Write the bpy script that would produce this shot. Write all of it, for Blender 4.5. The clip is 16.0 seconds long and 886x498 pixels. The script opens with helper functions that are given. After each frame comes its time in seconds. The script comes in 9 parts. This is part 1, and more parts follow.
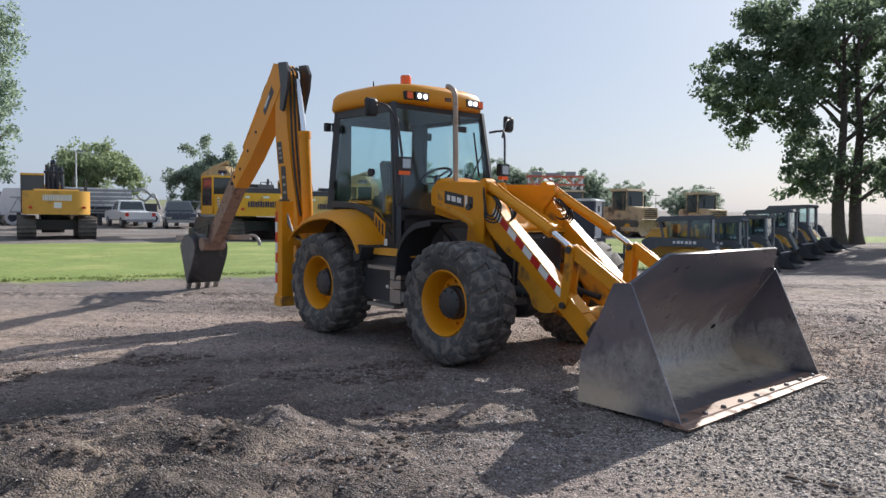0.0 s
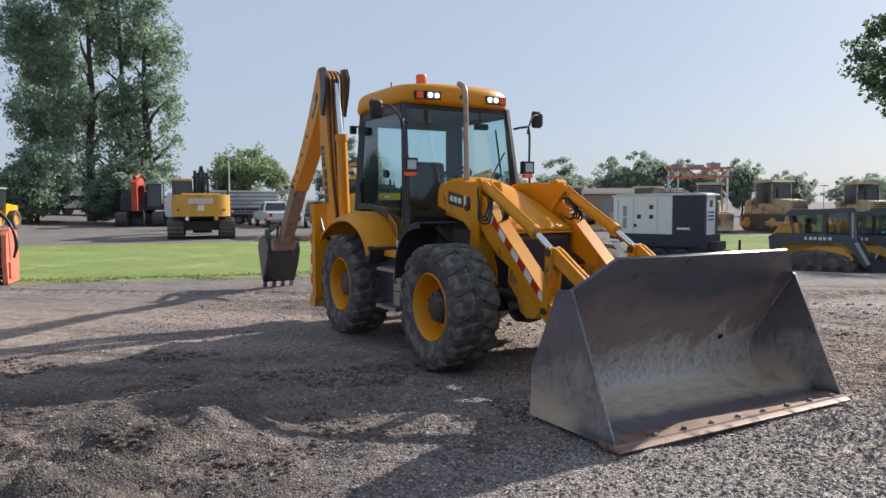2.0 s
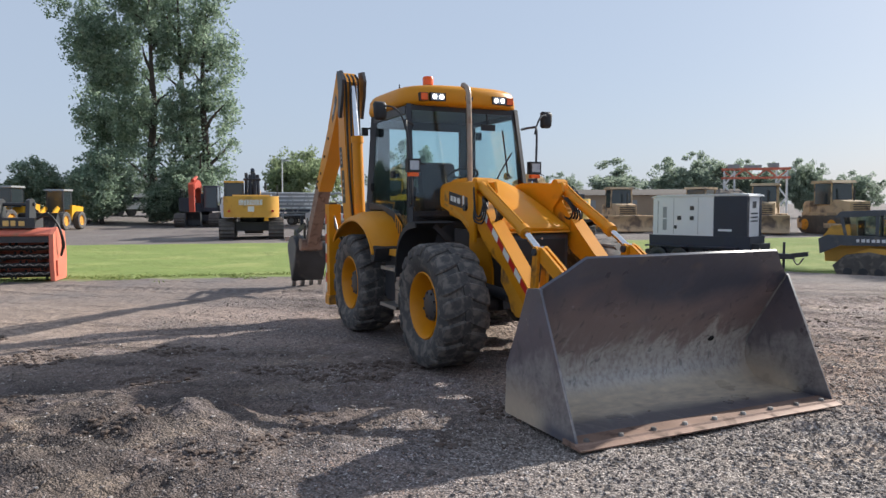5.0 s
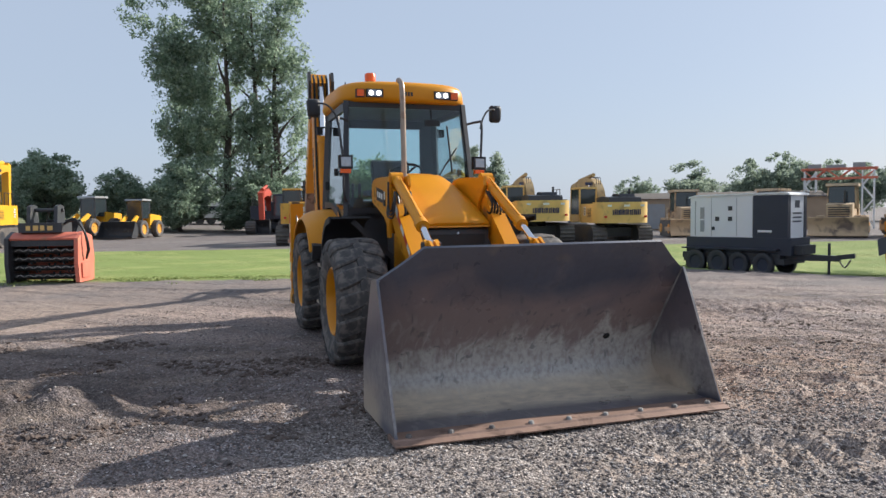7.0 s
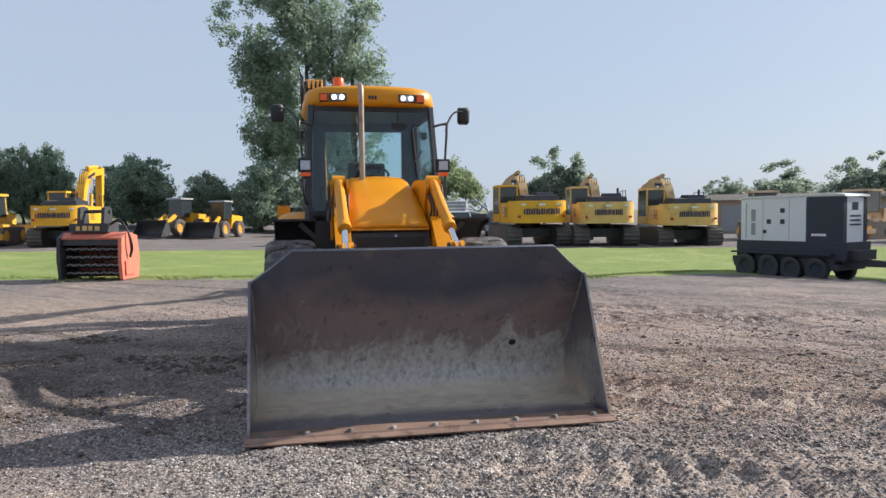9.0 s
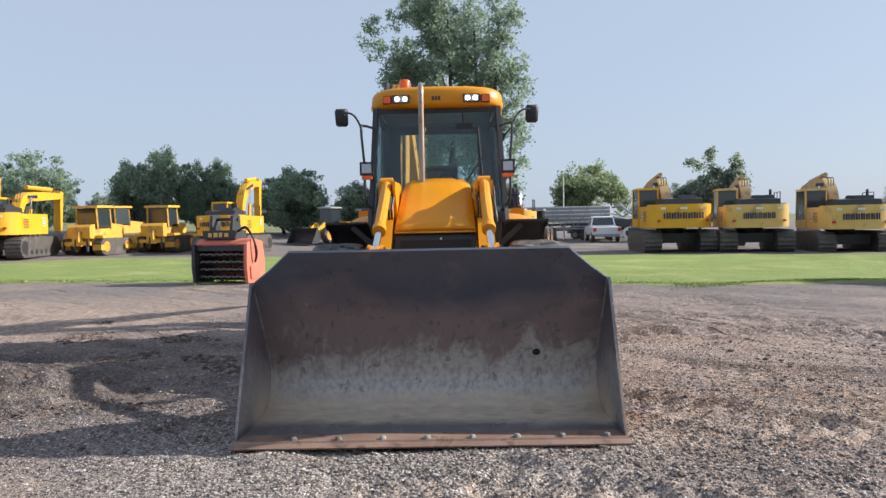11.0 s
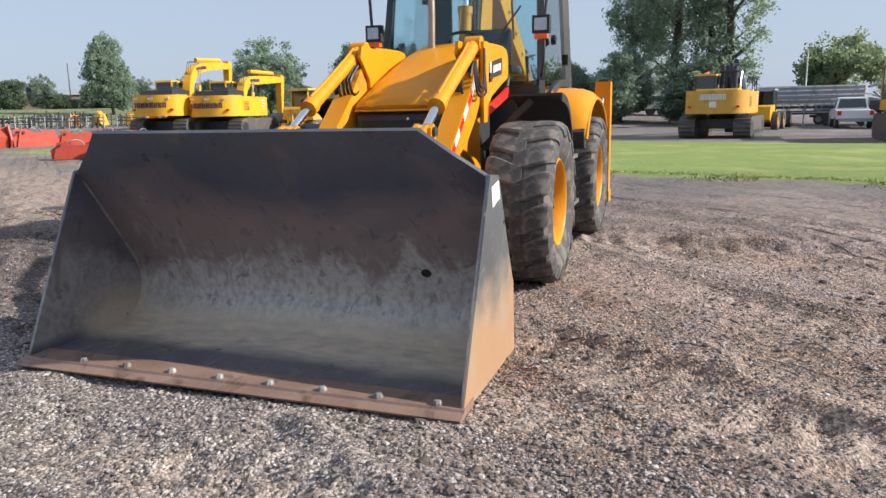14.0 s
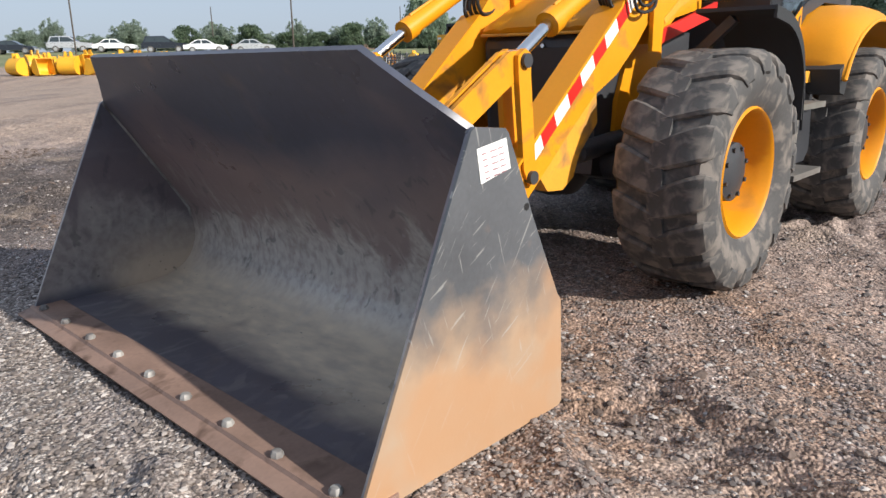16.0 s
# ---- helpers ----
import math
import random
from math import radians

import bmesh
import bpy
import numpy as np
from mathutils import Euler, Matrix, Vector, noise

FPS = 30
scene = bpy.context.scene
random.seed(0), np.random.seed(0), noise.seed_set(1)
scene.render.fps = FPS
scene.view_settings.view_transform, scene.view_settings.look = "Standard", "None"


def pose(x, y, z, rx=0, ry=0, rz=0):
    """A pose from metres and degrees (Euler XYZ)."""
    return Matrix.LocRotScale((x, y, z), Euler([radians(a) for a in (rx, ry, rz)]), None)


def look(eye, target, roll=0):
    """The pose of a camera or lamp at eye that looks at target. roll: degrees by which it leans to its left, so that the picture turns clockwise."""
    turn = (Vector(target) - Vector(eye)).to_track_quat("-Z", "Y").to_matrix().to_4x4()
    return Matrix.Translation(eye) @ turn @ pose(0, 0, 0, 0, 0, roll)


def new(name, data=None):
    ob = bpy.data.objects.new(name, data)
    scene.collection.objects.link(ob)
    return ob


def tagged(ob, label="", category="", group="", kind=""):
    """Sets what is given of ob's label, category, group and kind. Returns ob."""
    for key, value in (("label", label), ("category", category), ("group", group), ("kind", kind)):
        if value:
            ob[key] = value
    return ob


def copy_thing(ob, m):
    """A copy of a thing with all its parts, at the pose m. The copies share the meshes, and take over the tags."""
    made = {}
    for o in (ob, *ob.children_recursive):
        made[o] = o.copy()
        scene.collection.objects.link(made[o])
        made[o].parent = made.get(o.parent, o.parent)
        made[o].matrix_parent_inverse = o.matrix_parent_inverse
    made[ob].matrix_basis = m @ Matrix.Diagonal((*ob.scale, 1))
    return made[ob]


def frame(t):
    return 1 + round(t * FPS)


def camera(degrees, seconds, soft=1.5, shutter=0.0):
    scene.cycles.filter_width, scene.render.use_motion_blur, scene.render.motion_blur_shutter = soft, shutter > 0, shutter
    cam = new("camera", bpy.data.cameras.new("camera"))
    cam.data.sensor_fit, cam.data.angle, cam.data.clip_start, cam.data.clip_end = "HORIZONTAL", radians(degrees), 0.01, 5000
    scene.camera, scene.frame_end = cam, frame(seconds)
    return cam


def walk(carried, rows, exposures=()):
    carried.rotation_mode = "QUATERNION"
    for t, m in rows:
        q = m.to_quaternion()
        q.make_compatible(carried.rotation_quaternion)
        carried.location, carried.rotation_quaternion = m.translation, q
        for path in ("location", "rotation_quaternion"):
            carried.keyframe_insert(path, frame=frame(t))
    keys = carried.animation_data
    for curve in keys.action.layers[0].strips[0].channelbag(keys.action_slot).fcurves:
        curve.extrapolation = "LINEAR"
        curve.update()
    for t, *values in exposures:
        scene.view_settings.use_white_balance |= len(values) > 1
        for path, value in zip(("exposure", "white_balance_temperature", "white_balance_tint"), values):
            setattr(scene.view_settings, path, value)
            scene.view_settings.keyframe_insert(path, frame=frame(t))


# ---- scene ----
cam = camera(63.3, 16.0)
PATH = [
    (0, (0.099, -0.02, 1.501), (0.07, 1.976, 1.383), 0.9),
    (0.5, (0.506, 0.041, 1.505), (0.331, 2.029, 1.38), 0.6),
    (1, (0.893, 0.07, 1.502), (0.688, 2.055, 1.377), 0.4),
    (1.5, (1.241, 0.196, 1.513), (0.9, 2.163, 1.387), 0.2),
    (2, (1.616, 0.332, 1.559), (1.172, 2.278, 1.428), -0.1),
    (2.5, (1.805, 0.324, 1.554), (1.352, 2.268, 1.428), 0.0),
    (3, (1.873, 0.25, 1.548), (1.418, 2.194, 1.424), 0.1),
    (3.5, (1.846, 0.191, 1.562), (1.384, 2.133, 1.437), 0.2),
    (6, (2.862, 0.726, 1.465), (2.157, 2.594, 1.349), -0.5),
    (6.5, (3.299, 0.915, 1.405), (2.547, 2.765, 1.298), -0.6),
    (7, (3.7, 1.087, 1.407), (2.885, 2.911, 1.303), -0.7),
    (7.5, (4.074, 1.304, 1.431), (3.244, 3.121, 1.326), -0.7),
    (8, (4.438, 1.435, 1.405), (3.607, 3.252, 1.302), -0.6),
    (8.5, (4.734, 1.588, 1.39), (3.81, 3.359, 1.288), -0.5),
    (9, (4.986, 1.77, 1.407), (3.949, 3.478, 1.309), -0.6),
    (9.5, (5.218, 1.933, 1.377), (4.047, 3.551, 1.282), -0.5),
    (12, (5.778, 3.295, 1.312), (4.311, 4.648, 1.183), -1.2),
    (12.5, (5.86, 3.722, 1.277), (4.329, 4.991, 1.057), -1.0),
    (13, (5.881, 4.178, 1.278), (4.284, 5.336, 0.951), -0.9),
    (13.5, (5.862, 4.643, 1.282), (4.201, 5.692, 0.906), -1.1),
    (14, (5.889, 5.106, 1.253), (4.154, 6.028, 0.875), -1.1),
    (14.5, (5.735, 5.527, 1.236), (3.922, 6.286, 0.866), -1.0),
    (15, (5.578, 5.954, 1.251), (3.71, 6.559, 0.87), -1.1),
    (15.5, (5.368, 6.353, 1.234), (3.444, 6.718, 0.826), -1.2),
    (16, (5.039, 6.605, 1.146), (3.11, 6.727, 0.631), -0.9),
]
walk(cam, [(t, look(eye, target, roll)) for t, eye, target, roll in PATH],
     exposures=((0, 0.34, 6200, 10), (3.5, 0.36, 6250, 10), (7, 0.42, 6250, 10), (9.5, 0.45, 6270, 10), (12.5, 0.49, 6240, 10), (14, 0.44, 6240, 10), (16, 0.37, 6270, 10)))

# ---- light ----
SUN_TO = Vector((1.094, 1.455, 1.02)).normalized()
world = bpy.data.worlds.new("sky")
scene.world = world
world.use_nodes = True
wn = world.node_tree.nodes
wl = world.node_tree.links
sky = wn.new("ShaderNodeTexSky")
sky.sky_type = "NISHITA"
sky.sun_disc = False
sky.sun_elevation = math.asin(SUN_TO.z)
sky.sun_rotation = math.atan2(SUN_TO.x, SUN_TO.y)
sky.dust_density = 1.5
sky.air_density = 1.0
sky.ozone_density = 2.0
# thin even haze over the clear sky
haze = wn.new("ShaderNodeMix")
haze.data_type = "RGBA"
haze.inputs["Factor"].default_value = 0.80
haze.inputs["B"].default_value = (3.75, 4.30, 5.18, 1)
wn["Background"].inputs["Strength"].default_value = 0.105
wl.new(sky.outputs[0], haze.inputs["A"])
wl.new(haze.outputs["Result"], wn["Background"].inputs["Color"])
sun_data = bpy.data.lights.new("sun", "SUN")
sun_data.energy = 5.4
sun_data.angle = radians(0.8)
sun_data.color = (1.0, 0.93, 0.82)
sun = new("sun", sun_data)
sun.matrix_world = look(SUN_TO * 60, (0, 0, 0))

# ---- tools ----
def part(name, bm, material, parent=None, label="", smooth=40):
    """Links a bmesh as one mesh object under a thing or a part."""
    me = bpy.data.meshes.new(name)
    bmesh.ops.recalc_face_normals(bm, faces=bm.faces)
    bm.to_mesh(me)
    bm.free()
    me.materials.append(material)
    if smooth:
        me.shade_smooth()
        me.set_sharp_from_angle(angle=radians(smooth))
    ob = new(name, me)
    ob.parent = parent
    if label:
        ob["label"] = label
    return ob


def thing(name, m, label, category, group="", kind=""):
    ob = new(name)
    ob.empty_display_size = 0.2
    ob.matrix_world = m
    return tagged(ob, label, category, group, kind)


def B():
    return bmesh.new()


def bevel(bm, faces, r, seg=2):
    edges = {e for f in faces for e in f.edges if len(e.link_faces) == 2 and e.calc_face_angle(0) > 0.5}
    if edges and r > 0:
        bmesh.ops.bevel(bm, geom=list(edges), offset=r, segments=seg, affect="EDGES", profile=0.6, clamp_overlap=True)


def box(bm, x0, x1, y0, y1, z0, z1, r=0.0, m=None, seg=2):
    vs = [bm.verts.new((x, y, z)) for x in (x0, x1) for y in (y0, y1) for z in (z0, z1)]
    if m is not None:
        for v in vs:
            v.co = m @ v.co
    idx = ((0, 1, 3, 2), (4, 6, 7, 5), (0, 4, 5, 1), (2, 3, 7, 6), (0, 2, 6, 4), (1, 5, 7, 3))
    faces = [bm.faces.new([vs[i] for i in f]) for f in idx]
    bevel(bm, faces, r, seg)


def prism(bm, pts, y0, y1, r=0.0, axis="y", seg=2, m=None, taper=1.0):
    """A polygon drawn in x, z (axis y), y, z (axis x) or x, y (axis z), made solid from y0 to y1."""
    def at(p, h):
        q = {"y": (p[0], h, p[1]), "x": (h, p[0], p[1]), "z": (p[0], p[1], h)}[axis]
        return m @ Vector(q) if m is not None else Vector(q)
    a = [bm.verts.new(at(p, y0)) for p in pts]
    b = [bm.verts.new(at(p, y1)) for p in pts]
    n = len(pts)
    faces = [bm.faces.new(a), bm.faces.new(b[::-1])]
    faces += [bm.faces.new((a[i], b[i], b[(i + 1) % n], a[(i + 1) % n])) for i in range(n)]
    bevel(bm, faces, r, seg)


def frame_of(d):
    d = Vector(d).normalized()
    s = Vector((0, 0, 1)) if abs(d.z) < 0.9 else Vector((1, 0, 0))
    u = d.cross(s).normalized()
    return u, d.cross(u).normalized()


def tube(bm, pts, r, n=10, caps=True):
    """A round bar along points; r is one radius or one for each point."""
    pts = [Vector(p) for p in pts]
    rs = r if isinstance(r, (list, tuple)) else [r] * len(pts)
    rings = []
    u = None
    for i, p in enumerate(pts):
        d = (pts[min(i + 1, len(pts) - 1)] - pts[max(i - 1, 0)]).normalized()
        if u is None:
            u, w = frame_of(d)
        else:
            u = (u - d * u.dot(d)).normalized()
            w = d.cross(u)
        rings.append([bm.verts.new(p + rs[i] * (math.cos(2 * math.pi * k / n) * u + math.sin(2 * math.pi * k / n) * w)) for k in range(n)])
    for a, b in zip(rings, rings[1:]):
        for k in range(n):
            bm.faces.new((a[k], a[(k + 1) % n], b[(k + 1) % n], b[k]))
    if caps:
        bm.faces.new(rings[0][::-1])
        bm.faces.new(rings[-1])


def arc(pts, n=6):
    """A smooth curve through points (Catmull-Rom)."""
    p = [Vector(q) for q in pts]
    p = [2 * p[0] - p[1]] + p + [2 * p[-1] - p[-2]]
    out = []
    for i in range(1, len(p) - 2):
        for k in range(n):
            t = k / n
            out.append(0.5 * (2 * p[i] + (p[i + 1] - p[i - 1]) * t + (2 * p[i - 1] - 5 * p[i] + 4 * p[i + 1] - p[i + 2]) * t * t + (3 * p[i] - p[i - 1] - 3 * p[i + 1] + p[i + 2]) * t ** 3))
    return out + [p[-2]]


def lathe(bm, prof, n=32, m=None, axis="y", closed=False):
    """A profile of (radius, height) turned about an axis."""
    rings = []
    for r, h in prof:
        ring = []
        for k in range(n):
            c, s = r * math.cos(2 * math.pi * k / n), r * math.sin(2 * math.pi * k / n)
            q = Vector({"y": (c, h, s), "z": (c, s, h), "x": (h, c, s)}[axis])
            ring.append(bm.verts.new(m @ q if m is not None else q))
        rings.append(ring)
    pairs = list(zip(rings, rings[1:])) + ([(rings[-1], rings[0])] if closed else [])
    for a, b in pairs:
        for k in range(n):
            bm.faces.new((a[k], a[(k + 1) % n], b[(k + 1) % n], b[k]))
    if not closed:
        bm.faces.new(rings[0][::-1])
        bm.faces.new(rings[-1])


def loft(bm, rings, close=True, caps=True):
    """Skins rings of equal numbers of points."""
    vs = [[bm.verts.new(p) for p in ring] for ring in rings]
    n = len(vs[0])
    for a, b in zip(vs, vs[1:]):
        for k in range(n if close else n - 1):
            bm.faces.new((a[k], a[(k + 1) % n], b[(k + 1) % n], b[k]))
    if caps and close:
        bm.faces.new(vs[0][::-1])
        bm.faces.new(vs[-1])


def strip(bm, line, y0, y1, th, lip=0.0):
    """A bent plate: a line in x, z, as wide as y0 to y1 and th thick, below the line."""
    n = len(line)
    nor = []
    for i in range(n):
        a, b = Vector(line[max(i - 1, 0)]), Vector(line[min(i + 1, n - 1)])
        d = (b - a).normalized()
        nor.append(Vector((d.y, -d.x)))
    rings = []
    for p, q in zip(line, nor):
        i = Vector(p) + q * th
        rings.append([(p[0], y0, p[1]), (p[0], y1, p[1]), (i[0], y1, i[1]), (i[0], y0, i[1])])
    loft(bm, rings)


def pane(bm, quad, th=0.006):
    """A flat pane of glass on four corners."""
    q = [Vector(p) for p in quad]
    nrm = (q[1] - q[0]).cross(q[-1] - q[0]).normalized() * th
    a = [bm.verts.new(p) for p in q]
    b = [bm.verts.new(p + nrm) for p in q]
    n = len(q)
    bm.faces.new(a[::-1])
    bm.faces.new(b)
    for i in range(n):
        bm.faces.new((a[i], a[(i + 1) % n], b[(i + 1) % n], b[i]))


def bar(bm, p, q, w, h, r=0.0):
    """A square bar from p to q, w wide and h high."""
    p, q = Vector(p), Vector(q)
    d = (q - p)
    u = Vector((-d.y, d.x, 0))
    u = u.normalized() if u.length > 1e-4 else Vector((0, 1, 0))
    v = d.normalized().cross(u)
    rot = Matrix((d.normalized(), u, v)).transposed().to_4x4()
    box(bm, 0, d.length, -w / 2, w / 2, -h / 2, h / 2, r, Matrix.Translation(p) @ rot)


# ---- materials ----
def mat(name, col, rough=0.5, metal=0.0, vary=0.12, scale=6.0, fine=60.0, bump=0.02, dirt=None, dirt_amount=0.0, dirt_scale=2.5, spec=0.5, transmission=0.0, emission=None, coat=0.0, rnd=0.0):
    """A surface with broad and fine variation, and dirt patches of its own shape."""
    m = bpy.data.materials.new(name)
    m.use_nodes = True
    nt = m.node_tree
    nd, ln = nt.nodes, nt.links
    bs = nd["Principled BSDF"]
    tc = nd.new("ShaderNodeTexCoord")

    def noi(sc, det=5.0, dist=0.0):
        n = nd.new("ShaderNodeTexNoise")
        n.inputs["Scale"].default_value = sc
        n.inputs["Detail"].default_value = det
        n.inputs["Distortion"].default_value = dist
        ln.new(tc.outputs["Object"], n.inputs["Vector"])
        return n
    a, b = noi(scale), noi(fine, 3.0)
    add = nd.new("ShaderNodeMath")
    add.operation = "MULTIPLY_ADD"
    ln.new(b.outputs["Fac"], add.inputs[0])
    add.inputs[1].default_value = 0.4
    ln.new(a.outputs["Fac"], add.inputs[2])
    mr = nd.new("ShaderNodeMapRange")
    ln.new(add.outputs[0], mr.inputs["Value"])
    mr.inputs["From Min"].default_value, mr.inputs["From Max"].default_value = 0.35, 1.05
    mr.inputs["To Min"].default_value, mr.inputs["To Max"].default_value = 1 - vary, 1 + vary
    mul = nd.new("ShaderNodeMix")
    mul.data_type, mul.blend_type = "RGBA", "MULTIPLY"
    mul.inputs["Factor"].default_value = 1.0
    mul.inputs["A"].default_value = (*col, 1)
    ln.new(mr.outputs[0], mul.inputs["B"])
    out = mul.outputs["Result"]
    if rnd:
        oi = nd.new("ShaderNodeObjectInfo")
        r2 = nd.new("ShaderNodeMapRange")
        ln.new(oi.outputs["Random"], r2.inputs["Value"])
        r2.inputs["To Min"].default_value, r2.inputs["To Max"].default_value = 1 - rnd, 1 + rnd
        m3 = nd.new("ShaderNodeMix")
        m3.data_type, m3.blend_type = "RGBA", "MULTIPLY"
        m3.inputs["Factor"].default_value = 1.0
        ln.new(out, m3.inputs["A"])
        ln.new(r2.outputs[0], m3.inputs["B"])
        out = m3.outputs["Result"]
    ro = nd.new("ShaderNodeMapRange")
    ln.new(a.outputs["Fac"], ro.inputs["Value"])
    ro.inputs["To Min"].default_value, ro.inputs["To Max"].default_value = max(rough - 0.12, 0.02), min(rough + 0.12, 1)
    rout = ro.outputs[0]
    if dirt:
        d = noi(dirt_scale, 8.0, 0.6)
        dm = nd.new("ShaderNodeMapRange")
        ln.new(d.outputs["Fac"], dm.inputs["Value"])
        lo = 0.72 - 0.4 * dirt_amount
        dm.inputs["From Min"].default_value, dm.inputs["From Max"].default_value = lo, lo + 0.16
        mx = nd.new("ShaderNodeMix")
        mx.data_type = "RGBA"
        ln.new(dm.outputs[0], mx.inputs["Factor"])
        ln.new(out, mx.inputs["A"])
        mx.inputs["B"].default_value = (*dirt, 1)
        out = mx.outputs["Result"]
        rm = nd.new("ShaderNodeMix")
        ln.new(dm.outputs[0], rm.inputs[0])
        ln.new(rout, rm.inputs[2])
        rm.inputs[3].default_value = 0.85
        rout = rm.outputs[0]
    ln.new(out, bs.inputs["Base Color"])
    ln.new(rout, bs.inputs["Roughness"])
    bs.inputs["Metallic"].default_value = metal
    bs.inputs["Specular IOR Level"].default_value = spec
    bs.inputs["Transmission Weight"].default_value = transmission
    bs.inputs["Coat Weight"].default_value = coat
    if emission:
        bs.inputs["Emission Color"].default_value = (*emission[0], 1)
        bs.inputs["Emission Strength"].default_value = emission[1]
    if bump:
        bp = nd.new("ShaderNodeBump")
        bp.inputs["Strength"].default_value = 1.0
        bp.inputs["Distance"].default_value = bump * 0.1
        ln.new(add.outputs[0], bp.inputs["Height"])
        ln.new(bp.outputs[0], bs.inputs["Normal"])
    return m


YELLOW = mat("yellow_paint", (0.655, 0.262, 0.005), 0.42, vary=0.10, scale=2.0, bump=0.006, dirt=(0.36, 0.16, 0.03), dirt_amount=0.2, spec=0.35)
YELLOW_WORN = mat("worn_yellow_paint", (0.66, 0.30, 0.025), 0.55, vary=0.2, scale=3.0, bump=0.01, dirt=(0.20, 0.11, 0.05), dirt_amount=0.4, dirt_scale=5)
YELLOW_ARM = mat("dirty_yellow_paint", (0.64, 0.257, 0.006), 0.48, vary=0.14, scale=2.5, bump=0.008, dirt=(0.17, 0.085, 0.03), dirt_amount=0.42, dirt_scale=4.5, spec=0.35)
BLACK = mat("black_paint", (0.034, 0.036, 0.042), 0.45, vary=0.25, bump=0.006, dirt=(0.08, 0.07, 0.065), dirt_amount=0.2)
RUBBER = mat("tyre_rubber", (0.060, 0.058, 0.058), 0.8, vary=0.3, scale=9, bump=0.02, dirt=(0.165, 0.145, 0.130), dirt_amount=0.62, dirt_scale=11)
STEEL = mat("worn_dark_steel", (0.05, 0.052, 0.058), 0.5, 0.3, vary=0.3, scale=3, bump=0.01, dirt=(0.14, 0.13, 0.12), dirt_amount=0.35, dirt_scale=4)
CHROME = mat("chrome_rod", (0.75, 0.76, 0.78), 0.15, 1.0, vary=0.05, bump=0)
DULL_METAL = mat("dull_metal", (0.33, 0.31, 0.29), 0.45, 0.8, vary=0.2, scale=12, bump=0.004, dirt=(0.2, 0.11, 0.06), dirt_amount=0.2)
EXHAUST = mat("heat_stained_steel", (0.36, 0.28, 0.22), 0.42, 0.75, vary=0.25, scale=5, bump=0.004, dirt=(0.22, 0.12, 0.07), dirt_amount=0.35, dirt_scale=4)
RUST = mat("rusty_edge", (0.27, 0.175, 0.135), 0.6, 0.2, vary=0.3, scale=5, bump=0.01, dirt=(0.13, 0.08, 0.06), dirt_amount=0.45, dirt_scale=7)
HOSE = mat("hydraulic_hose", (0.012, 0.012, 0.013), 0.5, vary=0.2, bump=0)
PLASTIC = mat("dark_plastic", (0.02, 0.021, 0.024), 0.6, vary=0.2, bump=0.004)
FABRIC = mat("seat_cloth", (0.06, 0.063, 0.07), 0.9, vary=0.2, scale=40, bump=0.01)
RED = mat("red_reflector", (0.55, 0.02, 0.015), 0.35, vary=0.12, bump=0)
WHITE = mat("white_reflector", (0.75, 0.74, 0.70), 0.4, vary=0.1, bump=0)
ORANGE = mat("amber_lens", (0.72, 0.11, 0.012), 0.25, vary=0.08, bump=0, emission=((1.0, 0.12, 0.01), 0.06))
LAMP_GLASS = mat("lamp_lens", (0.42, 0.44, 0.47), 0.16, 0.55, vary=0.15, scale=30, bump=0.01)
LAMP_ON = mat("lit_lamp", (0.9, 0.88, 0.8), 0.3, vary=0.0, bump=0, emission=((1.0, 0.93, 0.80), 3.0))
STICKER = mat("paper_sticker", (0.72, 0.72, 0.70), 0.6, vary=0.06, bump=0)
BARK = mat("bark", (0.075, 0.062, 0.052), 0.9, vary=0.35, scale=5, bump=0.06)
INK = mat("printed_ink", (0.03, 0.03, 0.035), 0.5, vary=0.1, bump=0)


def glass(name, tint, rough=0.0):
    m = bpy.data.materials.new(name)
    m.use_nodes = True
    bs = m.node_tree.nodes["Principled BSDF"]
    bs.inputs["Base Color"].default_value = (*tint, 1)
    bs.inputs["Roughness"].default_value = rough
    bs.inputs["Transmission Weight"].default_value = 1.0
    bs.inputs["IOR"].default_value = 1.45
    return m


GLASS = glass("tinted_glass", (0.70, 0.85, 0.875))


def glaze(name, quad, parent, material=None, shade=True):
    bm = B()
    pane(bm, quad)
    ob = part(name, bm, material or GLASS, parent, smooth=0)
    ob.visible_shadow = shade
    return ob

# ---- ground ----
GRASS_A = Vector((-7.5, 13.1))       # near edge of the lawn, and its run
GRASS_D = Vector((0.885, 0.466))
GRASS_N = Vector((-0.466, 0.885))
LAWN_WIDTH = 17.0
LAWN_END = -22.0


def lawn_retreat(x):
    """How far the lawn's near edge steps back past the generator."""
    return 4.2 * min(max((x + 0.5) / 4.0, 0.0), 1.0) + 0.25 * max(0.0, x - 3.5)


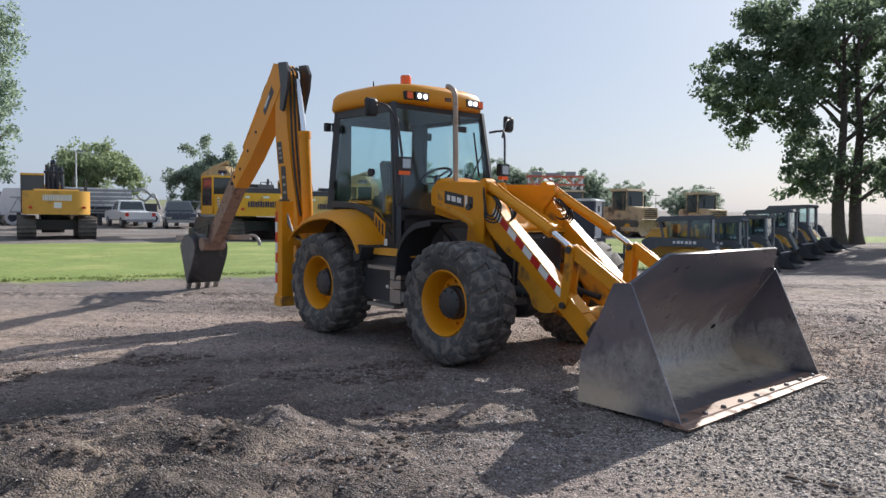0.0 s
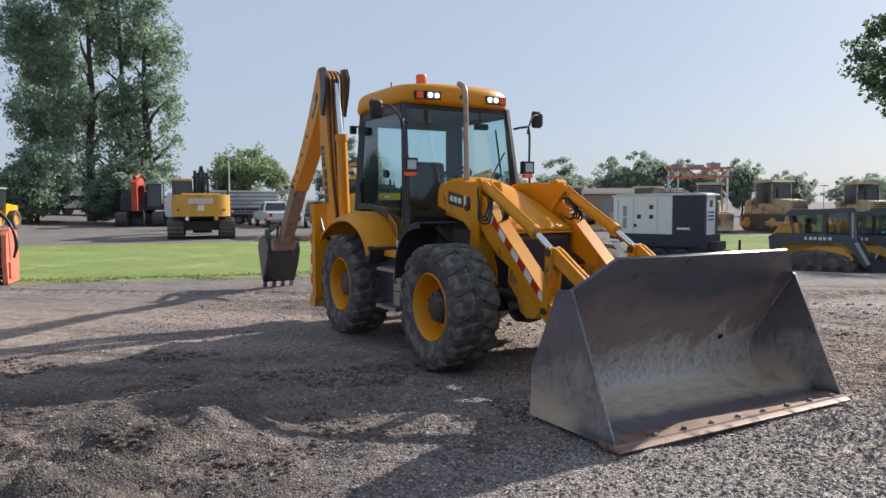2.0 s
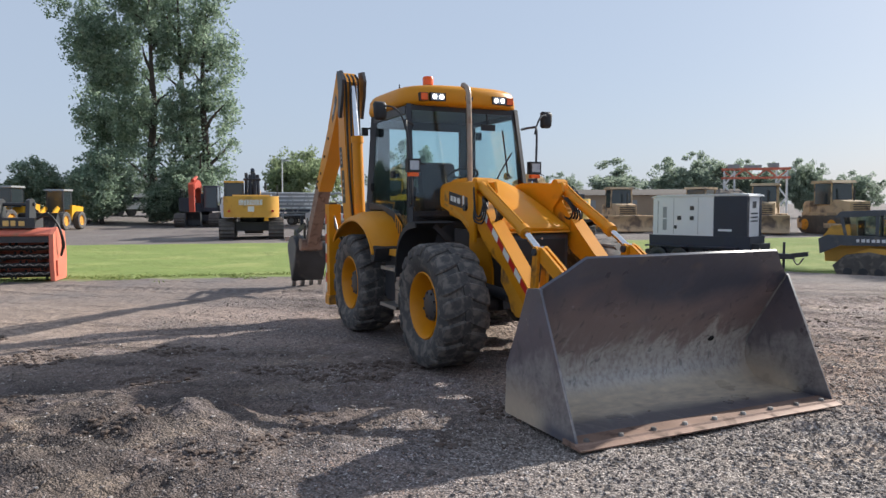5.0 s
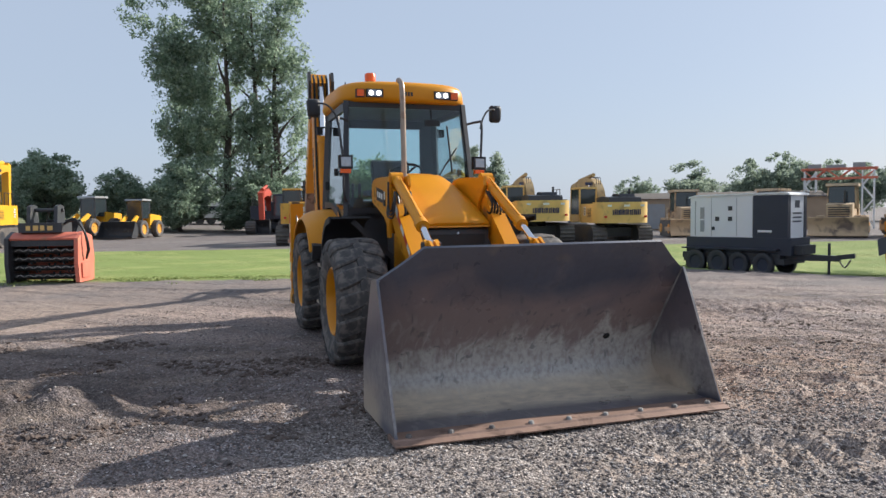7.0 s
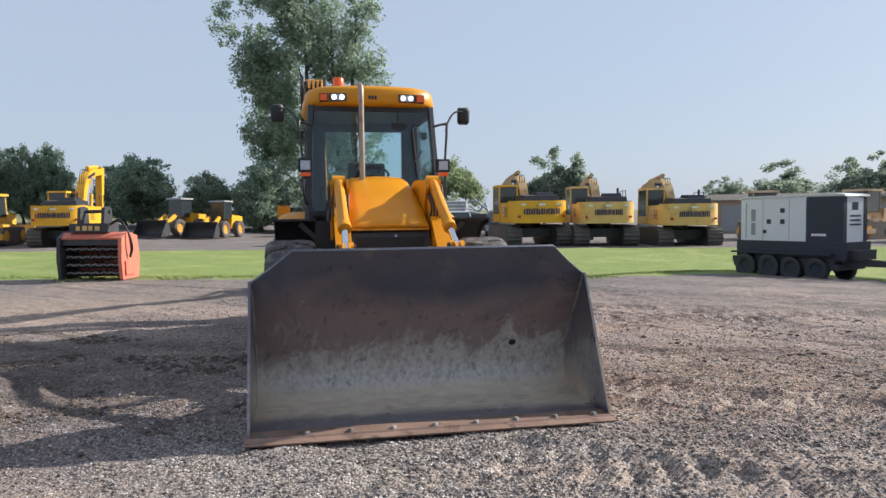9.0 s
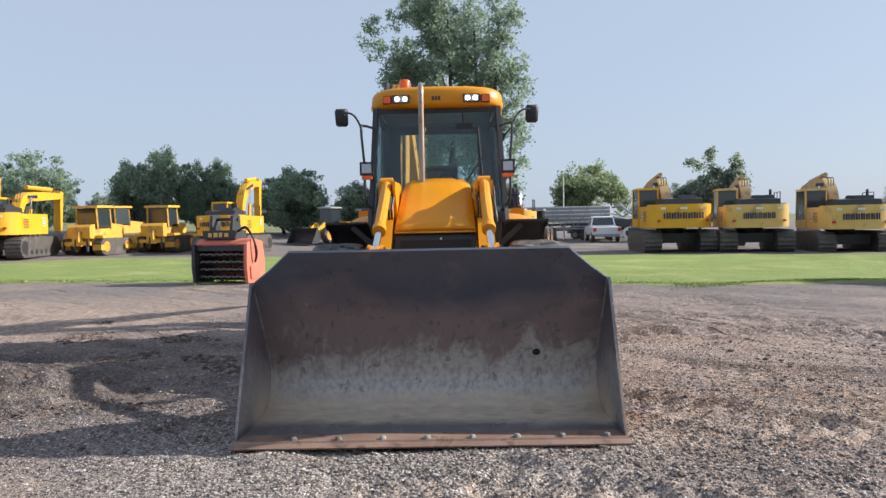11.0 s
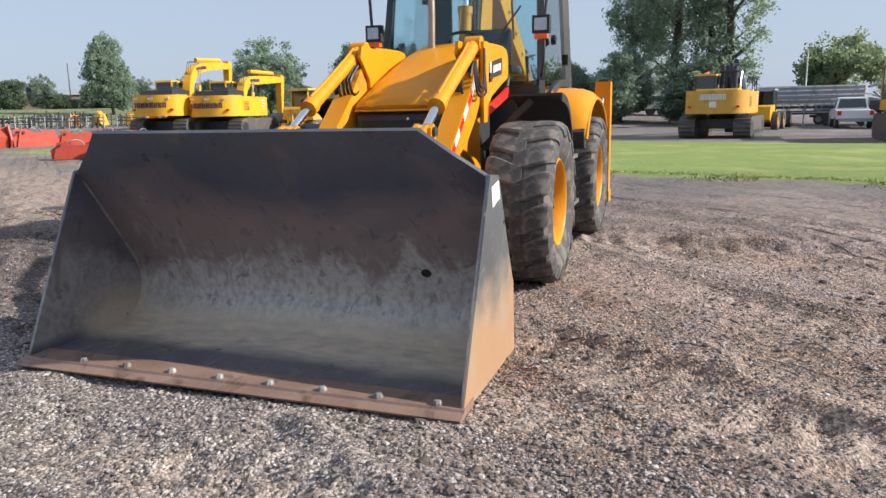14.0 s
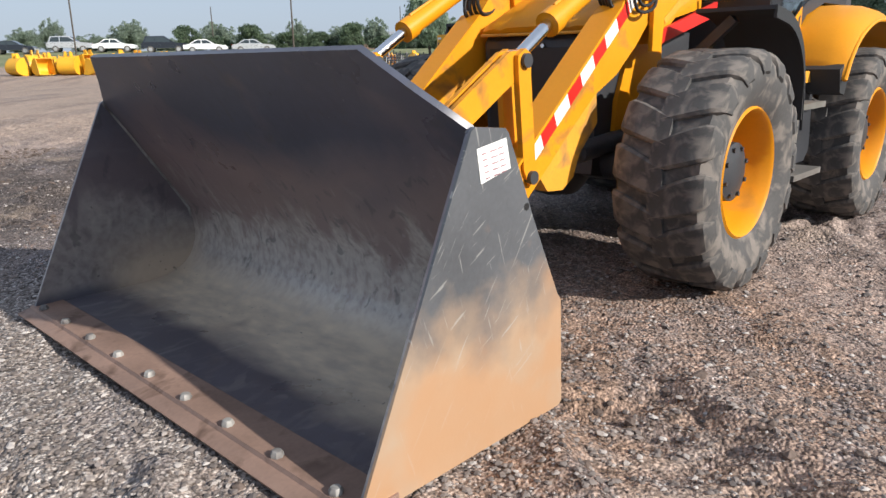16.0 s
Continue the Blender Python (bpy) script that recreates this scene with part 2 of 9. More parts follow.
def ground_material():
    m = bpy.data.materials.new("gravel_and_lawn")
    m.use_nodes = True
    nt = m.node_tree
    nd, ln = nt.nodes, nt.links
    bs = nd["Principled BSDF"]
    geo = nd.new("ShaderNodeNewGeometry")
    P = geo.outputs["Position"]

    def noi(sc, det=6.0, dist=0.0, vec=None):
        n = nd.new("ShaderNodeTexNoise")
        n.inputs["Scale"].default_value, n.inputs["Detail"].default_value, n.inputs["Distortion"].default_value = sc, det, dist
        ln.new(vec or P, n.inputs["Vector"])
        return n.outputs["Fac"]

    def rng(v, a, b, c=0.0, d=1.0):
        n = nd.new("ShaderNodeMapRange")
        ln.new(v, n.inputs["Value"])
        for k, x in zip(("From Min", "From Max", "To Min", "To Max"), (a, b, c, d)):
            n.inputs[k].default_value = x
        return n.outputs[0]

    def mix(f, a, b):
        n = nd.new("ShaderNodeMix")
        n.data_type = "RGBA"
        if isinstance(f, float):
            n.inputs["Factor"].default_value = f
        else:
            ln.new(f, n.inputs["Factor"])
        for k, x in (("A", a), ("B", b)):
            if isinstance(x, tuple):
                n.inputs[k].default_value = (*x, 1)
            else:
                ln.new(x, n.inputs[k])
        return n.outputs["Result"]

    def math2(op, a, b=None, c=None):
        n = nd.new("ShaderNodeMath")
        n.operation = op
        for i, x in enumerate((a, b, c)):
            if x is None:
                continue
            if isinstance(x, (int, float)):
                n.inputs[i].default_value = x
            else:
                ln.new(x, n.inputs[i])
        return n.outputs[0]
    # stones
    vor = nd.new("ShaderNodeTexVoronoi")
    vor.inputs["Scale"].default_value = 66.0
    ln.new(P, vor.inputs["Vector"])
    vor2 = nd.new("ShaderNodeTexVoronoi")
    vor2.inputs["Scale"].default_value = 27.0
    ln.new(P, vor2.inputs["Vector"])
    sep = nd.new("ShaderNodeSeparateColor")
    ln.new(vor.outputs["Color"], sep.inputs[0])
    stone = mix(rng(sep.outputs[0], 0.0, 1.0), (0.070, 0.061, 0.058), (0.300, 0.264, 0.248))
    stone = mix(rng(sep.outputs[1], 0.90, 0.98), stone, (0.48, 0.44, 0.42))
    stone = mix(rng(sep.outputs[2], 0.80, 0.95), stone, (0.27, 0.18, 0.135))
    dark = mix(rng(sep.outputs[0], 0.0, 1.0), (0.028, 0.023, 0.020), (0.105, 0.088, 0.078))
    soil = mix(rng(noi(24.0, 8.0, 0.5), 0.32, 0.68), (0.042, 0.033, 0.029), (0.152, 0.117, 0.098))
    dirt = mix(rng(noi(35.0, 6.0), 0.3, 0.7), (0.118, 0.091, 0.077), (0.258, 0.207, 0.178))
    mp = nd.new("ShaderNodeMapping")
    mp.inputs["Rotation"].default_value = (0, 0, 0.55)
    mp.inputs["Scale"].default_value = (0.28, 1.0, 1.0)
    ln.new(P, mp.inputs["Vector"])
    patch = noi(1.1, 8.0, 0.6, mp.outputs[0])
    patch2 = noi(0.32, 8.0, 1.0)
    clod = noi(5.5, 9.0, 0.3)
    # the ground is darker in a soft round patch to the machine's right
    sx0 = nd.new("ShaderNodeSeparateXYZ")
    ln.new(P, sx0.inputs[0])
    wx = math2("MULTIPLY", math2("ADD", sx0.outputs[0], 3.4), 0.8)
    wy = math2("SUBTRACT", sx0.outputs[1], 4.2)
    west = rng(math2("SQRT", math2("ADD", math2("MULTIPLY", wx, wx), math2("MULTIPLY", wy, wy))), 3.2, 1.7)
    # shade in the gaps between the stones, painted as dark cell edges
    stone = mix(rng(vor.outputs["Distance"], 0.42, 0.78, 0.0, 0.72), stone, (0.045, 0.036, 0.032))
    loose = rng(math2("MULTIPLY_ADD", noi(45.0, 4.0), 0.22, math2("SUBTRACT", patch, 0.11)), 0.47, 0.55, 0.0, 0.85)
    col = mix(loose, stone, dirt)
    # churned earth, broken up into clods
    churned = rng(noi(0.55, 6.0, 0.5), 0.47, 0.58)
    col = mix(math2("MULTIPLY", churned, rng(clod, 0.42, 0.54, 0.15, 1.0)), col, soil)
    # a spill of pale pebbles where the camera stands last, browner earth by the rear wheels
    px = math2("SUBTRACT", sx0.outputs[0], 2.7)
    py = math2("SUBTRACT", sx0.outputs[1], 5.0)
    spill = math2("MULTIPLY_ADD", noi(1.3, 6.0, 0.5), 1.2, math2("SQRT", math2("ADD", math2("MULTIPLY", px, px), math2("MULTIPLY", py, py))))
    pebble = mix(rng(sep.outputs[0], 0.0, 1.0), (0.17, 0.140, 0.118), (0.50, 0.45, 0.395))
    # gap shade painted between the pebbles as well
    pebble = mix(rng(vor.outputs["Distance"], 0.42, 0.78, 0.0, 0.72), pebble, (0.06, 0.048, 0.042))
    col = mix(rng(spill, 2.7, 1.6, 0.0, 0.8), col, pebble)
    ex = math2("SUBTRACT", sx0.outputs[0], 2.9)
    ey = math2("SUBTRACT", sx0.outputs[1], 8.9)
    east = math2("MULTIPLY_ADD", noi(0.8, 6.0, 0.5), 2.0, math2("SQRT", math2("ADD", math2("MULTIPLY", ex, ex), math2("MULTIPLY", ey, ey))))
    brown = mix(rng(noi(30.0, 8.0, 0.4), 0.32, 0.68), (0.120, 0.074, 0.048), (0.335, 0.225, 0.155))
    col = mix(math2("MULTIPLY", rng(east, 4.2, 2.7), rng(clod, 0.40, 0.56, 0.30, 0.85)), col, brown)
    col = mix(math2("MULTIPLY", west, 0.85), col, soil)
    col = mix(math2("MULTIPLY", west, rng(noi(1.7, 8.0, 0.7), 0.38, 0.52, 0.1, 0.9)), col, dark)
    col = mix(rng(patch2, 0.58, 0.70, 0.0, 0.5), col, dark)
    mp2 = nd.new("ShaderNodeMapping")
    mp2.inputs["Rotation"].default_value = (0, 0, -0.48)
    mp2.inputs["Scale"].default_value = (0.10, 0.9, 1.0)
    ln.new(P, mp2.inputs["Vector"])
    lane = noi(1.0, 9.0, 0.4, mp2.outputs[0])
    beyond = math2("MAXIMUM", rng(math2("SUBTRACT", sx0.outputs[1], math2("MULTIPLY", sx0.outputs[0], 0.35)), 5.0, 9.0), rng(sx0.outputs[0], -2.5, -6.0))
    col = mix(math2("MULTIPLY", beyond, rng(lane, 0.40, 0.58, 0.0, 0.85)), col, mix(rng(noi(18.0, 8.0), 0.3, 0.7), (0.205, 0.156, 0.130), (0.37, 0.295, 0.248)))
    col = mix(math2("MULTIPLY", beyond, rng(lane, 0.40, 0.34, 0.0, 0.7)), col, soil)
    # thin dark tyre lines across the yard, tan and purplish patches
    mp3 = nd.new("ShaderNodeMapping")
    mp3.inputs["Rotation"].default_value = (0, 0, -0.62)
    mp3.inputs["Scale"].default_value = (0.22, 2.6, 1.0)
    ln.new(P, mp3.inputs["Vector"])
    lines = math2("MULTIPLY", rng(noi(1.0, 10.0, 0.5, mp3.outputs[0]), 0.57, 0.63), rng(noi(0.5, 5.0), 0.42, 0.56, 0.1, 0.85))
    lines = math2("MULTIPLY", lines, rng(spill, 2.4, 4.2))
    col = mix(lines, col, soil)
    col = mix(rng(noi(0.9, 8.0, 0.8), 0.56, 0.66, 0.0, 0.45), col, (0.30, 0.235, 0.175))
    col = mix(rng(noi(1.3, 8.0, 0.6), 0.58, 0.68, 0.0, 0.4), col, (0.20, 0.170, 0.168))
    # prints of pale clay left by the wheels
    treads = []
    for (ax, ay), (bx, by) in (((2.9, 7.35), (7.2, 8.05)), ((3.3, 5.55), (7.4, 6.35)), ((2.7, 4.9), (5.4, 6.9)), ((3.4, 3.3), (6.6, 4.6)), ((3.2, 6.5), (6.4, 9.6))):
        L = math.hypot(bx - ax, by - ay)
        ux, uy = (bx - ax) / L, (by - ay) / L
        dx, dy = math2("SUBTRACT", sx0.outputs[0], ax), math2("SUBTRACT", sx0.outputs[1], ay)
        t = math2("ADD", math2("MULTIPLY", dx, ux), math2("MULTIPLY", dy, uy))
        w = math2("ABSOLUTE", math2("SUBTRACT", math2("MULTIPLY", dx, uy), math2("MULTIPLY", dy, ux)))
        e = math2("MULTIPLY", rng(math2("MULTIPLY_ADD", noi(3.0, 6.0), 0.30, w), 0.42, 0.32), math2("MULTIPLY", rng(t, -0.1, 0.3), rng(t, L + 0.1, L - 0.4)))
        lug = rng(math2("SINE", math2("MULTIPLY", math2("ADD", math2("DIVIDE", t, 0.21), math2("MULTIPLY", w, 1.6)), 2 * math.pi)), -0.3, 0.3)
        treads.append(math2("MULTIPLY", e, math2("MULTIPLY_ADD", lug, 0.75, 0.12)))
    tread = treads[0]
    for e in treads[1:]:
        tread = math2("MAXIMUM", tread, e)
    tread = math2("MULTIPLY", tread, rng(noi(0.9, 7.0, 0.5), 0.36, 0.52, 0.25, 1.0))
    clay = mix(rng(noi(22.0, 8.0), 0.3, 0.7), (0.195, 0.150, 0.118), (0.37, 0.295, 0.235))
    col = mix(math2("MULTIPLY", tread, 0.85), col, clay)
    packed = math2("MULTIPLY", math2("MULTIPLY", rng(sx0.outputs[0], -3.0, -5.5), math2("MAXIMUM", rng(sx0.outputs[1], 3.5, 5.5), rng(sx0.outputs[0], -5.0, -8.0))), rng(lane, 0.30, 0.52, 0.25, 0.9))
    col = mix(packed, col, mix(rng(noi(9.0, 9.0, 0.4), 0.3, 0.7), (0.185, 0.138, 0.105), (0.315, 0.245, 0.190)))
    # coarse and fine grit
    grit = math2("MULTIPLY", rng(noi(95.0, 3.0), 0.36, 0.64, 0.46, 1.56), rng(noi(30.0, 5.0, 0.3), 0.32, 0.68, 0.72, 1.26))
    sc = nd.new("ShaderNodeVectorMath")
    sc.operation = "SCALE"
    ln.new(col, sc.inputs[0])
    ln.new(grit, sc.inputs["Scale"])
    cool = nd.new("ShaderNodeVectorMath")
    cool.operation = "MULTIPLY"
    ln.new(sc.outputs[0], cool.inputs[0])
    cool.inputs[1].default_value = (1.18, 1.18, 1.235)
    col = cool.outputs[0]
    # lawn, its edge uneven
    sx = nd.new("ShaderNodeSeparateXYZ")
    ln.new(P, sx.inputs[0])
    dist = math2("ADD", math2("MULTIPLY", math2("SUBTRACT", sx.outputs[0], GRASS_A.x), GRASS_N.x), math2("MULTIPLY", math2("SUBTRACT", sx.outputs[1], GRASS_A.y), GRASS_N.y))
    retreat = math2("ADD", rng(sx.outputs[0], -0.5, 3.5, 0.0, 4.2), math2("MULTIPLY", math2("MAXIMUM", math2("SUBTRACT", sx.outputs[0], 3.5), 0.0), 0.25))
    wob = math2("MULTIPLY_ADD", noi(0.9, 6.0), 1.6, -0.8)
    near = rng(math2("SUBTRACT", math2("ADD", dist, wob), retreat), -0.15, 0.35)
    far = rng(math2("ADD", dist, wob), LAWN_WIDTH + 0.2, LAWN_WIDTH - 0.2)
    lawn = math2("MULTIPLY", near, far)
    along = math2("ADD", math2("MULTIPLY", math2("SUBTRACT", sx.outputs[0], GRASS_A.x), GRASS_D.x), math2("MULTIPLY", math2("SUBTRACT", sx.outputs[1], GRASS_A.y), GRASS_D.y))
    lawn = math2("MULTIPLY", lawn, rng(math2("ADD", along, wob), LAWN_END - 0.5, LAWN_END + 0.5))
    lawn = math2("MAXIMUM", lawn, rng(math2("ADD", sx.outputs[0], math2("MULTIPLY", wob, 2.0)), -54.0, -56.0))
    gcol = mix(rng(noi(28.0, 5.0), 0.3, 0.7), (0.15, 0.200, 0.052), (0.275, 0.325, 0.108))
    band = math2("SINE", math2("MULTIPLY_ADD", noi(0.25, 3.0), 2.5, math2("MULTIPLY", dist, 4.2)))
    gcol = mix(rng(band, -0.6, 0.6, 0.0, 0.45), gcol, (0.18, 0.255, 0.065))
    gcol = mix(rng(noi(0.5, 4.0), 0.50, 0.70, 0.0, 0.6), gcol, (0.36, 0.37, 0.14))
    # the rough western field is duller
    field = mix(rng(noi(0.35, 6.0), 0.3, 0.7), (0.13, 0.15, 0.075), (0.23, 0.235, 0.13))
    gcol = mix(rng(sx.outputs[0], -48.0, -52.0), gcol, field)
    # pale bare track behind the lawn
    back = mix(rng(noi(0.3, 6.0), 0.35, 0.65), (0.16, 0.14, 0.128), (0.27, 0.25, 0.235))
    col = mix(rng(dist, LAWN_WIDTH - 0.5, LAWN_WIDTH + 1.0), col, back)
    pale = mix(rng(noi(12.0, 6.0), 0.3, 0.7), (0.125, 0.107, 0.103), (0.225, 0.197, 0.188))
    shoulder = math2("MULTIPLY", rng(math2("ADD", dist, wob), -5.5, -2.5), rng(noi(0.4, 5.0), 0.30, 0.55, 0.15, 1.0))
    col = mix(shoulder, col, pale)
    col = mix(lawn, col, gcol)
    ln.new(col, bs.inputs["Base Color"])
    bs.inputs["Roughness"].default_value = 0.9
    bs.inputs["Specular IOR Level"].default_value = 0.25
    h = math2("MULTIPLY_ADD", math2("SUBTRACT", 1.0, vor.outputs["Distance"]), 0.014, math2("MULTIPLY", math2("SUBTRACT", 1.0, vor2.outputs["Distance"]), 0.010))
    h = math2("MULTIPLY", h, math2("SUBTRACT", 1.0, math2("MULTIPLY", loose, 0.8)))
    h = math2("ADD", h, math2("MULTIPLY", noi(11.0, 10.0), 0.026))
    h = math2("ADD", h, math2("MULTIPLY", noi(70.0, 6.0), 0.014))
    h = math2("MULTIPLY", h, math2("SUBTRACT", 1.0, math2("MULTIPLY", math2("MAXIMUM", packed, tread), 0.7)))
    h = math2("ADD", h, math2("MULTIPLY", tread, 0.016))
    h = math2("SUBTRACT", h, math2("MULTIPLY", lines, 0.03))
    h = math2("ADD", h, math2("MULTIPLY", clod, math2("MULTIPLY_ADD", west, 0.05, math2("MULTIPLY", churned, 0.05))))
    bp = nd.new("ShaderNodeBump")
    bp.inputs["Distance"].default_value = 1.0
    bp.inputs["Strength"].default_value = 0.9
    ln.new(h, bp.inputs["Height"])
    ln.new(bp.outputs[0], bs.inputs["Normal"])
    return m


GROUND = ground_material()


def ground_plain(x, y):
    """The lie of the land: falling a little past the lawn, a hollow in the north-east, rising to a road in the west."""
    s = (x - GRASS_A.x) * GRASS_N.x + (y - GRASS_A.y) * GRASS_N.y
    z = -0.011 * min(max(s, 0), 20)
    z -= 0.85 * math.exp(-((x - 10) / 9) ** 2 - ((y - 28) / 7) ** 2)
    if x < -36:
        z += 0.05 * min(-x - 36, 50)
    return z


RUTS = (((-0.6, 8.75), (8.0, 15.5), 1.5), ((2.9, 7.35), (7.2, 8.05), 1.15), ((3.3, 5.55), (7.4, 6.35), 1.2), ((2.7, 4.9), (5.4, 6.9), 0.7), ((0.0, 9.9), (3.4, 12.9), 0.8), ((8.6, 7.6), (0.5, 14.4), 0.6), ((2.6, 8.9), (9.5, 11.2), 0.9), ((4.9, 7.2), (9.0, 16.0), 0.5), ((-6.0, 4.4), (2.2, 3.0), 1.0), ((-9.0, 11.0), (3.0, 12.4), 0.8))


MOUNDS = ((-1.55, 4.45, 0.40, 0.13), (-1.0, 4.75, 0.36, 0.11), (-0.55, 4.35, 0.34, 0.05), (0.25, 5.4, 0.5, 0.035), (-2.4, 4.6, 0.5, 0.05), (0.40, 4.5, 0.42, 0.05), (-1.35, 3.6, 0.42, 0.12), (1.2, 6.9, 0.5, 0.025), (-2.3, 3.7, 0.45, 0.09), (3.35, 7.9, 0.35, 0.05), (3.9, 8.6, 0.45, 0.05), (4.6, 9.2, 0.5, 0.045))


def ground_height(x, y):
    """Rough where the yard was driven on."""
    d = math.hypot(x + 1, y - 8)
    z = ground_plain(x, y)
    if d < 26:
        f = min(1.0, (26 - d) / 12)
        n1 = noise.noise(Vector((x * 0.7, y * 0.7, 3)))
        n2 = noise.noise(Vector((x * 2.4, y * 2.4, 8)))
        n3 = noise.noise(Vector((x * 6.5, y * 6.5, 1)))
        rough = max(0.0, noise.noise(Vector((x * 0.45, y * 0.45, 20))) + 0.35)
        if x < -2.5 and y > 3.5:
            rough *= max(0.2, 1 + (x + 2.5) / 2.5)
        n4 = noise.noise(Vector((x * 13, y * 13, 14)))
        z += f * (0.028 * n1 + (0.012 + 0.026 * rough) * n2 + (0.008 + 0.018 * rough) * n3 + (0.004 + 0.012 * rough) * n4 + 0.02 * rough * (0.5 - abs(n2)))
        z -= 0.02 * f
        churn = max(0.0, min(1.0, (1.6 - x) / 2.0)) * max(0.0, min(1.0, (7.5 - y) / 3.0))
        if churn > 0:
            r1 = noise.noise(Vector((x * 1.3 + y * 0.5, y * 3.0, 31)))
            r2 = noise.noise(Vector((x * 3.1, y * 4.2, 37)))
            z += churn * (0.020 * max(0.0, 0.35 - abs(r1)) * 2 + 0.028 * r2 + 0.024 * noise.noise(Vector((x * 11, y * 11, 4))) - 0.015)
        for mx, my, mr, mh in MOUNDS:
            q = ((x - mx) ** 2 + 1.8 * (y - my) ** 2) / (mr * mr)
            if q < 4:
                z += mh * math.exp(-q) * (1 + 0.6 * noise.noise(Vector((x * 3.2, y * 4.2, 90))) + 0.35 * noise.noise(Vector((x * 8, y * 9, 33))))
        for (ax, ay), (bx, by), deep in RUTS:
            lx, ly = bx - ax, by - ay
            L = math.hypot(lx, ly)
            t = ((x - ax) * lx + (y - ay) * ly) / L
            w = abs((x - ax) * ly - (y - ay) * lx) / L + 0.08 * noise.noise(Vector((t * 0.5, ax, ay)))
            if -0.2 < t < L + 0.2 and w < 0.42:
                e = max(0.0, 1 - (w / 0.30) ** 4) if w < 0.30 else 0.0
                z -= 0.030 * e * f * deep
                z += 0.034 * deep * f * max(0.0, 1 - abs(w - 0.33) / 0.09) * (0.6 + 0.8 * noise.noise(Vector((x * 3.0, y * 3.0, 60))))
                z += 0.022 * deep * f * e * (1 if math.sin(2 * math.pi * (t / 0.21 + w * 1.6)) > 0 else -0.3) * (0.4 + 0.9 * max(0.0, noise.noise(Vector((x * 1.1, y * 1.1, 44))) + 0.4))
    return z


def build_ground():
    xs = sorted({*np.arange(-13, 11.01, 0.048).round(3).tolist(), *np.arange(-60, -13, 2.0).tolist(), *np.arange(12, 60, 1.5).tolist(), -1500, -900, -500, -300, -200, -150, -110, -85, 70, 85, 110, 150, 200, 300, 500, 900, 1500})
    ys = sorted({*np.arange(-1, 15.01, 0.048).round(3).tolist(), *np.arange(-40, -1.5, 2.0).tolist(), *np.arange(16, 80, 1.5).tolist(), -1500, -900, -400, -200, -120, -70, 95, 120, 160, 220, 300, 500, 900, 1500})
    nx, ny = len(xs), len(ys)
    verts = [(x, y, ground_height(x, y)) for y in ys for x in xs]
    faces = [(j * nx + i, j * nx + i + 1, (j + 1) * nx + i + 1, (j + 1) * nx + i) for j in range(ny - 1) for i in range(nx - 1)]
    me = bpy.data.meshes.new("ground")
    me.from_pydata(verts, [], faces)
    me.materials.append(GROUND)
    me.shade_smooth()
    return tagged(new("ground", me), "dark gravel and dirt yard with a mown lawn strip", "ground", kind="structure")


ground = build_ground()


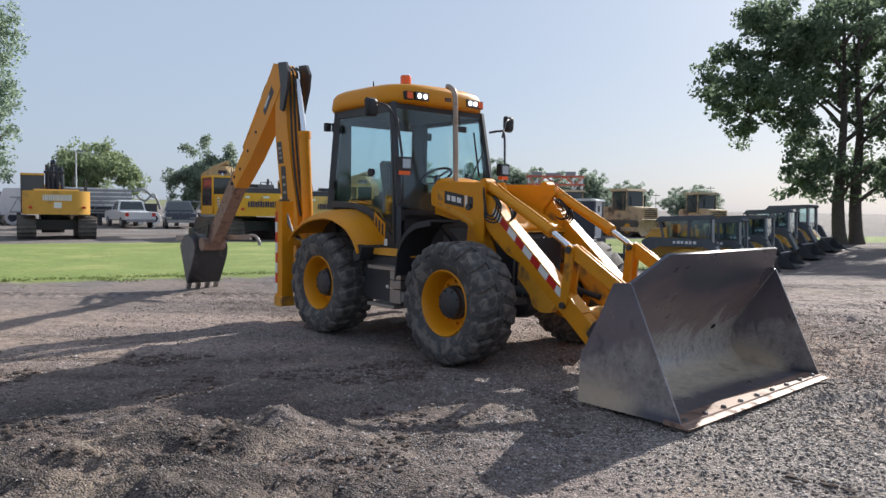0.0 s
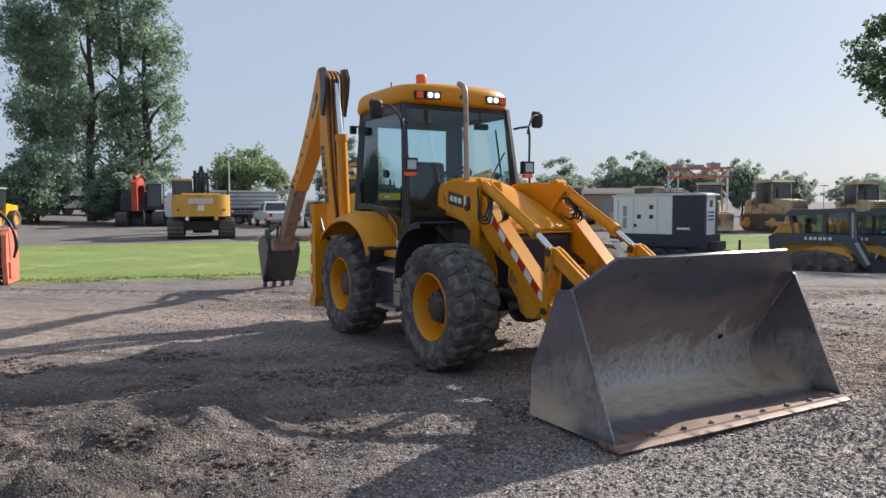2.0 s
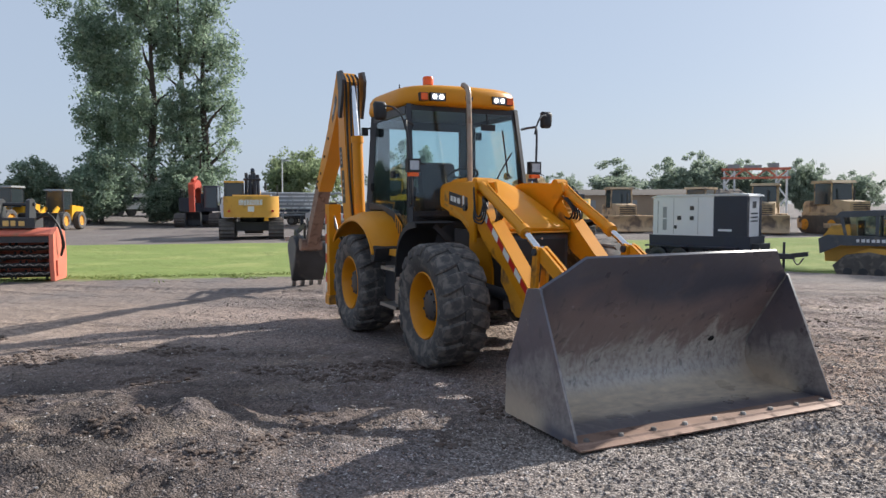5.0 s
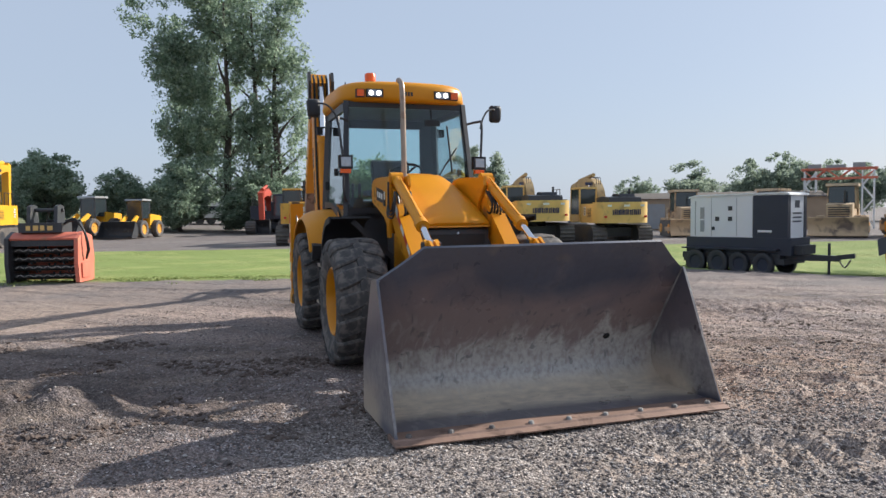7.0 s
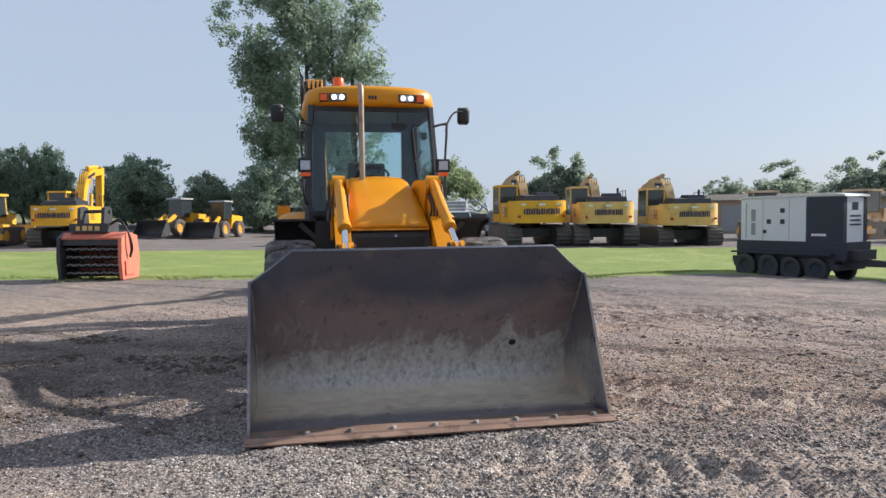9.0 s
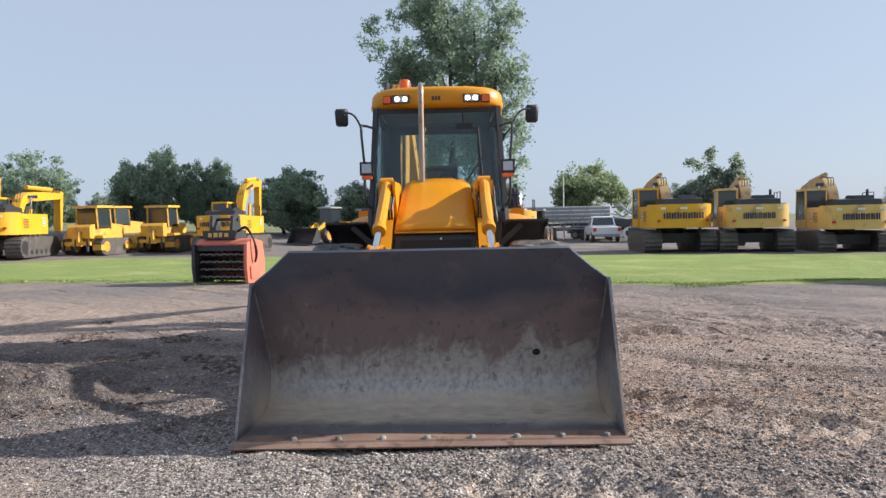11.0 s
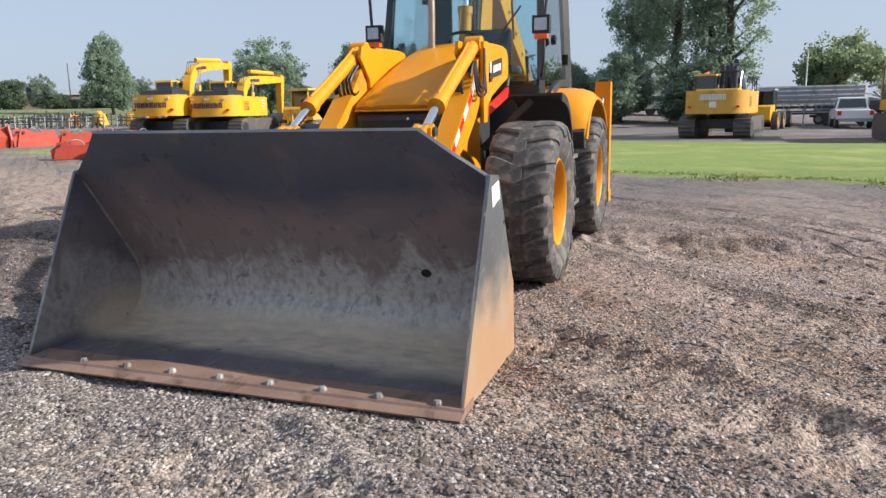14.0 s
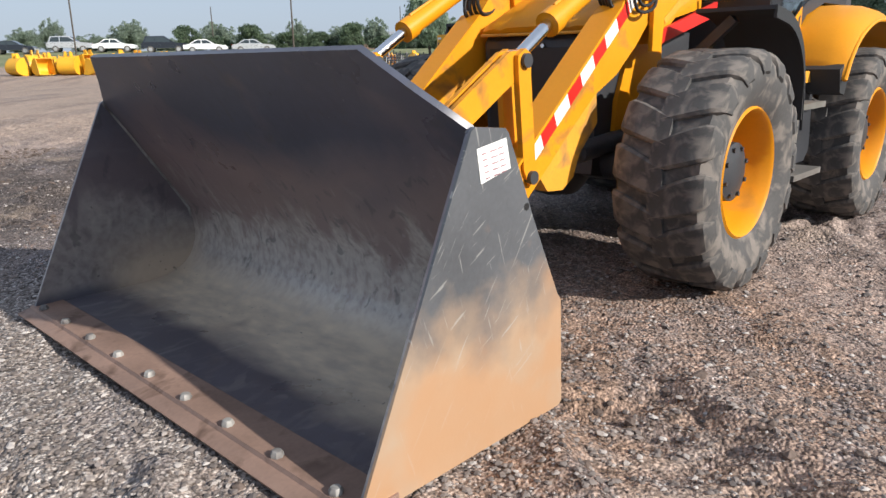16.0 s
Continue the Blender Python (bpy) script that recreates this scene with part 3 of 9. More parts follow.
def scatter_stones():
    """Loose stones over the gravel."""
    rng = np.random.default_rng(5)
    n = 118000
    x = np.concatenate([rng.uniform(-4.5, 8.5, n // 2), rng.normal(3.9, 1.7, n // 2)])
    y = np.concatenate([rng.uniform(1.2, 12.0, n // 2), rng.normal(5.2, 2.0, n // 2)])
    keep = rng.random(n) < 0.72 * np.clip(1.2 - 0.07 * np.hypot(x - 3.5, y - 4.0), 0.15, 1)
    x, y = x[keep], y[keep]
    n = len(x)
    r = 0.0050 + 0.010 * rng.random(n) ** 3
    r[:420] = 0.011 + 0.016 * rng.random(len(r[:420])) ** 3
    base = np.array([(1, 0, 0), (0.31, 0.95, 0.1), (-0.81, 0.59, 0), (-0.81, -0.59, 0.1), (0.31, -0.95, 0), (0.55, 0.1, 0.62), (-0.35, 0.5, 0.66), (-0.3, -0.5, 0.58), (0, 0, -0.6)])
    f = np.array([(0, 1, 5), (1, 6, 5), (1, 2, 6), (2, 3, 7), (2, 7, 6), (3, 4, 7), (4, 0, 5), (4, 5, 7), (5, 6, 7), (1, 0, 8), (2, 1, 8), (3, 2, 8), (4, 3, 8), (0, 4, 8)])
    nb = len(base)
    v = base[None] * (0.75 + 0.5 * rng.random((n, nb, 1))) * r[:, None, None] * np.array([1.2, 0.9, 0.75])
    a = rng.uniform(0, 6.28, n)
    c, s = np.cos(a), np.sin(a)
    vx = v[:, :, 0] * c[:, None] - v[:, :, 1] * s[:, None] + x[:, None]
    vy = v[:, :, 0] * s[:, None] + v[:, :, 1] * c[:, None] + y[:, None]
    zz = np.array([ground_height(p, q) for p, q in zip(x.tolist(), y.tolist())])
    vz = v[:, :, 2] + zz[:, None] + 0.3 * r[:, None]
    verts = np.stack([vx, vy, vz], -1).reshape(-1, 3)
    faces = (np.arange(n)[:, None, None] * nb + f[None]).reshape(-1, 3)
    me = bpy.data.meshes.new("loose_stones")
    me.from_pydata(verts.tolist(), [], faces.tolist())
    m = bpy.data.materials.new("loose_stone")
    m.use_nodes = True
    nd, ln = m.node_tree.nodes, m.node_tree.links
    g = nd.new("ShaderNodeNewGeometry")
    cr = nd.new("ShaderNodeValToRGB")
    cr.color_ramp.elements[0].color, cr.color_ramp.elements[1].color = (0.095, 0.080, 0.075, 1), (0.46, 0.42, 0.395, 1)
    e = cr.color_ramp.elements.new(0.66)
    e.color = (0.20, 0.168, 0.152, 1)
    ln.new(g.outputs["Random Per Island"], cr.inputs[0])
    ln.new(cr.outputs[0], nd["Principled BSDF"].inputs["Base Color"])
    nd["Principled BSDF"].inputs["Roughness"].default_value = 0.85
    me.materials.append(m)
    return tagged(new("loose_stones", me), "loose grey and brown stones on the gravel", "gravel", kind="stuff")


scatter_stones()


def scatter_clods():
    """Broken lumps of earth where the wheels have churned the yard."""
    rng = np.random.default_rng(17)
    bm = bmesh.new()
    bmesh.ops.create_icosphere(bm, subdivisions=1, radius=1.0)
    base = np.array([v.co[:] for v in bm.verts])
    f = np.array([[v.index for v in q.verts] for q in bm.faces])
    bm.free()
    n = 20000
    x = np.concatenate([rng.uniform(-5.5, 2.4, n), rng.uniform(2.6, 8.5, n // 6)])
    y = np.concatenate([rng.uniform(1.0, 7.0, n), rng.uniform(6.0, 12.5, n // 6)])
    g = np.array([noise.noise(Vector((p * 0.9, q * 1.5, 71))) + 0.5 * noise.noise(Vector((p * 2.6, q * 2.6, 7))) for p, q in zip(x.tolist(), y.tolist())])
    keep = g > 0.24
    x, y = x[keep], y[keep]
    n = len(x)
    r = 0.008 + 0.022 * rng.random(n) ** 3
    v = base[None] * (0.72 + 0.56 * rng.random((n, len(base), 1))) * r[:, None, None] * np.array([1.25, 1.0, 0.6])
    a = rng.uniform(0, 6.28, n)
    c, s = np.cos(a), np.sin(a)
    vx = v[:, :, 0] * c[:, None] - v[:, :, 1] * s[:, None] + x[:, None]
    vy = v[:, :, 0] * s[:, None] + v[:, :, 1] * c[:, None] + y[:, None]
    zz = np.array([ground_height(p, q) for p, q in zip(x.tolist(), y.tolist())])
    vz = v[:, :, 2] + zz[:, None] + 0.15 * r[:, None]
    me = bpy.data.meshes.new("earth_clods")
    me.from_pydata(np.stack([vx, vy, vz], -1).reshape(-1, 3).tolist(), [], (np.arange(n)[:, None, None] * len(base) + f[None]).reshape(-1, 3).tolist())
    m = mat("clod_earth", (0.125, 0.096, 0.082), 0.95, vary=0.45, scale=18, fine=120, bump=0.08, spec=0.15)
    me.materials.append(m)
    return tagged(new("earth_clods", me), "broken dark brown lumps of earth on the yard", "earth", kind="stuff")


scatter_clods()


def grass_edge():
    """Blades along the lawn's ragged edges and over the lawn."""
    rng = np.random.default_rng(9)
    n = 30000
    t = rng.uniform(-16, 24, n)
    d = np.where(rng.random(n) < 0.72, rng.normal(0.15, 0.45, n), rng.normal(0.5, 0.35, n))
    x = GRASS_A.x + GRASS_D.x * t + GRASS_N.x * d
    y = GRASS_A.y + GRASS_D.y * t + GRASS_N.y * d
    back = np.array([lawn_retreat(q) for q in x.tolist()])
    x, y = x + GRASS_N.x * back, y + GRASS_N.y * back
    z = np.array([ground_plain(p, q) for p, q in zip(x.tolist(), y.tolist())]) - 0.01
    clump = np.array([noise.noise(Vector((p * 0.9, q * 0.9, 5))) for p, q in zip(x.tolist(), y.tolist())])
    keep = (d > 0.35) | (clump > 0.02 + 0.2 * (0.3 - d))
    x, y, z, d = x[keep], y[keep], z[keep], d[keep]
    n = len(x)
    h = np.where(d < 0.5, 0.042, 0.026) * (0.5 + rng.random(n))
    a = rng.uniform(0, 6.28, n)
    w = 0.010
    tip = rng.normal(0, 0.03, (n, 2))
    v = np.stack([np.stack([x - w * np.cos(a), y - w * np.sin(a), z], -1), np.stack([x + w * np.cos(a), y + w * np.sin(a), z], -1), np.stack([x + tip[:, 0], y + tip[:, 1], z + h], -1)], 1).reshape(-1, 3)
    me = bpy.data.meshes.new("grass")
    me.from_pydata(v.tolist(), [], np.arange(3 * n).reshape(-1, 3).tolist())
    m = bpy.data.materials.new("grass_blades")
    m.use_nodes = True
    nd, ln = m.node_tree.nodes, m.node_tree.links
    g = nd.new("ShaderNodeNewGeometry")
    mx = nd.new("ShaderNodeMix")
    mx.data_type = "RGBA"
    ln.new(g.outputs["Random Per Island"], mx.inputs["Factor"])
    mx.inputs["A"].default_value, mx.inputs["B"].default_value = (0.13, 0.21, 0.045, 1), (0.33, 0.36, 0.12, 1)
    ln.new(mx.outputs["Result"], nd["Principled BSDF"].inputs["Base Color"])
    nd["Principled BSDF"].inputs["Roughness"].default_value = 0.7
    me.materials.append(m)
    return tagged(new("grass", me), "short green grass blades of the mown lawn", "grass", kind="stuff")


grass_edge()

# ---- the backhoe loader: x ahead, y to its left, its roof lamps at x = 0 ----
HOE = thing("backhoe_loader", pose(-0.0125, 8.477, 0, 0, 0, -47.4), "yellow backhoe loader with black cab and wide steel front bucket", "backhoe loader")


LUGS = 16


def tyre_mesh(R=0.592, w=0.225, rim=0.305):
    bm = B()
    prof = [(rim, -0.17), (rim + 0.03, -0.2), (R * 0.76, -w - 0.012), (R * 0.88, -w), (R * 0.945, -w * 0.86), (R * 0.962, 0), (R * 0.945, w * 0.86), (R * 0.88, w), (R * 0.76, w + 0.012), (rim + 0.03, 0.2), (rim, 0.17)]
    lathe(bm, prof, 48, closed=True)
    return bm


def lug_mesh(s, R=0.592, w=0.225):
    """One slanting tread lug on the side s of the tyre, worn round at its edges."""
    bm = B()
    st = [(-0.035, R * 0.992, 0.0, 0.118), (0.05, R, 0.05, 0.130), (0.13, R * 1.0, 0.10, 0.140), (0.19, R * 0.988, 0.135, 0.142), (0.222, R * 0.958, 0.150, 0.132), (w + 0.010, R * 0.91, 0.16, 0.112), (w + 0.016, R * 0.82, 0.165, 0.07)]
    rings = []
    for y, r, da, hw in st:
        base = R * 0.90 if y < 0.2 else r - 0.03
        ring = []
        for rr, aa in ((r - 0.012, -hw * 1.04), (r, -hw * 0.85), (r, hw * 0.85), (r - 0.012, hw * 1.04), (base, hw * 1.16), (base, -hw * 1.16)):
            ang = da + aa
            yy = y if rr > base else min(y, w - 0.02)
            ring.append((rr * math.cos(ang), s * yy, rr * math.sin(ang)))
        rings.append(ring)
    loft(bm, rings)
    return bm


def rim_mesh():
    bm = B()
    lathe(bm, [(0.295, -0.18), (0.325, -0.185), (0.325, 0.185), (0.312, 0.20), (0.298, 0.185), (0.285, 0.12), (0.268, 0.07), (0.25, 0.0), (0.19, 0.01), (0.12, 0.03), (0.12, -0.04), (0.26, -0.06), (0.28, -0.1)], 48, closed=True)
    for k in range(10):
        a = 2 * math.pi * k / 10
        p = Vector((0.205 * math.cos(a), 0.0, 0.205 * math.sin(a)))
        tube(bm, [p, p + Vector((0, 0.045, 0))], 0.016, 6)
    return bm


def hub_mesh():
    bm = B()
    lathe(bm, [(0.165, -0.01), (0.165, 0.065), (0.15, 0.08), (0.145, 0.12), (0.10, 0.135), (0.05, 0.14), (0.01, 0.14)], 28)
    for k in range(8):
        a = 2 * math.pi * k / 8
        p = Vector((0.12 * math.cos(a), 0.12, 0.12 * math.sin(a)))
        tube(bm, [p, p + Vector((0, 0.02, 0))], 0.012, 6)
    return bm


def add_wheels():
    """Each wheel is a tyre with its lugs, rim and hub; the wheels share their meshes."""
    made = {}
    for x in (1.26, -0.97):
        for s in (-1, 1):
            pieces = [("tyre", tyre_mesh, RUBBER, "dusty black lugged tyre"), ("rim", rim_mesh, YELLOW, "yellow steel rim"), ("hub", hub_mesh, BLACK, "black hub")]
            wheel = None
            for name, mesh, mt, label in pieces:
                if name not in made:
                    made[name] = ob = part(name, mesh(), mt, wheel or HOE, label, smooth=35)
                else:
                    ob = new(name, made[name].data)
                    ob.parent = wheel or HOE
                    ob["label"] = label
                if wheel is None:
                    wheel = ob
                    ob.matrix_local = pose(x, s * 0.935, 0.578, 0, 17 * x, 0 if s > 0 else 180)
            for side in (-1, 1):
                for k in range(LUGS):
                    if side not in made:
                        made[side] = ob = part("tread_lug", lug_mesh(side), RUBBER, wheel, smooth=35)
                    else:
                        ob = new("tread_lug", made[side].data)
                        ob.parent = wheel
                    ob.matrix_local = Euler((0, -2 * math.pi * (k + (0.5 if side > 0 else 0)) / LUGS, 0)).to_matrix().to_4x4()


add_wheels()


def bucket_material(name, worn_amount):
    """Black paint worn to bare grey steel where the loads slide, with scrapes and rust film."""
    m = mat(name, (0.070, 0.076, 0.104), 0.31, 0.0, vary=0.3, scale=2.2, fine=25, bump=0.008, spec=0.75)
    nt = m.node_tree
    nd, ln = nt.nodes, nt.links
    bs = nd["Principled BSDF"]
    col = bs.inputs["Base Color"].links[0].from_socket
    tc = nd.new("ShaderNodeTexCoord")
    sep = nd.new("ShaderNodeSeparateXYZ")
    ln.new(tc.outputs["Object"], sep.inputs[0])

    def noi(sc, size, det=6.0, dist=0.0):
        mp = nd.new("ShaderNodeMapping")
        mp.inputs["Scale"].default_value = size
        mp.inputs["Rotation"].default_value = (0.35, 0.0, 0.0)
        n = nd.new("ShaderNodeTexNoise")
        n.inputs["Scale"].default_value, n.inputs["Detail"].default_value, n.inputs["Distortion"].default_value = sc, det, dist
        ln.new(tc.outputs["Object"], mp.inputs["Vector"])
        ln.new(mp.outputs[0], n.inputs["Vector"])
        return n.outputs["Fac"]

    def two(op, a, b, c=None):
        n = nd.new("ShaderNodeMath")
        n.operation = op
        for i, v in enumerate((a, b, c)):
            if v is None:
                continue
            if isinstance(v, (int, float)):
                n.inputs[i].default_value = v
            else:
                ln.new(v, n.inputs[i])
        return n.outputs[0]

    def rng(v, a, b, c=0.0, d=1.0):
        n = nd.new("ShaderNodeMapRange")
        ln.new(v, n.inputs["Value"])
        for k, q in zip(("From Min", "From Max", "To Min", "To Max"), (a, b, c, d)):
            n.inputs[k].default_value = q
        return n.outputs[0]

    def over(f, c):
        nonlocal col
        n = nd.new("ShaderNodeMix")
        n.data_type = "RGBA"
        ln.new(f, n.inputs["Factor"])
        ln.new(col, n.inputs["A"])
        n.inputs["B"].default_value = (*c, 1)
        col = n.outputs["Result"]
    z = sep.outputs[2]
    film = two("MULTIPLY_ADD", noi(2.0, (1.0, 1.0, 1.0), 9.0, 0.8), -0.7, z)
    over(two("MULTIPLY", two("MULTIPLY", rng(film, 0.62, 0.30), rng(z, 0.05, 0.10, 0.2, 1.0)), worn_amount), (0.26, 0.185, 0.168))
    streak = noi(3.0, (1.2, 1.5, 0.9), 12.0, 0.8)
    edge = two("MULTIPLY_ADD", streak, -0.75, z)
    worn = two("MULTIPLY", rng(edge, 0.12, 0.0), rng(z, 0.045, 0.10, 0.0, 1.0))
    worn = two("MULTIPLY", worn, rng(noi(26.0, (1.0, 1.2, 1.0), 12.0, 0.2), 0.30, 0.62, 0.25, 1.0))
    over(two("MULTIPLY", worn, worn_amount), (0.50, 0.475, 0.43))
    # scuffs where loads slid down the back
    scuff = rng(noi(7.0, (1.0, 1.6, 0.75), 14.0, 1.4), 0.50, 0.60)
    scuff = two("MULTIPLY", scuff, two("MULTIPLY", rng(edge, 0.27, 0.02), rng(edge, -0.34, -0.08, 0.15, 1.0)))
    over(two("MULTIPLY", scuff, worn_amount * 0.55), (0.50, 0.47, 0.42))
    pit = rng(noi(11.0, (1.0, 1.3, 0.8), 10.0, 0.8), 0.60, 0.66, 0.0, 0.55)
    over(two("MULTIPLY", pit, rng(z, 0.08, 0.14)), (0.07, 0.068, 0.075))
    # dried mud film on the rear of the floor
    mud = two("MULTIPLY_ADD", noi(1.5, (1.0, 0.8, 1.0), 5.0, 0.4), 0.55, sep.outputs[0])
    mud = two("MULTIPLY", rng(mud, 3.78, 3.60), rng(z, 0.17, 0.07))
    mud = two("MULTIPLY", mud, rng(noi(20.0, (1.0, 0.4, 1.0), 8.0), 0.3, 0.7, 0.6, 1.0))
    over(mud, (0.70, 0.585, 0.44))
    corner = two("MULTIPLY_ADD", noi(3.5, (1.0, 1.0, 1.0), 7.0, 0.5), -0.22, two("ABSOLUTE", sep.outputs[1], 0.0))
    corner = two("MULTIPLY", rng(corner, 0.92, 1.06, 0.0, 0.75), two("MULTIPLY", rng(z, 0.34, 0.14), rng(sep.outputs[0], 3.55, 3.25)))
    over(corner, (0.50, 0.40, 0.30))
    over(rng(noi(3.2, (1.0, 1.0, 1.0), 8.0), 0.60, 0.70, 0.0, 0.45), (0.19, 0.145, 0.12))
    fine = rng(noi(4.0, (5.0, 5.0, 2.6), 6.0, 0.6), 0.68, 0.74, 0.0, 0.4)
    over(two("MULTIPLY", fine, rng(noi(1.6, (1.0, 1.0, 1.0)), 0.45, 0.6)), (0.42, 0.41, 0.39))
    scrape = rng(noi(2.2, (0.4, 6.5, 1.6), 6.0, 0.3), 0.64, 0.68, 0.0, 0.3)
    scrape = two("MULTIPLY", scrape, rng(z, 0.85, 0.45, 0.25, 1.0))
    over(two("MULTIPLY", scrape, rng(noi(1.1, (1.0, 1.0, 1.0)), 0.46, 0.58)), (0.50, 0.48, 0.45))
    specks = rng(noi(42.0, (1.0, 1.0, 1.0), 2.0), 0.70, 0.74, 0.0, 0.7)
    over(two("MULTIPLY", specks, rng(noi(2.6, (1.0, 1.0, 1.0)), 0.50, 0.60)), (0.035, 0.032, 0.034))
    ln.new(col, bs.inputs["Base Color"])
    return m


BUCKET_STEEL = bucket_material("bucket_steel", 0.82)
BUCKET_SIDE = bucket_material("bucket_side_steel", 0.35)


def side_plate_material():
    """Black paint, worn to brown dust on its lower half."""
    m = mat("bucket_side_paint", (0.10, 0.105, 0.115), 0.4, 0.15, vary=0.25, scale=4, bump=0.008)
    nt = m.node_tree
    nd, ln = nt.nodes, nt.links
    bs = nd["Principled BSDF"]
    src = bs.inputs["Base Color"].links[0].from_socket
    tc = nd.new("ShaderNodeTexCoord")
    sep = nd.new("ShaderNodeSeparateXYZ")
    ln.new(tc.outputs["Object"], sep.inputs[0])
    n = nd.new("ShaderNodeTexNoise")
    n.inputs["Scale"].default_value, n.inputs["Detail"].default_value = 5.0, 9.0
    ln.new(tc.outputs["Object"], n.inputs["Vector"])
    h = nd.new("ShaderNodeMath")
    h.operation = "MULTIPLY_ADD"
    ln.new(n.outputs["Fac"], h.inputs[0])
    h.inputs[1].default_value = -0.55
    ln.new(sep.outputs[2], h.inputs[2])
    r = nd.new("ShaderNodeMapRange")
    ln.new(h.outputs[0], r.inputs["Value"])
    r.inputs["From Min"].default_value, r.inputs["From Max"].default_value = 0.28, 0.02
    n2 = nd.new("ShaderNodeTexNoise")
    n2.inputs["Scale"].default_value = 7.0
    ln.new(tc.outputs["Object"], n2.inputs["Vector"])
    c = nd.new("ShaderNodeMix")
    c.data_type = "RGBA"
    ln.new(n2.outputs["Fac"], c.inputs["Factor"])
    c.inputs["A"].default_value, c.inputs["B"].default_value = (0.40, 0.245, 0.145, 1), (0.40, 0.335, 0.26, 1)
    mx = nd.new("ShaderNodeMix")
    mx.data_type = "RGBA"
    ln.new(r.outputs[0], mx.inputs["Factor"])
    ln.new(src, mx.inputs["A"])
    ln.new(c.outputs["Result"], mx.inputs["B"])
    col = mx.outputs["Result"]
    for turn, size, lo in ((0.60, (44, 2, 2.6), 0.655), (-0.30, (36, 2, 3.2), 0.665), (1.05, (40, 2, 3.0), 0.67)):
        w = nd.new("ShaderNodeTexNoise")
        w.inputs["Scale"].default_value, w.inputs["Detail"].default_value, w.inputs["Distortion"].default_value = 2.0, 3.0, 0.25
        spin = nd.new("ShaderNodeMapping")
        spin.inputs["Rotation"].default_value = (0.0, turn, 0.0)
        ln.new(tc.outputs["Object"], spin.inputs["Vector"])
        mp = nd.new("ShaderNodeMapping")
        mp.inputs["Scale"].default_value = size
        ln.new(spin.outputs[0], mp.inputs["Vector"])
        ln.new(mp.outputs[0], w.inputs["Vector"])
        r2 = nd.new("ShaderNodeMapRange")
        ln.new(w.outputs["Fac"], r2.inputs["Value"])
        r2.inputs["From Min"].default_value, r2.inputs["From Max"].default_value, r2.inputs["To Max"].default_value = lo, lo + 0.05, 0.45
        m2 = nd.new("ShaderNodeMix")
        m2.data_type = "RGBA"
        ln.new(r2.outputs[0], m2.inputs["Factor"])
        ln.new(col, m2.inputs["A"])
        m2.inputs["B"].default_value = (0.42, 0.42, 0.40, 1)
        col = m2.outputs["Result"]
    # an orange rust bloom below the middle
    bloom = nd.new("ShaderNodeTexNoise")
    bloom.inputs["Scale"].default_value, bloom.inputs["Detail"].default_value = 2.6, 4.0
    ln.new(tc.outputs["Object"], bloom.inputs["Vector"])
    band = nd.new("ShaderNodeMath")
    band.operation = "MULTIPLY_ADD"
    ln.new(sep.outputs[2], band.inputs[0])
    band.inputs[1].default_value = -0.5
    ln.new(bloom.outputs["Fac"], band.inputs[2])
    r3 = nd.new("ShaderNodeMapRange")
    ln.new(band.outputs[0], r3.inputs["Value"])
    r3.inputs["From Min"].default_value, r3.inputs["From Max"].default_value, r3.inputs["To Max"].default_value = 0.30, 0.44, 0.6
    m3 = nd.new("ShaderNodeMix")
    m3.data_type = "RGBA"
    ln.new(r3.outputs[0], m3.inputs["Factor"])
    ln.new(col, m3.inputs["A"])
    m3.inputs["B"].default_value = (0.46, 0.25, 0.125, 1)
    ln.new(m3.outputs["Result"], bs.inputs["Base Color"])
    return m


SIDE_PAINT = side_plate_material()


BUCKET_SCRAPE = mat("scraped_steel", (0.30, 0.29, 0.275), 0.6, 0.2, vary=0.4, scale=9, bump=0.01, dirt=(0.10, 0.09, 0.09), dirt_amount=0.6, dirt_scale=7)
PENCIL = mat("faint_handwriting", (0.26, 0.13, 0.15), 0.6, vary=0.2, bump=0)


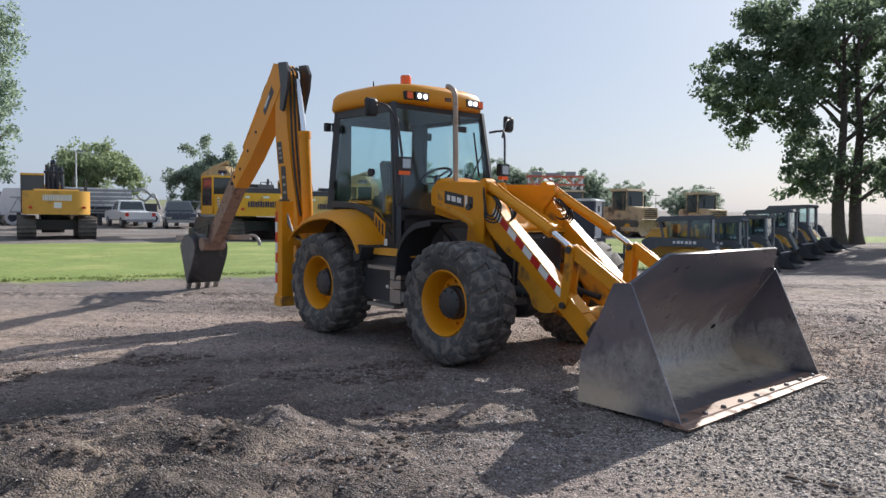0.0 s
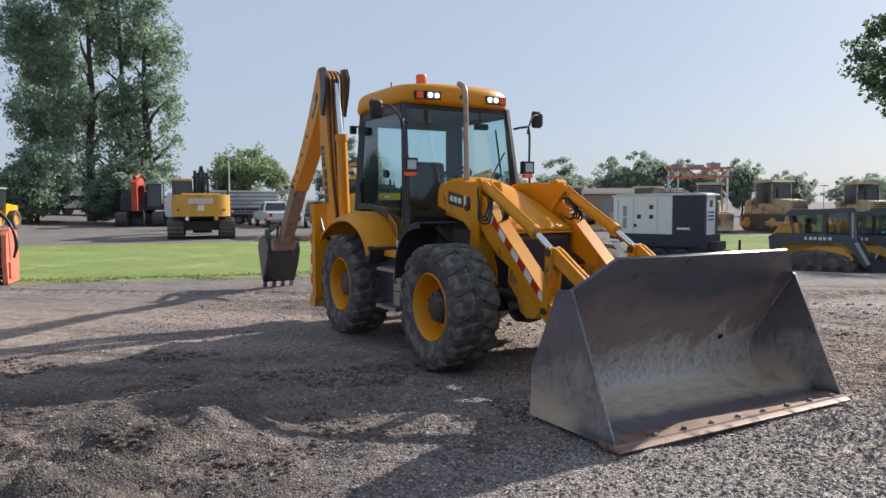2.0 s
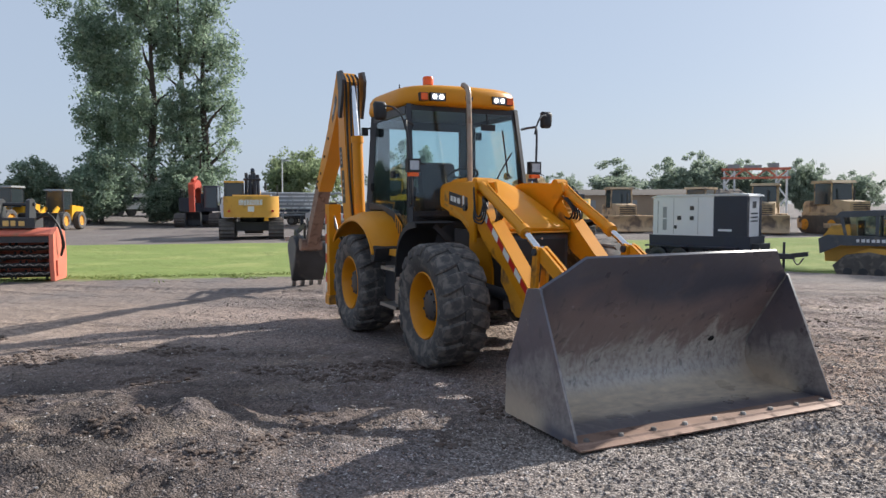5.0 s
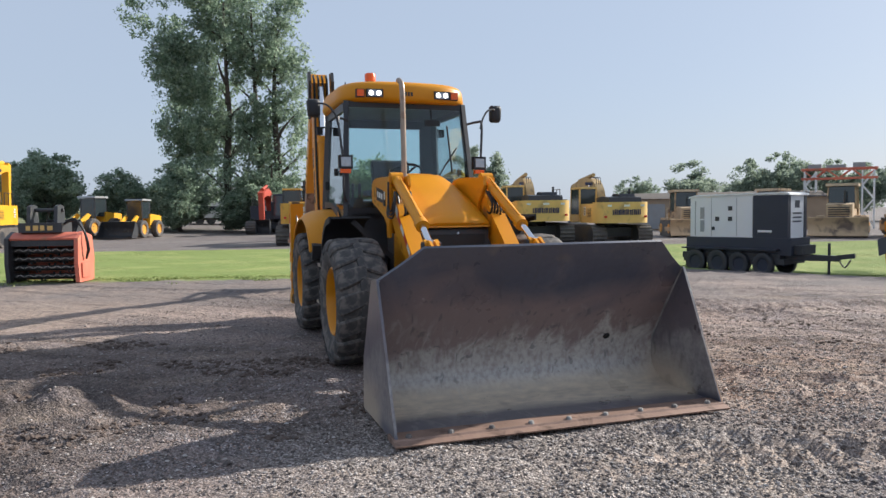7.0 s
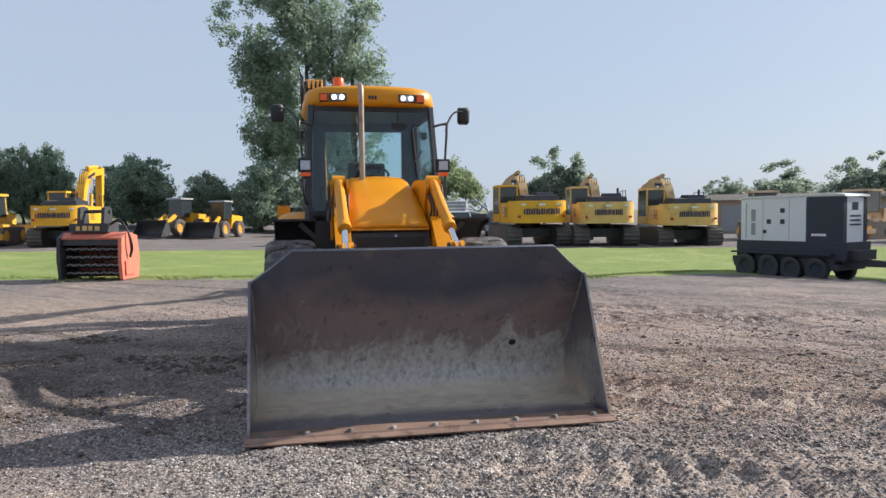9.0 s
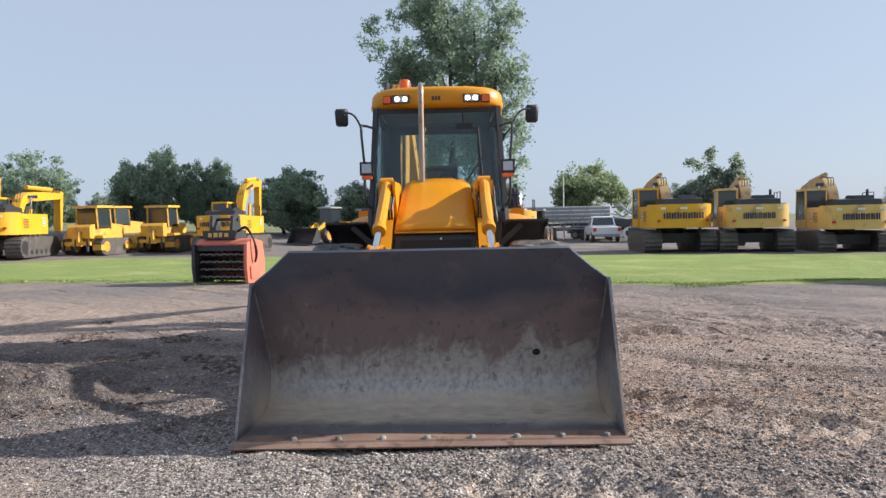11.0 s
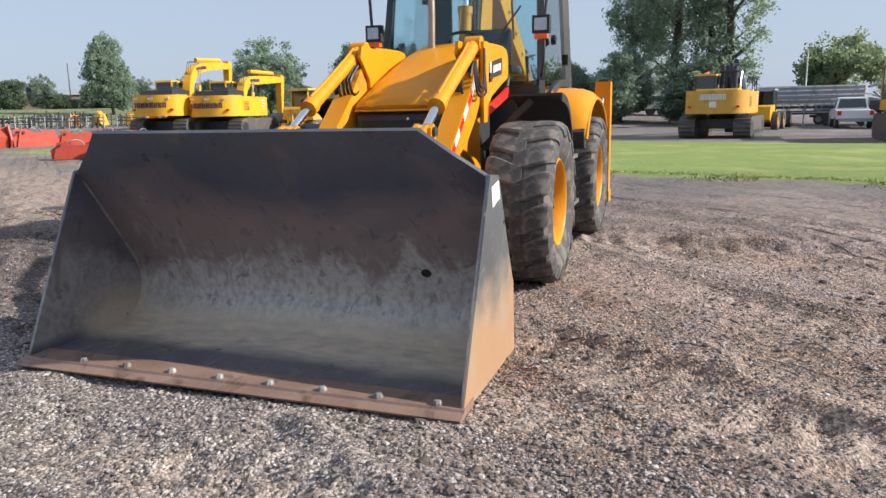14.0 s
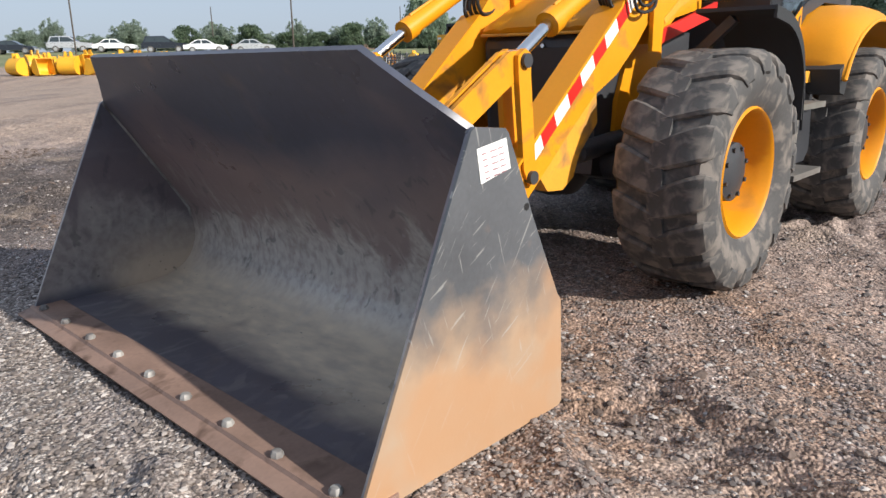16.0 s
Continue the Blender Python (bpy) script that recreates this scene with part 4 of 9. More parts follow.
def add_loader_bucket():
    # floor, tight heel curve and straight back up to the lip
    heel = [(q.x, q.y) for q in arc([(3.26, 0.030, 0), (3.12, 0.052, 0), (3.01, 0.125, 0), (2.968, 0.245, 0), (2.985, 0.385, 0)], 3)]
    prof = [(3.72, 0.03), (3.48, 0.03)] + heel + [(3.075, 0.525), (3.17, 0.67), (3.265, 0.812), (3.364, 0.958), (3.43, 1.060), (3.505, 1.170)]
    half = [1.180] * (len(prof) - 2) + [1.04, 0.905]
    n = len(prof)
    rings = []
    for i, (x, z) in enumerate(prof):
        a, b = Vector(prof[max(i - 1, 0)]), Vector(prof[min(i + 1, n - 1)])
        d = (b - a).normalized()
        out = Vector((d.y, -d.x)) * -0.022
        if i < 2:
            out = Vector((0, -0.02))
        w = half[i]
        rings.append([(x, -w, z), (x, -w / 3, z + 0.002 * math.sin(2.1 * i)), (x, w / 3, z), (x, w, z), (x + out.x, w, z + out.y), (x + out.x, -w, z + out.y)])
    bm = B()
    loft(bm, rings)
    shell = part("loader_bucket", bm, BUCKET_STEEL, HOE, "scuffed black steel loading bucket", smooth=50)
    for y0, y1, mt, lab in ((-1.200, -1.182, BUCKET_SIDE, "dark steel side plate"), (1.182, 1.1905, BUCKET_SIDE, "dark steel side plate"), (1.1905, 1.200, SIDE_PAINT, "black plate worn to brown at the bottom")):
        side = [(3.815, 0.010), (3.378, 0.958), (3.362, 0.968), (3.236, 0.956), (3.222, 0.944), (3.10, 0.68), (2.965, 0.41), (2.945, 0.385), (2.925, 0.02), (2.94, 0.008)]
        bm = B()
        prism(bm, side, y0, y1, 0.003, seg=1)
        part("side_plate", bm, mt, shell, lab)
    # square hole in the painted side, seen as a dark plug
    bm = B()
    tube(bm, [(3.135, 1.199, 0.72), (3.135, 1.2012, 0.72)], 0.012, 8)
    part("side_hole", bm, HOSE, shell)
    bm = B()
    prism(bm, [(3.68, 0.004), (3.872, 0.0), (3.876, 0.010), (3.838, 0.022), (3.822, 0.023), (3.814, 0.034), (3.68, 0.037)], -1.214, 1.206, 0.002, seg=1)
    edge = part("cutting_edge", bm, RUST, shell, "bare rust-brown steel cutting edge")
    for k in range(9):
        bm = B()
        lathe(bm, [(0.021, 0.033), (0.021, 0.042), (0.015, 0.053), (0.004, 0.055)], 7, Matrix.Translation((3.79, -1.109 + 0.2735 * k, 0)), "z")
        part("bolt", bm, BUCKET_SCRAPE, shell, "dusty bolt head")
    for s in (-1, 1):
        bm = B()
        tube(bm, [(x + 0.005, s * 1.178, z) for x, z in prof[13:-2]], [0.005 + 0.003 * (i % 2) for i in range(len(prof) - 15)], 6)
        part("weld_seam", bm, BUCKET_SCRAPE, shell, "scraped bright weld seam")
    # small drain hole, its dark inside drawn as a disc with a collar, hooks behind
    bm = B()
    m = Matrix.Translation((3.004, 0.743, 0.412)) @ Euler((0, radians(124), 0)).to_matrix().to_4x4()
    lathe(bm, [(0.028, 0.0), (0.028, 0.008), (0.02, 0.008), (0.012, 0.002)], 10, m, "z")
    part("lifting_eye", bm, HOSE, shell)
    for s in (-1, 1):
        for y in (0.42, 0.60):
            bm = B()
            prism(bm, [(2.93, 0.30), (2.62, 0.32), (2.55, 0.42), (2.62, 0.52), (2.82, 0.66), (2.90, 0.85), (3.10, 0.83), (3.02, 0.70), (2.955, 0.55)], s * y - 0.015, s * y + 0.015, 0.004, seg=1)
            part("bucket_bracket", bm, BLACK, shell)
    # paper sticker with unreadable handwriting
    bm = B()
    prism(bm, [(3.358, 0.910), (3.234, 0.930), (3.213, 0.843), (3.341, 0.814)], 1.2003, 1.2018)
    st = part("sticker", bm, STICKER, shell, "white paper sticker", smooth=0)
    for k in range(5):
        for j in range(3):
            bm = B()
            x, z = 3.338 - 0.004 * k - 0.034 * j, 0.896 - 0.017 * k + 0.005 * j
            w = 0.018 + 0.010 * ((3 * k + 2 * j) % 3) / 2
            prism(bm, [(x, z), (x - w, z + 0.002), (x - w, z - 0.001), (x, z - 0.004)], 1.2019, 1.2025)
            part("writing_bar", bm, PENCIL, st, smooth=0)


add_loader_bucket()


def stripe_run(p, q, w, y0, y1, n):
    """Slanted marks end to end from p to q in x, z."""
    out = []
    p, q = Vector(p), Vector(q)
    d = (q - p).normalized()
    nrm = Vector((-d.y, d.x)) * w
    step = (q - p) / n
    for k in range(n):
        a = p + step * k
        b = p + step * (k + 1)
        bm = B()
        out.append(bm)
        prism(bm, [tuple(a), tuple(b), tuple(b + nrm - d * 0.02), tuple(a + nrm - d * 0.02)], y0, y1)
    return out


def add_loader_arms():
    arm = [(1.02, 1.46), (1.06, 1.60), (1.16, 1.655), (1.28, 1.60), (1.482, 1.378), (2.30, 0.687), (2.532, 0.489), (2.67, 0.40), (2.68, 0.32), (2.60, 0.265), (2.50, 0.285), (2.369, 0.399), (2.18, 0.56), (1.86, 0.83), (1.70, 0.955), (1.50, 1.05), (1.32, 1.19), (1.15, 1.36)]
    for s in (-1, 1):
        bm = B()
        prism(bm, arm, s * 0.405, s * 0.520, 0.012)
        a = part("loader_arm", bm, YELLOW_ARM, HOE, "yellow loader arm with red and white marks")
        # thin top plate along the arm's back
        bm = B()
        bar(bm, (1.49, s * 0.462, 1.378), (2.44, s * 0.462, 0.573), 0.145, 0.014, 0.004)
        part("top_plate", bm, YELLOW, a)
        # lug under the arm for the lift ram
        bm = B()
        prism(bm, [(1.66, 0.98), (2.12, 0.61), (2.05, 0.53), (1.93, 0.52), (1.84, 0.57), (1.79, 0.68), (1.64, 0.82)], s * 0.415, s * 0.505, 0.012)
        part("ram_lug", bm, YELLOW_WORN, a, "worn yellow lug under the arm")
        y0, y1 = (0.5205, 0.5235) if s > 0 else (-0.5235, -0.5205)
        for k, bm in enumerate(stripe_run((1.300, 1.432), (2.215, 0.657), 0.066, y0, y1, 9)):
            part("reflective_mark", bm, RED if k % 2 else WHITE, a, smooth=0)
        # tilt ram
        bm = B()
        tube(bm, [(1.18, s * 0.468, 1.725), (2.00, s * 0.468, 1.295)], 0.050, 18)
        tube(bm, [(1.965, s * 0.468, 1.314), (2.03, s * 0.468, 1.280)], 0.060, 18)
        tube(bm, [(1.17, s * 0.468 - 0.06, 1.73), (1.17, s * 0.468 + 0.06, 1.73)], 0.062, 16)
        ram = part("tilt_ram", bm, YELLOW, HOE, "yellow hydraulic cylinder")
        bm = B()
        tube(bm, arc([(1.98, s * 0.468, 1.365), (1.72, s * 0.462, 1.50), (1.45, s * 0.462, 1.645), (1.30, s * 0.462, 1.735)], 4), 0.010, 6)
        part("ram_pipe", bm, YELLOW, ram, "thin pipe along the cylinder")
        bm = B()
        tube(bm, [(2.02, s * 0.468, 1.285), (2.25, s * 0.475, 1.145)], 0.029, 14)
        tube(bm, [(2.27, s * 0.475 - 0.03, 1.130), (2.27, s * 0.475 + 0.03, 1.130)], 0.045, 12)
        part("ram_rod", bm, CHROME, ram, "bright chrome rod")
        # bell crank: two upright levers, and the link forward to the bucket
        bm = B()
        for y in (0.425, 0.522):
            prism(bm, [(2.235, 1.155), (2.275, 1.178), (2.325, 1.15), (2.322, 1.09), (2.275, 0.66), (2.235, 0.585), (2.185, 0.62), (2.19, 0.68), (2.235, 1.07)], s * y - 0.014, s * y + 0.014, 0.006)
        crank = part("bell_crank", bm, YELLOW_ARM, HOE, "yellow bell crank lever")
        bm = B()
        for y in (0.450, 0.500):
            prism(bm, [(2.25, 1.12), (2.29, 1.17), (2.35, 1.165), (2.90, 0.83), (2.93, 0.76), (2.87, 0.72), (2.30, 1.05)], s * y - 0.012, s * y + 0.012, 0.006)
        part("tipping_link", bm, YELLOW_ARM, HOE, "yellow tipping link")
        for px, pz, py in ((2.278, 1.128, 0.555), (2.222, 0.622, 0.556), (2.60, 0.335, 0.55)):
            bm = B()
            tube(bm, [(px, s * 0.39, pz), (px, s * py, pz)], 0.031, 14)
            part("pin", bm, STEEL, crank, "dark steel pivot pin")
        # lift ram below the arm
        bm = B()
        tube(bm, [(0.95, s * 0.40, 0.72), (1.65, s * 0.40, 0.66)], 0.055, 14)
        tube(bm, [(1.60, s * 0.40, 0.665), (1.96, s * 0.40, 0.60)], 0.03, 12)
        part("lift_ram", bm, STEEL, HOE, "dark hydraulic lift cylinder")
        # hoses over the arm's shoulder
        for k in range(4):
            bm = B()
            y = s * (0.40 + 0.026 * k)
            tube(bm, arc([(1.14, y, 1.66 - 0.02 * k), (1.28 + 0.012 * k, y + s * 0.02, 1.58), (1.34 + 0.03 * k, y + s * 0.015, 1.42 - 0.015 * k), (1.46 + 0.02 * k, y, 1.39), (1.50, y, 1.48), (1.38, y - s * 0.01, 1.60)], 5), 0.011, 7)
            part("hose", bm, HOSE, a, "black hydraulic hose")
    # cross tube between the arms
    bm = B()
    tube(bm, [(2.30, -0.42, 0.52), (2.30, 0.42, 0.52)], 0.07, 18)
    part("cross_tube", bm, YELLOW_WORN, HOE)


add_loader_arms()


def add_front():
    # towers beside the bonnet that carry the arms
    for s in (-1, 1):
        bm = B()
        prism(bm, [(0.86, 1.62), (1.08, 1.74), (1.33, 1.75), (1.36, 1.66), (1.20, 1.50), (1.16, 1.2), (1.28, 0.9), (1.30, 0.62), (0.78, 0.62), (0.80, 1.1)], s * 0.375, s * 0.400, 0.010)
        part("arm_tower", bm, YELLOW, HOE)
        bm = B()
        prism(bm, [(1.08, 1.755), (1.20, 1.75), (1.215, 1.60), (1.205, 1.16), (1.11, 1.16), (1.06, 1.6)], s * 0.527, s * 0.552, 0.006)
        part("outer_plate", bm, YELLOW, HOE)
        # flank panel beside the bonnet
        bm = B()
        prism(bm, [(0.365, 1.66), (0.378, 1.705), (0.425, 1.745), (0.555, 1.764), (0.85, 1.762), (1.05, 1.752), (1.10, 1.60), (1.10, 1.20), (1.02, 1.27), (0.88, 1.36), (0.62, 1.445), (0.375, 1.515), (0.362, 1.57)], s * 0.385, s * 0.525, 0.034, seg=4)
        pan = part("flank_panel", bm, YELLOW, HOE)
        bm = B()
        prism(bm, [(0.47, 1.525), (0.64, 1.475), (0.88, 1.390), (1.03, 1.300), (1.05, 1.33), (0.90, 1.425), (0.66, 1.500), (0.48, 1.545)], s * 0.5255, s * 0.529, 0.001)
        part("vent_recess", bm, YELLOW_WORN, pan)
        # badge: dark plate with plain bars
        sy = lambda a, b: (s * a, s * b)
        bm = B()
        prism(bm, [(0.585, 1.672), (0.885, 1.622), (0.885, 1.494), (0.585, 1.538)], *sy(0.5255, 0.5275))
        badge = part("badge", bm, INK, pan, "dark model badge", smooth=0)
        for k, (x0, x1) in enumerate(((0.625, 0.675), (0.695, 0.76), (0.78, 0.845))):
            bm = B()
            drop = 0.165 * (x0 - 0.625)
            prism(bm, [(x0, 1.628 - drop), (x1, 1.618 - drop), (x1, 1.562 - drop), (x0, 1.572 - drop)], *sy(0.5276, 0.5286))
            part("badge_mark", bm, WHITE, badge, smooth=0)
        for x0, x1, mt in ((0.475, 0.560, YELLOW_WORN), (0.900, 0.935, WHITE), (0.945, 1.02, INK)):
            bm = B()
            prism(bm, [(x0, 1.69 - 0.165 * (x0 - 0.475)), (x1, 1.69 - 0.165 * (x1 - 0.475)), (x1, 1.575 - 0.165 * (x1 - 0.475)), (x0, 1.575 - 0.165 * (x0 - 0.475))], *sy(0.5255, 0.5272))
            part("decal", bm, mt, pan, smooth=0)
        bm = B()
        tube(bm, [(0.965, s * 0.51, 1.50), (0.965, s * 0.545, 1.50)], 0.035, 14)
        part("panel_bolt", bm, STEEL, pan)
    for s in (-1, 1):
        for k in range(3):
            bm = B()
            o = 0.03 * k
            tube(bm, arc([(1.20, s * 0.555, 1.70 - o), (1.23, s * 0.565, 1.58 - o), (1.27, s * (0.57 + 0.008 * k), 1.44 - o), (1.35 + o, s * 0.568, 1.42 - o), (1.38 + o, s * 0.55, 1.52), (1.34, s * 0.53, 1.60)], 5), 0.009, 7)
            part("hose", bm, HOSE, HOE, "black hydraulic hose")
    # bonnet: a straight wedge with a creased crown and a sharp front edge
    rings = []
    for x, ze, crown, w, zb in ((0.24, 1.775, 0.060, 0.350, 1.42), (0.55, 1.685, 0.072, 0.355, 1.36), (0.85, 1.580, 0.070, 0.360, 1.32), (1.15, 1.460, 0.058, 0.365, 1.28), (1.36, 1.374, 0.044, 0.368, 1.262), (1.46, 1.330, 0.034, 0.370, 1.258), (1.505, 1.302, 0.026, 0.370, 1.256), (1.518, 1.285, 0.016, 0.368, 1.254)):
        ring = []
        for k in range(17):
            u = -1 + 2 * k / 16
            shoulder = min(1.0, (1 - abs(u)) / 0.30)
            ring.append((x - 0.025 * u * u * (x > 1.3), u * w, ze + crown * (0.8 * shoulder ** 0.7 + 0.2 * (1 - abs(u))) - 0.012 * max(0.0, 1 - abs(abs(u) - 0.62) * 12)))
        back = 0.03 * (x > 1.3)
        ring += [(x - back, w + 0.012, ze - 0.03), (x - back, w + 0.008, zb), (x - back, -w - 0.008, zb), (x - back, -w - 0.012, ze - 0.03)]
        rings.append(ring)
    bm = B()
    loft(bm, rings)
    bonnet = part("bonnet", bm, YELLOW, HOE, "wedge-shaped yellow bonnet with a creased crown", smooth=28)
    bm = B()
    tube(bm, [(1.512, -0.365, 1.262), (1.522, 0.0, 1.262), (1.512, 0.365, 1.262)], 0.008, 8)
    part("bonnet_lip", bm, YELLOW_WORN, bonnet)
    # grille box
    bm = B()
    prism(bm, [(0.4, 1.27), (1.44, 1.265), (1.47, 1.22), (1.44, 0.62), (0.4, 0.62)], -0.37, 0.37, 0.02)
    grille = part("grille", bm, BLACK, HOE, "black radiator grille")
    bm = B()
    box(bm, 1.45, 1.474, -0.33, 0.33, 0.70, 1.19, 0.012)
    part("grille_panel", bm, PLASTIC, grille, "smooth black front panel")
    bm = B()
    tube(bm, [(1.47, 0.05, 1.20), (1.49, 0.05, 1.20)], 0.012, 8)
    part("lock", bm, CHROME, grille)
    # exhaust stack
    bm = B()
    tube(bm, arc([(0.36, -0.16, 1.72), (0.35, -0.16, 2.1), (0.335, -0.16, 2.5), (0.325, -0.16, 2.72), (0.30, -0.16, 2.80), (0.24, -0.165, 2.845), (0.20, -0.165, 2.86)], 5), 0.030, 18)
    tube(bm, [(0.36, -0.16, 1.74), (0.36, -0.16, 1.79)], 0.046, 18)
    part("exhaust_pipe", bm, EXHAUST, HOE, "heat-stained metal exhaust stack")


add_front()


def add_chassis():
    bm = B()
    prism(bm, [(-2.0, 0.42), (-2.0, 0.85), (-1.3, 0.95), (0.3, 0.95), (1.4, 0.85), (1.45, 0.52), (0.9, 0.42)], -0.36, 0.36, 0.02)
    part("chassis", bm, BLACK, HOE, "dark chassis frame")
    for x in (1.26, -0.97):
        bm = B()
        tube(bm, [(x, -0.8, 0.578), (x, 0.8, 0.578)], 0.105, 18)
        lathe(bm, [(0.10, -0.22), (0.22, -0.12), (0.24, 0.0), (0.22, 0.12), (0.10, 0.22)], 20, Matrix.Translation((x, 0, 0.578)))
        part("axle", bm, BLACK, HOE)
    for s in (-1, 1):
        # step box between the wheels
        bm = B()
        prism(bm, [(-0.36, 0.52), (-0.30, 0.95), (0.52, 0.95), (0.50, 0.52), (0.40, 0.45), (-0.28, 0.45)], s * 0.40, s * 0.90, 0.02)
        tank = part("side_tank", bm, BLACK, HOE, "black side tank with steps")
        for z, x0, x1, y1 in ((0.82, -0.06, 0.42, 1.06), (0.42, -0.04, 0.44, 1.08)):
            bm = B()
            box(bm, x0, x1, *sorted((s * 0.82, s * y1)), z, z + 0.035, 0.008)
            part("step", bm, DULL_METAL, tank, "worn grey metal step")
        for z0, z1 in ((0.475, 0.62), (0.63, 0.715), (0.725, 0.81)):
            bm = B()
            box(bm, 0.30, 0.48, *sorted((s * 0.86, s * 1.03)), z0, z1, 0.010)
            part("locker", bm, DULL_METAL, tank, "worn grey metal locker under the step")
        for k, mt in enumerate((WHITE, RED, WHITE)):
            bm = B()
            box(bm, 0.4815, 0.485, *sorted((s * (0.872 + 0.05 * k), s * (0.920 + 0.05 * k))), 0.50, 0.60)
            part("warning_label", bm, mt, tank, smooth=0)
        for x in (0.0, 0.40):
            bm = B()
            bar(bm, (x, s * 0.88, 0.44), (x, s * 0.88, 0.84), 0.02, 0.05, 0.004)
            part("step_bracket", bm, BLACK, tank)
        for x0, x1 in ((0.06, 0.11), (0.13, 0.21), (0.23, 0.30), (0.32, 0.37)):
            bm = B()
            box(bm, x0, x1, *sorted((s * 0.901, s * 0.9025)), 0.60, 0.635)
            part("decal_bar", bm, WHITE, tank, smooth=0)
        # yellow sill below the cab
        bm = B()
        prism(bm, [(-0.36, 0.96), (-0.36, 1.03), (0.50, 1.03), (0.52, 0.96)], s * 0.60, s * 0.93, 0.012)
        part("sill", bm, YELLOW_WORN, HOE)
        # rear fender: an arch with a rolled edge
        line = arc([(-1.66, 1.16), (-1.52, 1.28), (-1.20, 1.41), (-0.78, 1.45), (-0.45, 1.36), (-0.27, 1.23), (-0.17, 1.08)], 4)
        line = [(p.x, p.y) for p in [Vector((q[0], q[1])) for q in line]]
        bm = B()
        loft(bm, [[(x, s * y, z - dz) for y, dz in ((0.62, 0.0), (0.86, 0.0), (0.98, 0.012), (1.07, 0.045), (1.125, 0.10), (1.112, 0.115), (1.06, 0.068), (0.97, 0.036), (0.86, 0.024), (0.62, 0.024))] for x, z in line])
        fen = part("rear_fender", bm, YELLOW, HOE, "yellow rear mudguard", smooth=50)
        bm = B()
        tube(bm, [(x, s * 1.12, z - 0.108) for x, z in line], 0.014, 8)
        part("fender_rim", bm, YELLOW, fen)
        bm = B()
        prism(bm, line + [(-0.12, 0.95), (-1.5, 0.95)], s * 0.60, s * 0.64, 0)
        part("inner_panel", bm, BLACK, fen)
        bm = B()
        prism(bm, [(-0.19, 1.07), (-0.12, 1.04), (-0.17, 0.90), (-0.27, 0.88), (-0.30, 0.98)], s * 0.64, s * 1.10, 0.012)
        part("mud_flap", bm, PLASTIC, fen, "black flap below the mudguard")
        # front fender, black
        line = [(q[0], q[1]) for q in arc([(0.47, 0.78), (0.50, 1.0), (0.60, 1.20), (0.78, 1.325), (1.02, 1.37)], 4)]
        bm = B()
        strip(bm, line, s * 0.69, s * 1.10, 0.02)
        ff = part("front_fender", bm, PLASTIC, HOE, "black front mudguard", smooth=50)
        bm = B()
        prism(bm, line + [(p[0], p[1] - 0.06) for p in line[::-1]], s * 1.09, s * 1.104)
        part("fender_lip", bm, PLASTIC, ff)
        bm = B()
        bar(bm, (0.9, s * 0.45, 0.95), (0.9, s * 0.85, 1.32), 0.05, 0.05, 0.006)
        part("fender_stay", bm, BLACK, ff)
    # red tool box behind the left arm
    bm = B()
    prism(bm, [(0.44, 1.44), (1.19, 1.25), (1.19, 1.18), (0.44, 1.36)], 0.530, 0.550, 0.008)
    part("red_guard", bm, RED, HOE, "red guard plate")


add_chassis()


